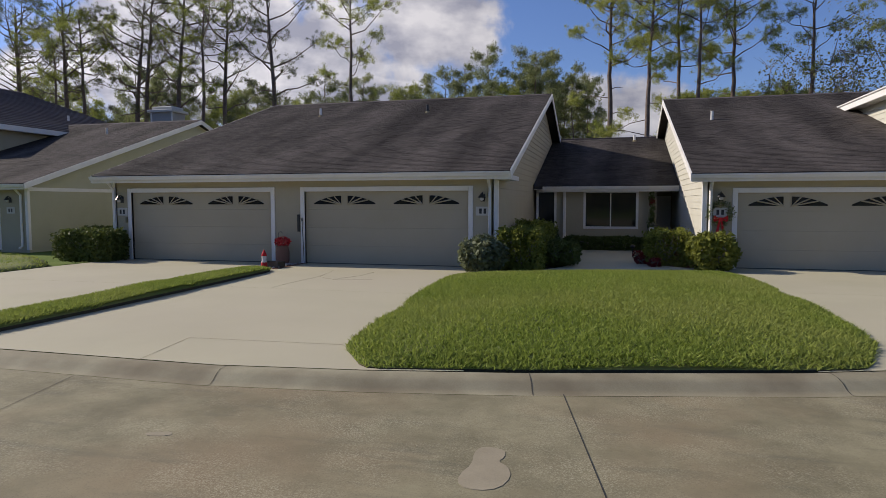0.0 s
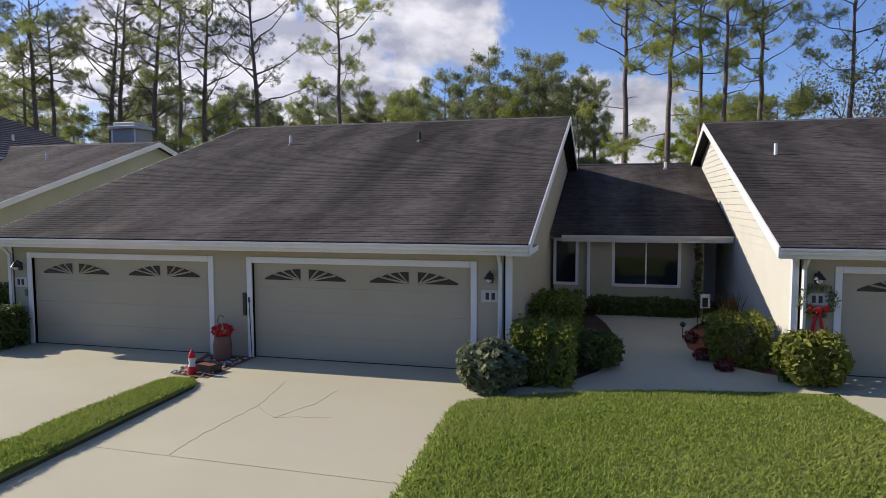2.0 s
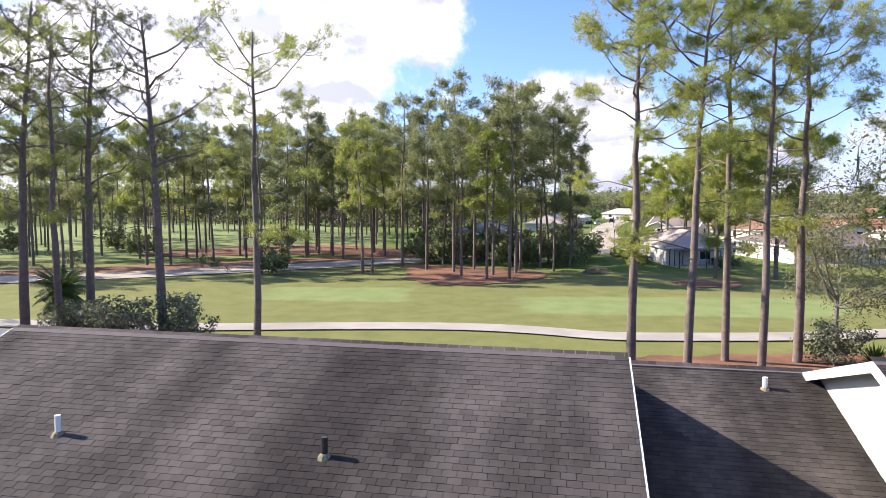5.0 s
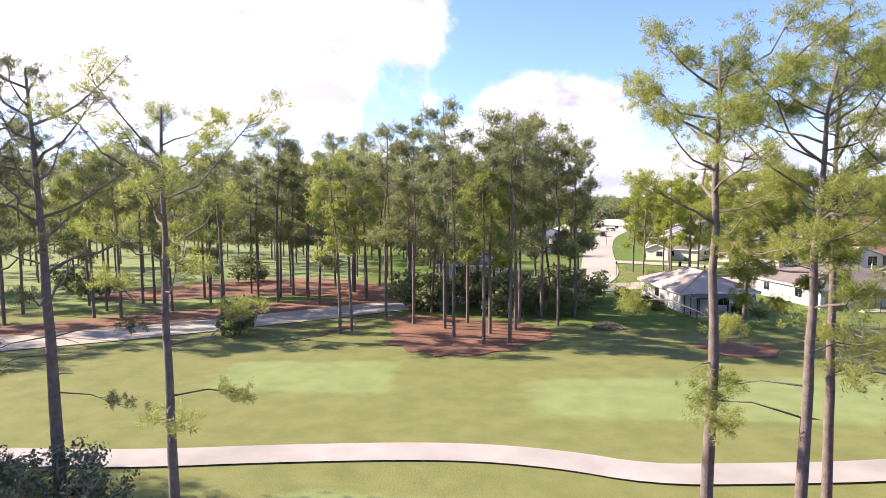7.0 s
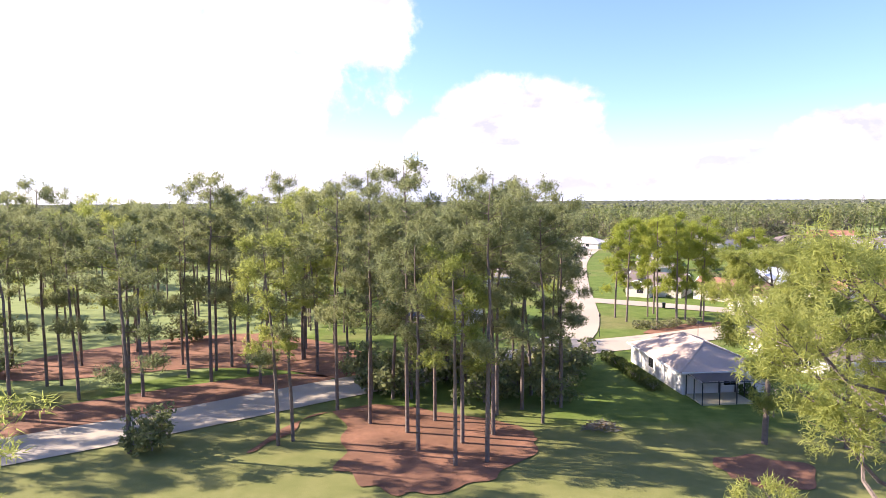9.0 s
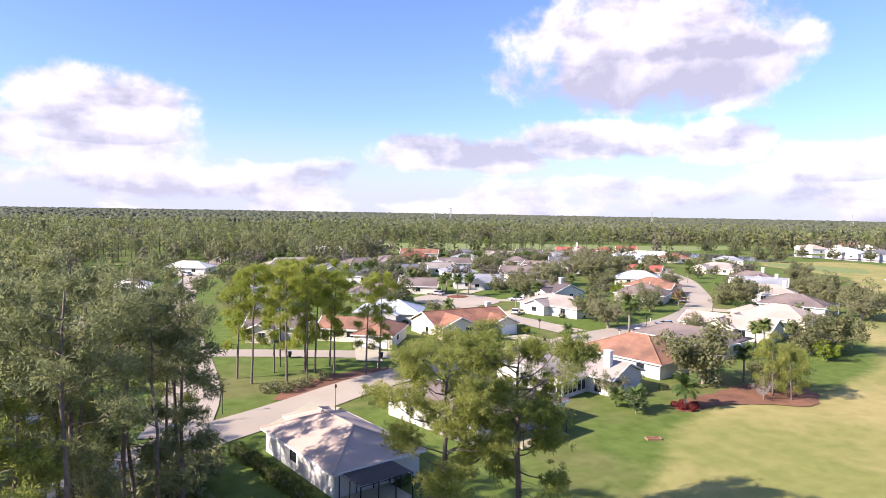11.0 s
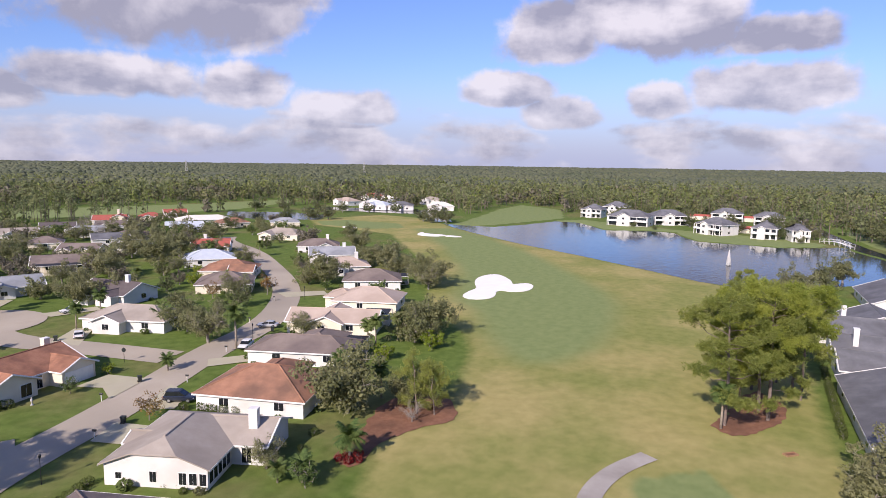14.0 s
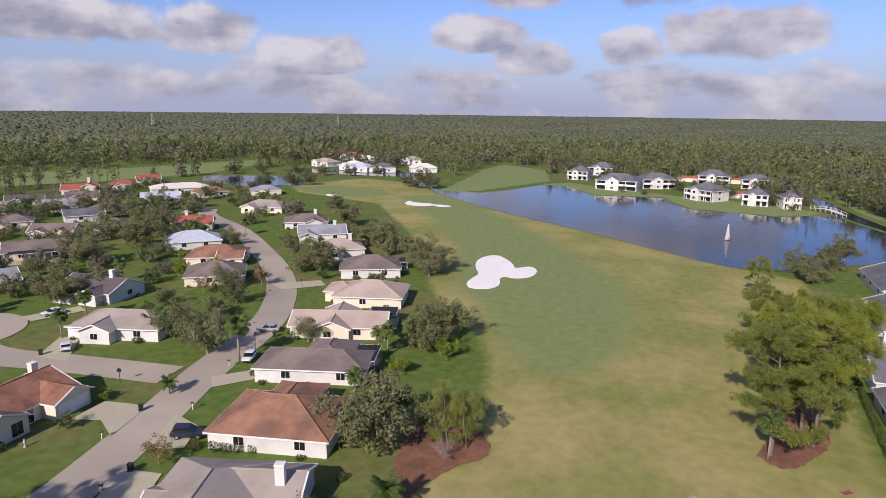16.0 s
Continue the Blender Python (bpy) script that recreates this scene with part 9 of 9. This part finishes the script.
place(box_hedge, [(78.6, 156.6, 1.1), (79.6, 154.0, 1.2), (80.0, 152.4, 1.2), (80.6, 150.8, 1.1), (81.2, 149.0, 1.0), (82.0, 146.8, 0.7), (83.6, 141.6, 1.0), (84.4, 140.6, 1.1), (60.6, 141.4, 0.5), (61.2, 140.0, 0.5), (61.6, 138.8, 0.5), (61.9, 137.6, 0.5), (53.0, 148.2, 0.9), (54.4, 148.6, 0.9), (55.8, 149.0, 0.9), (57.2, 149.4, 0.9), (79.5, 134.5, 0.9), (75.0, 133.4, 0.6), (66.5, 180.4, 1.2), (68.2, 180.2, 1.2)] + [(17.4 + 0.31 * k - 0.6, 134.0 - 1.25 * k, 1.15) for k in range(12)], RNG, 0.9, 1.1)
row = [(142.5 - 1.25 * k, 67.6 + 0.055 * k, 1.0) for k in range(28)]
place(shrub("hedge", 252, 1.2, 0.9, 0.9, "clipped round hedge in a row along townhouses", HEDGE, 260, 0.10, True), row, RNG)


def footbridge(a, b, w=2.0):
    a, b = Vector(a), Vector(b)
    L, ang = (b - a).length, math.degrees(math.atan2(b.y - a.y, b.x - a.x))
    t = thing("footbridge", "white timber footbridge over the water", "bridge", pose(a.x, a.y, 0.0, 0, 0, ang))
    n = 12
    for k in range(n):
        z = 0.6 + 1.0 * math.sin(math.pi * (k + 0.5) / n)
        part("deck_board", Geo().box(L * k / n, L * (k + 1) / n - 0.03, -w / 2, w / 2, z, z + 0.1), TRIM, t)
    for y in (-w / 2, w / 2):
        for k in range(0, n + 1, 2):
            z = 0.6 + 1.0 * math.sin(math.pi * min(n - 0.5, k + 0.5) / n)
            part("post", Geo().box(L * k / n - 0.07, L * k / n + 0.07, y - 0.07, y + 0.07, -0.6, z + 1.2), TRIM, t)
        part("rail", Geo().tube([(L * k / n, y, 1.75 + 1.0 * math.sin(math.pi * k / n)) for k in range(n + 1)], [0.06] * (n + 1), 5), TRIM, t)


footbridge((373.5, 42.0), (353.0, 32.0))
fountain = thing("fountain", "floating fountain with a tall white plume in the pond", "fountain", pose(272.0, 83.6, -0.3))
part("float", lathe([(0.9, -0.1), (1.0, 0.05), (0.7, 0.18), (0.2, 0.3)], 14), BIN, fountain)
rng = np.random.default_rng(35)
g = Geo()
for k in range(46):
    a, o, h = rng.uniform(0, 6.283), rng.uniform(0.1, 1.0), rng.uniform(3.2, 6.2)
    u = Vector((math.cos(a), math.sin(a), 0))
    g.tube([u * 0.1 + Vector((0, 0, 0.3)), u * 0.2 * o + Vector((0, 0, h * 0.8)), u * 0.35 * o + Vector((0, 0, h)), u * 0.8 * o + Vector((0, 0, h * 0.45)), u * 1.25 * o + Vector((0, 0, 0.1))], [0.03, 0.05, 0.07, 0.05, 0.03], 4)
part("spray", g, WHITE, fountain, "white water jets")


def pylon(x, y, h):
    t = thing("transmission_tower", "distant pale steel power pylon over the woods", "pylon", pose(x, y, 0, 0, 0, 30))
    g = Geo()
    for sx in (-1, 1):
        for sy in (-1, 1):
            g.tube([(sx * 3, sy * 3, 0), (sx * 0.6, sy * 0.6, h)], [0.35, 0.25], 4)
    for k in range(6):
        z, q = h * k / 6, 3 - 2.4 * k / 6
        g.tube([(-q, -q, z), (q, q, z + h / 6)], [0.2, 0.2], 4), g.tube([(q, -q, z), (-q, q, z + h / 6)], [0.2, 0.2], 4)
    part("lattice", g, STONE, t)
    for z in (0.72, 0.84, 0.96):
        part("cross_arm", Geo().tube([(-6, 0, h * z), (6, 0, h * z)], [0.3, 0.3], 4), STONE, t)


for x, y, h in ((620, 1240, 34), (980, 1050, 32), (1230, 800, 34), (470, 1010, 26)):
    pylon(x, y, h)
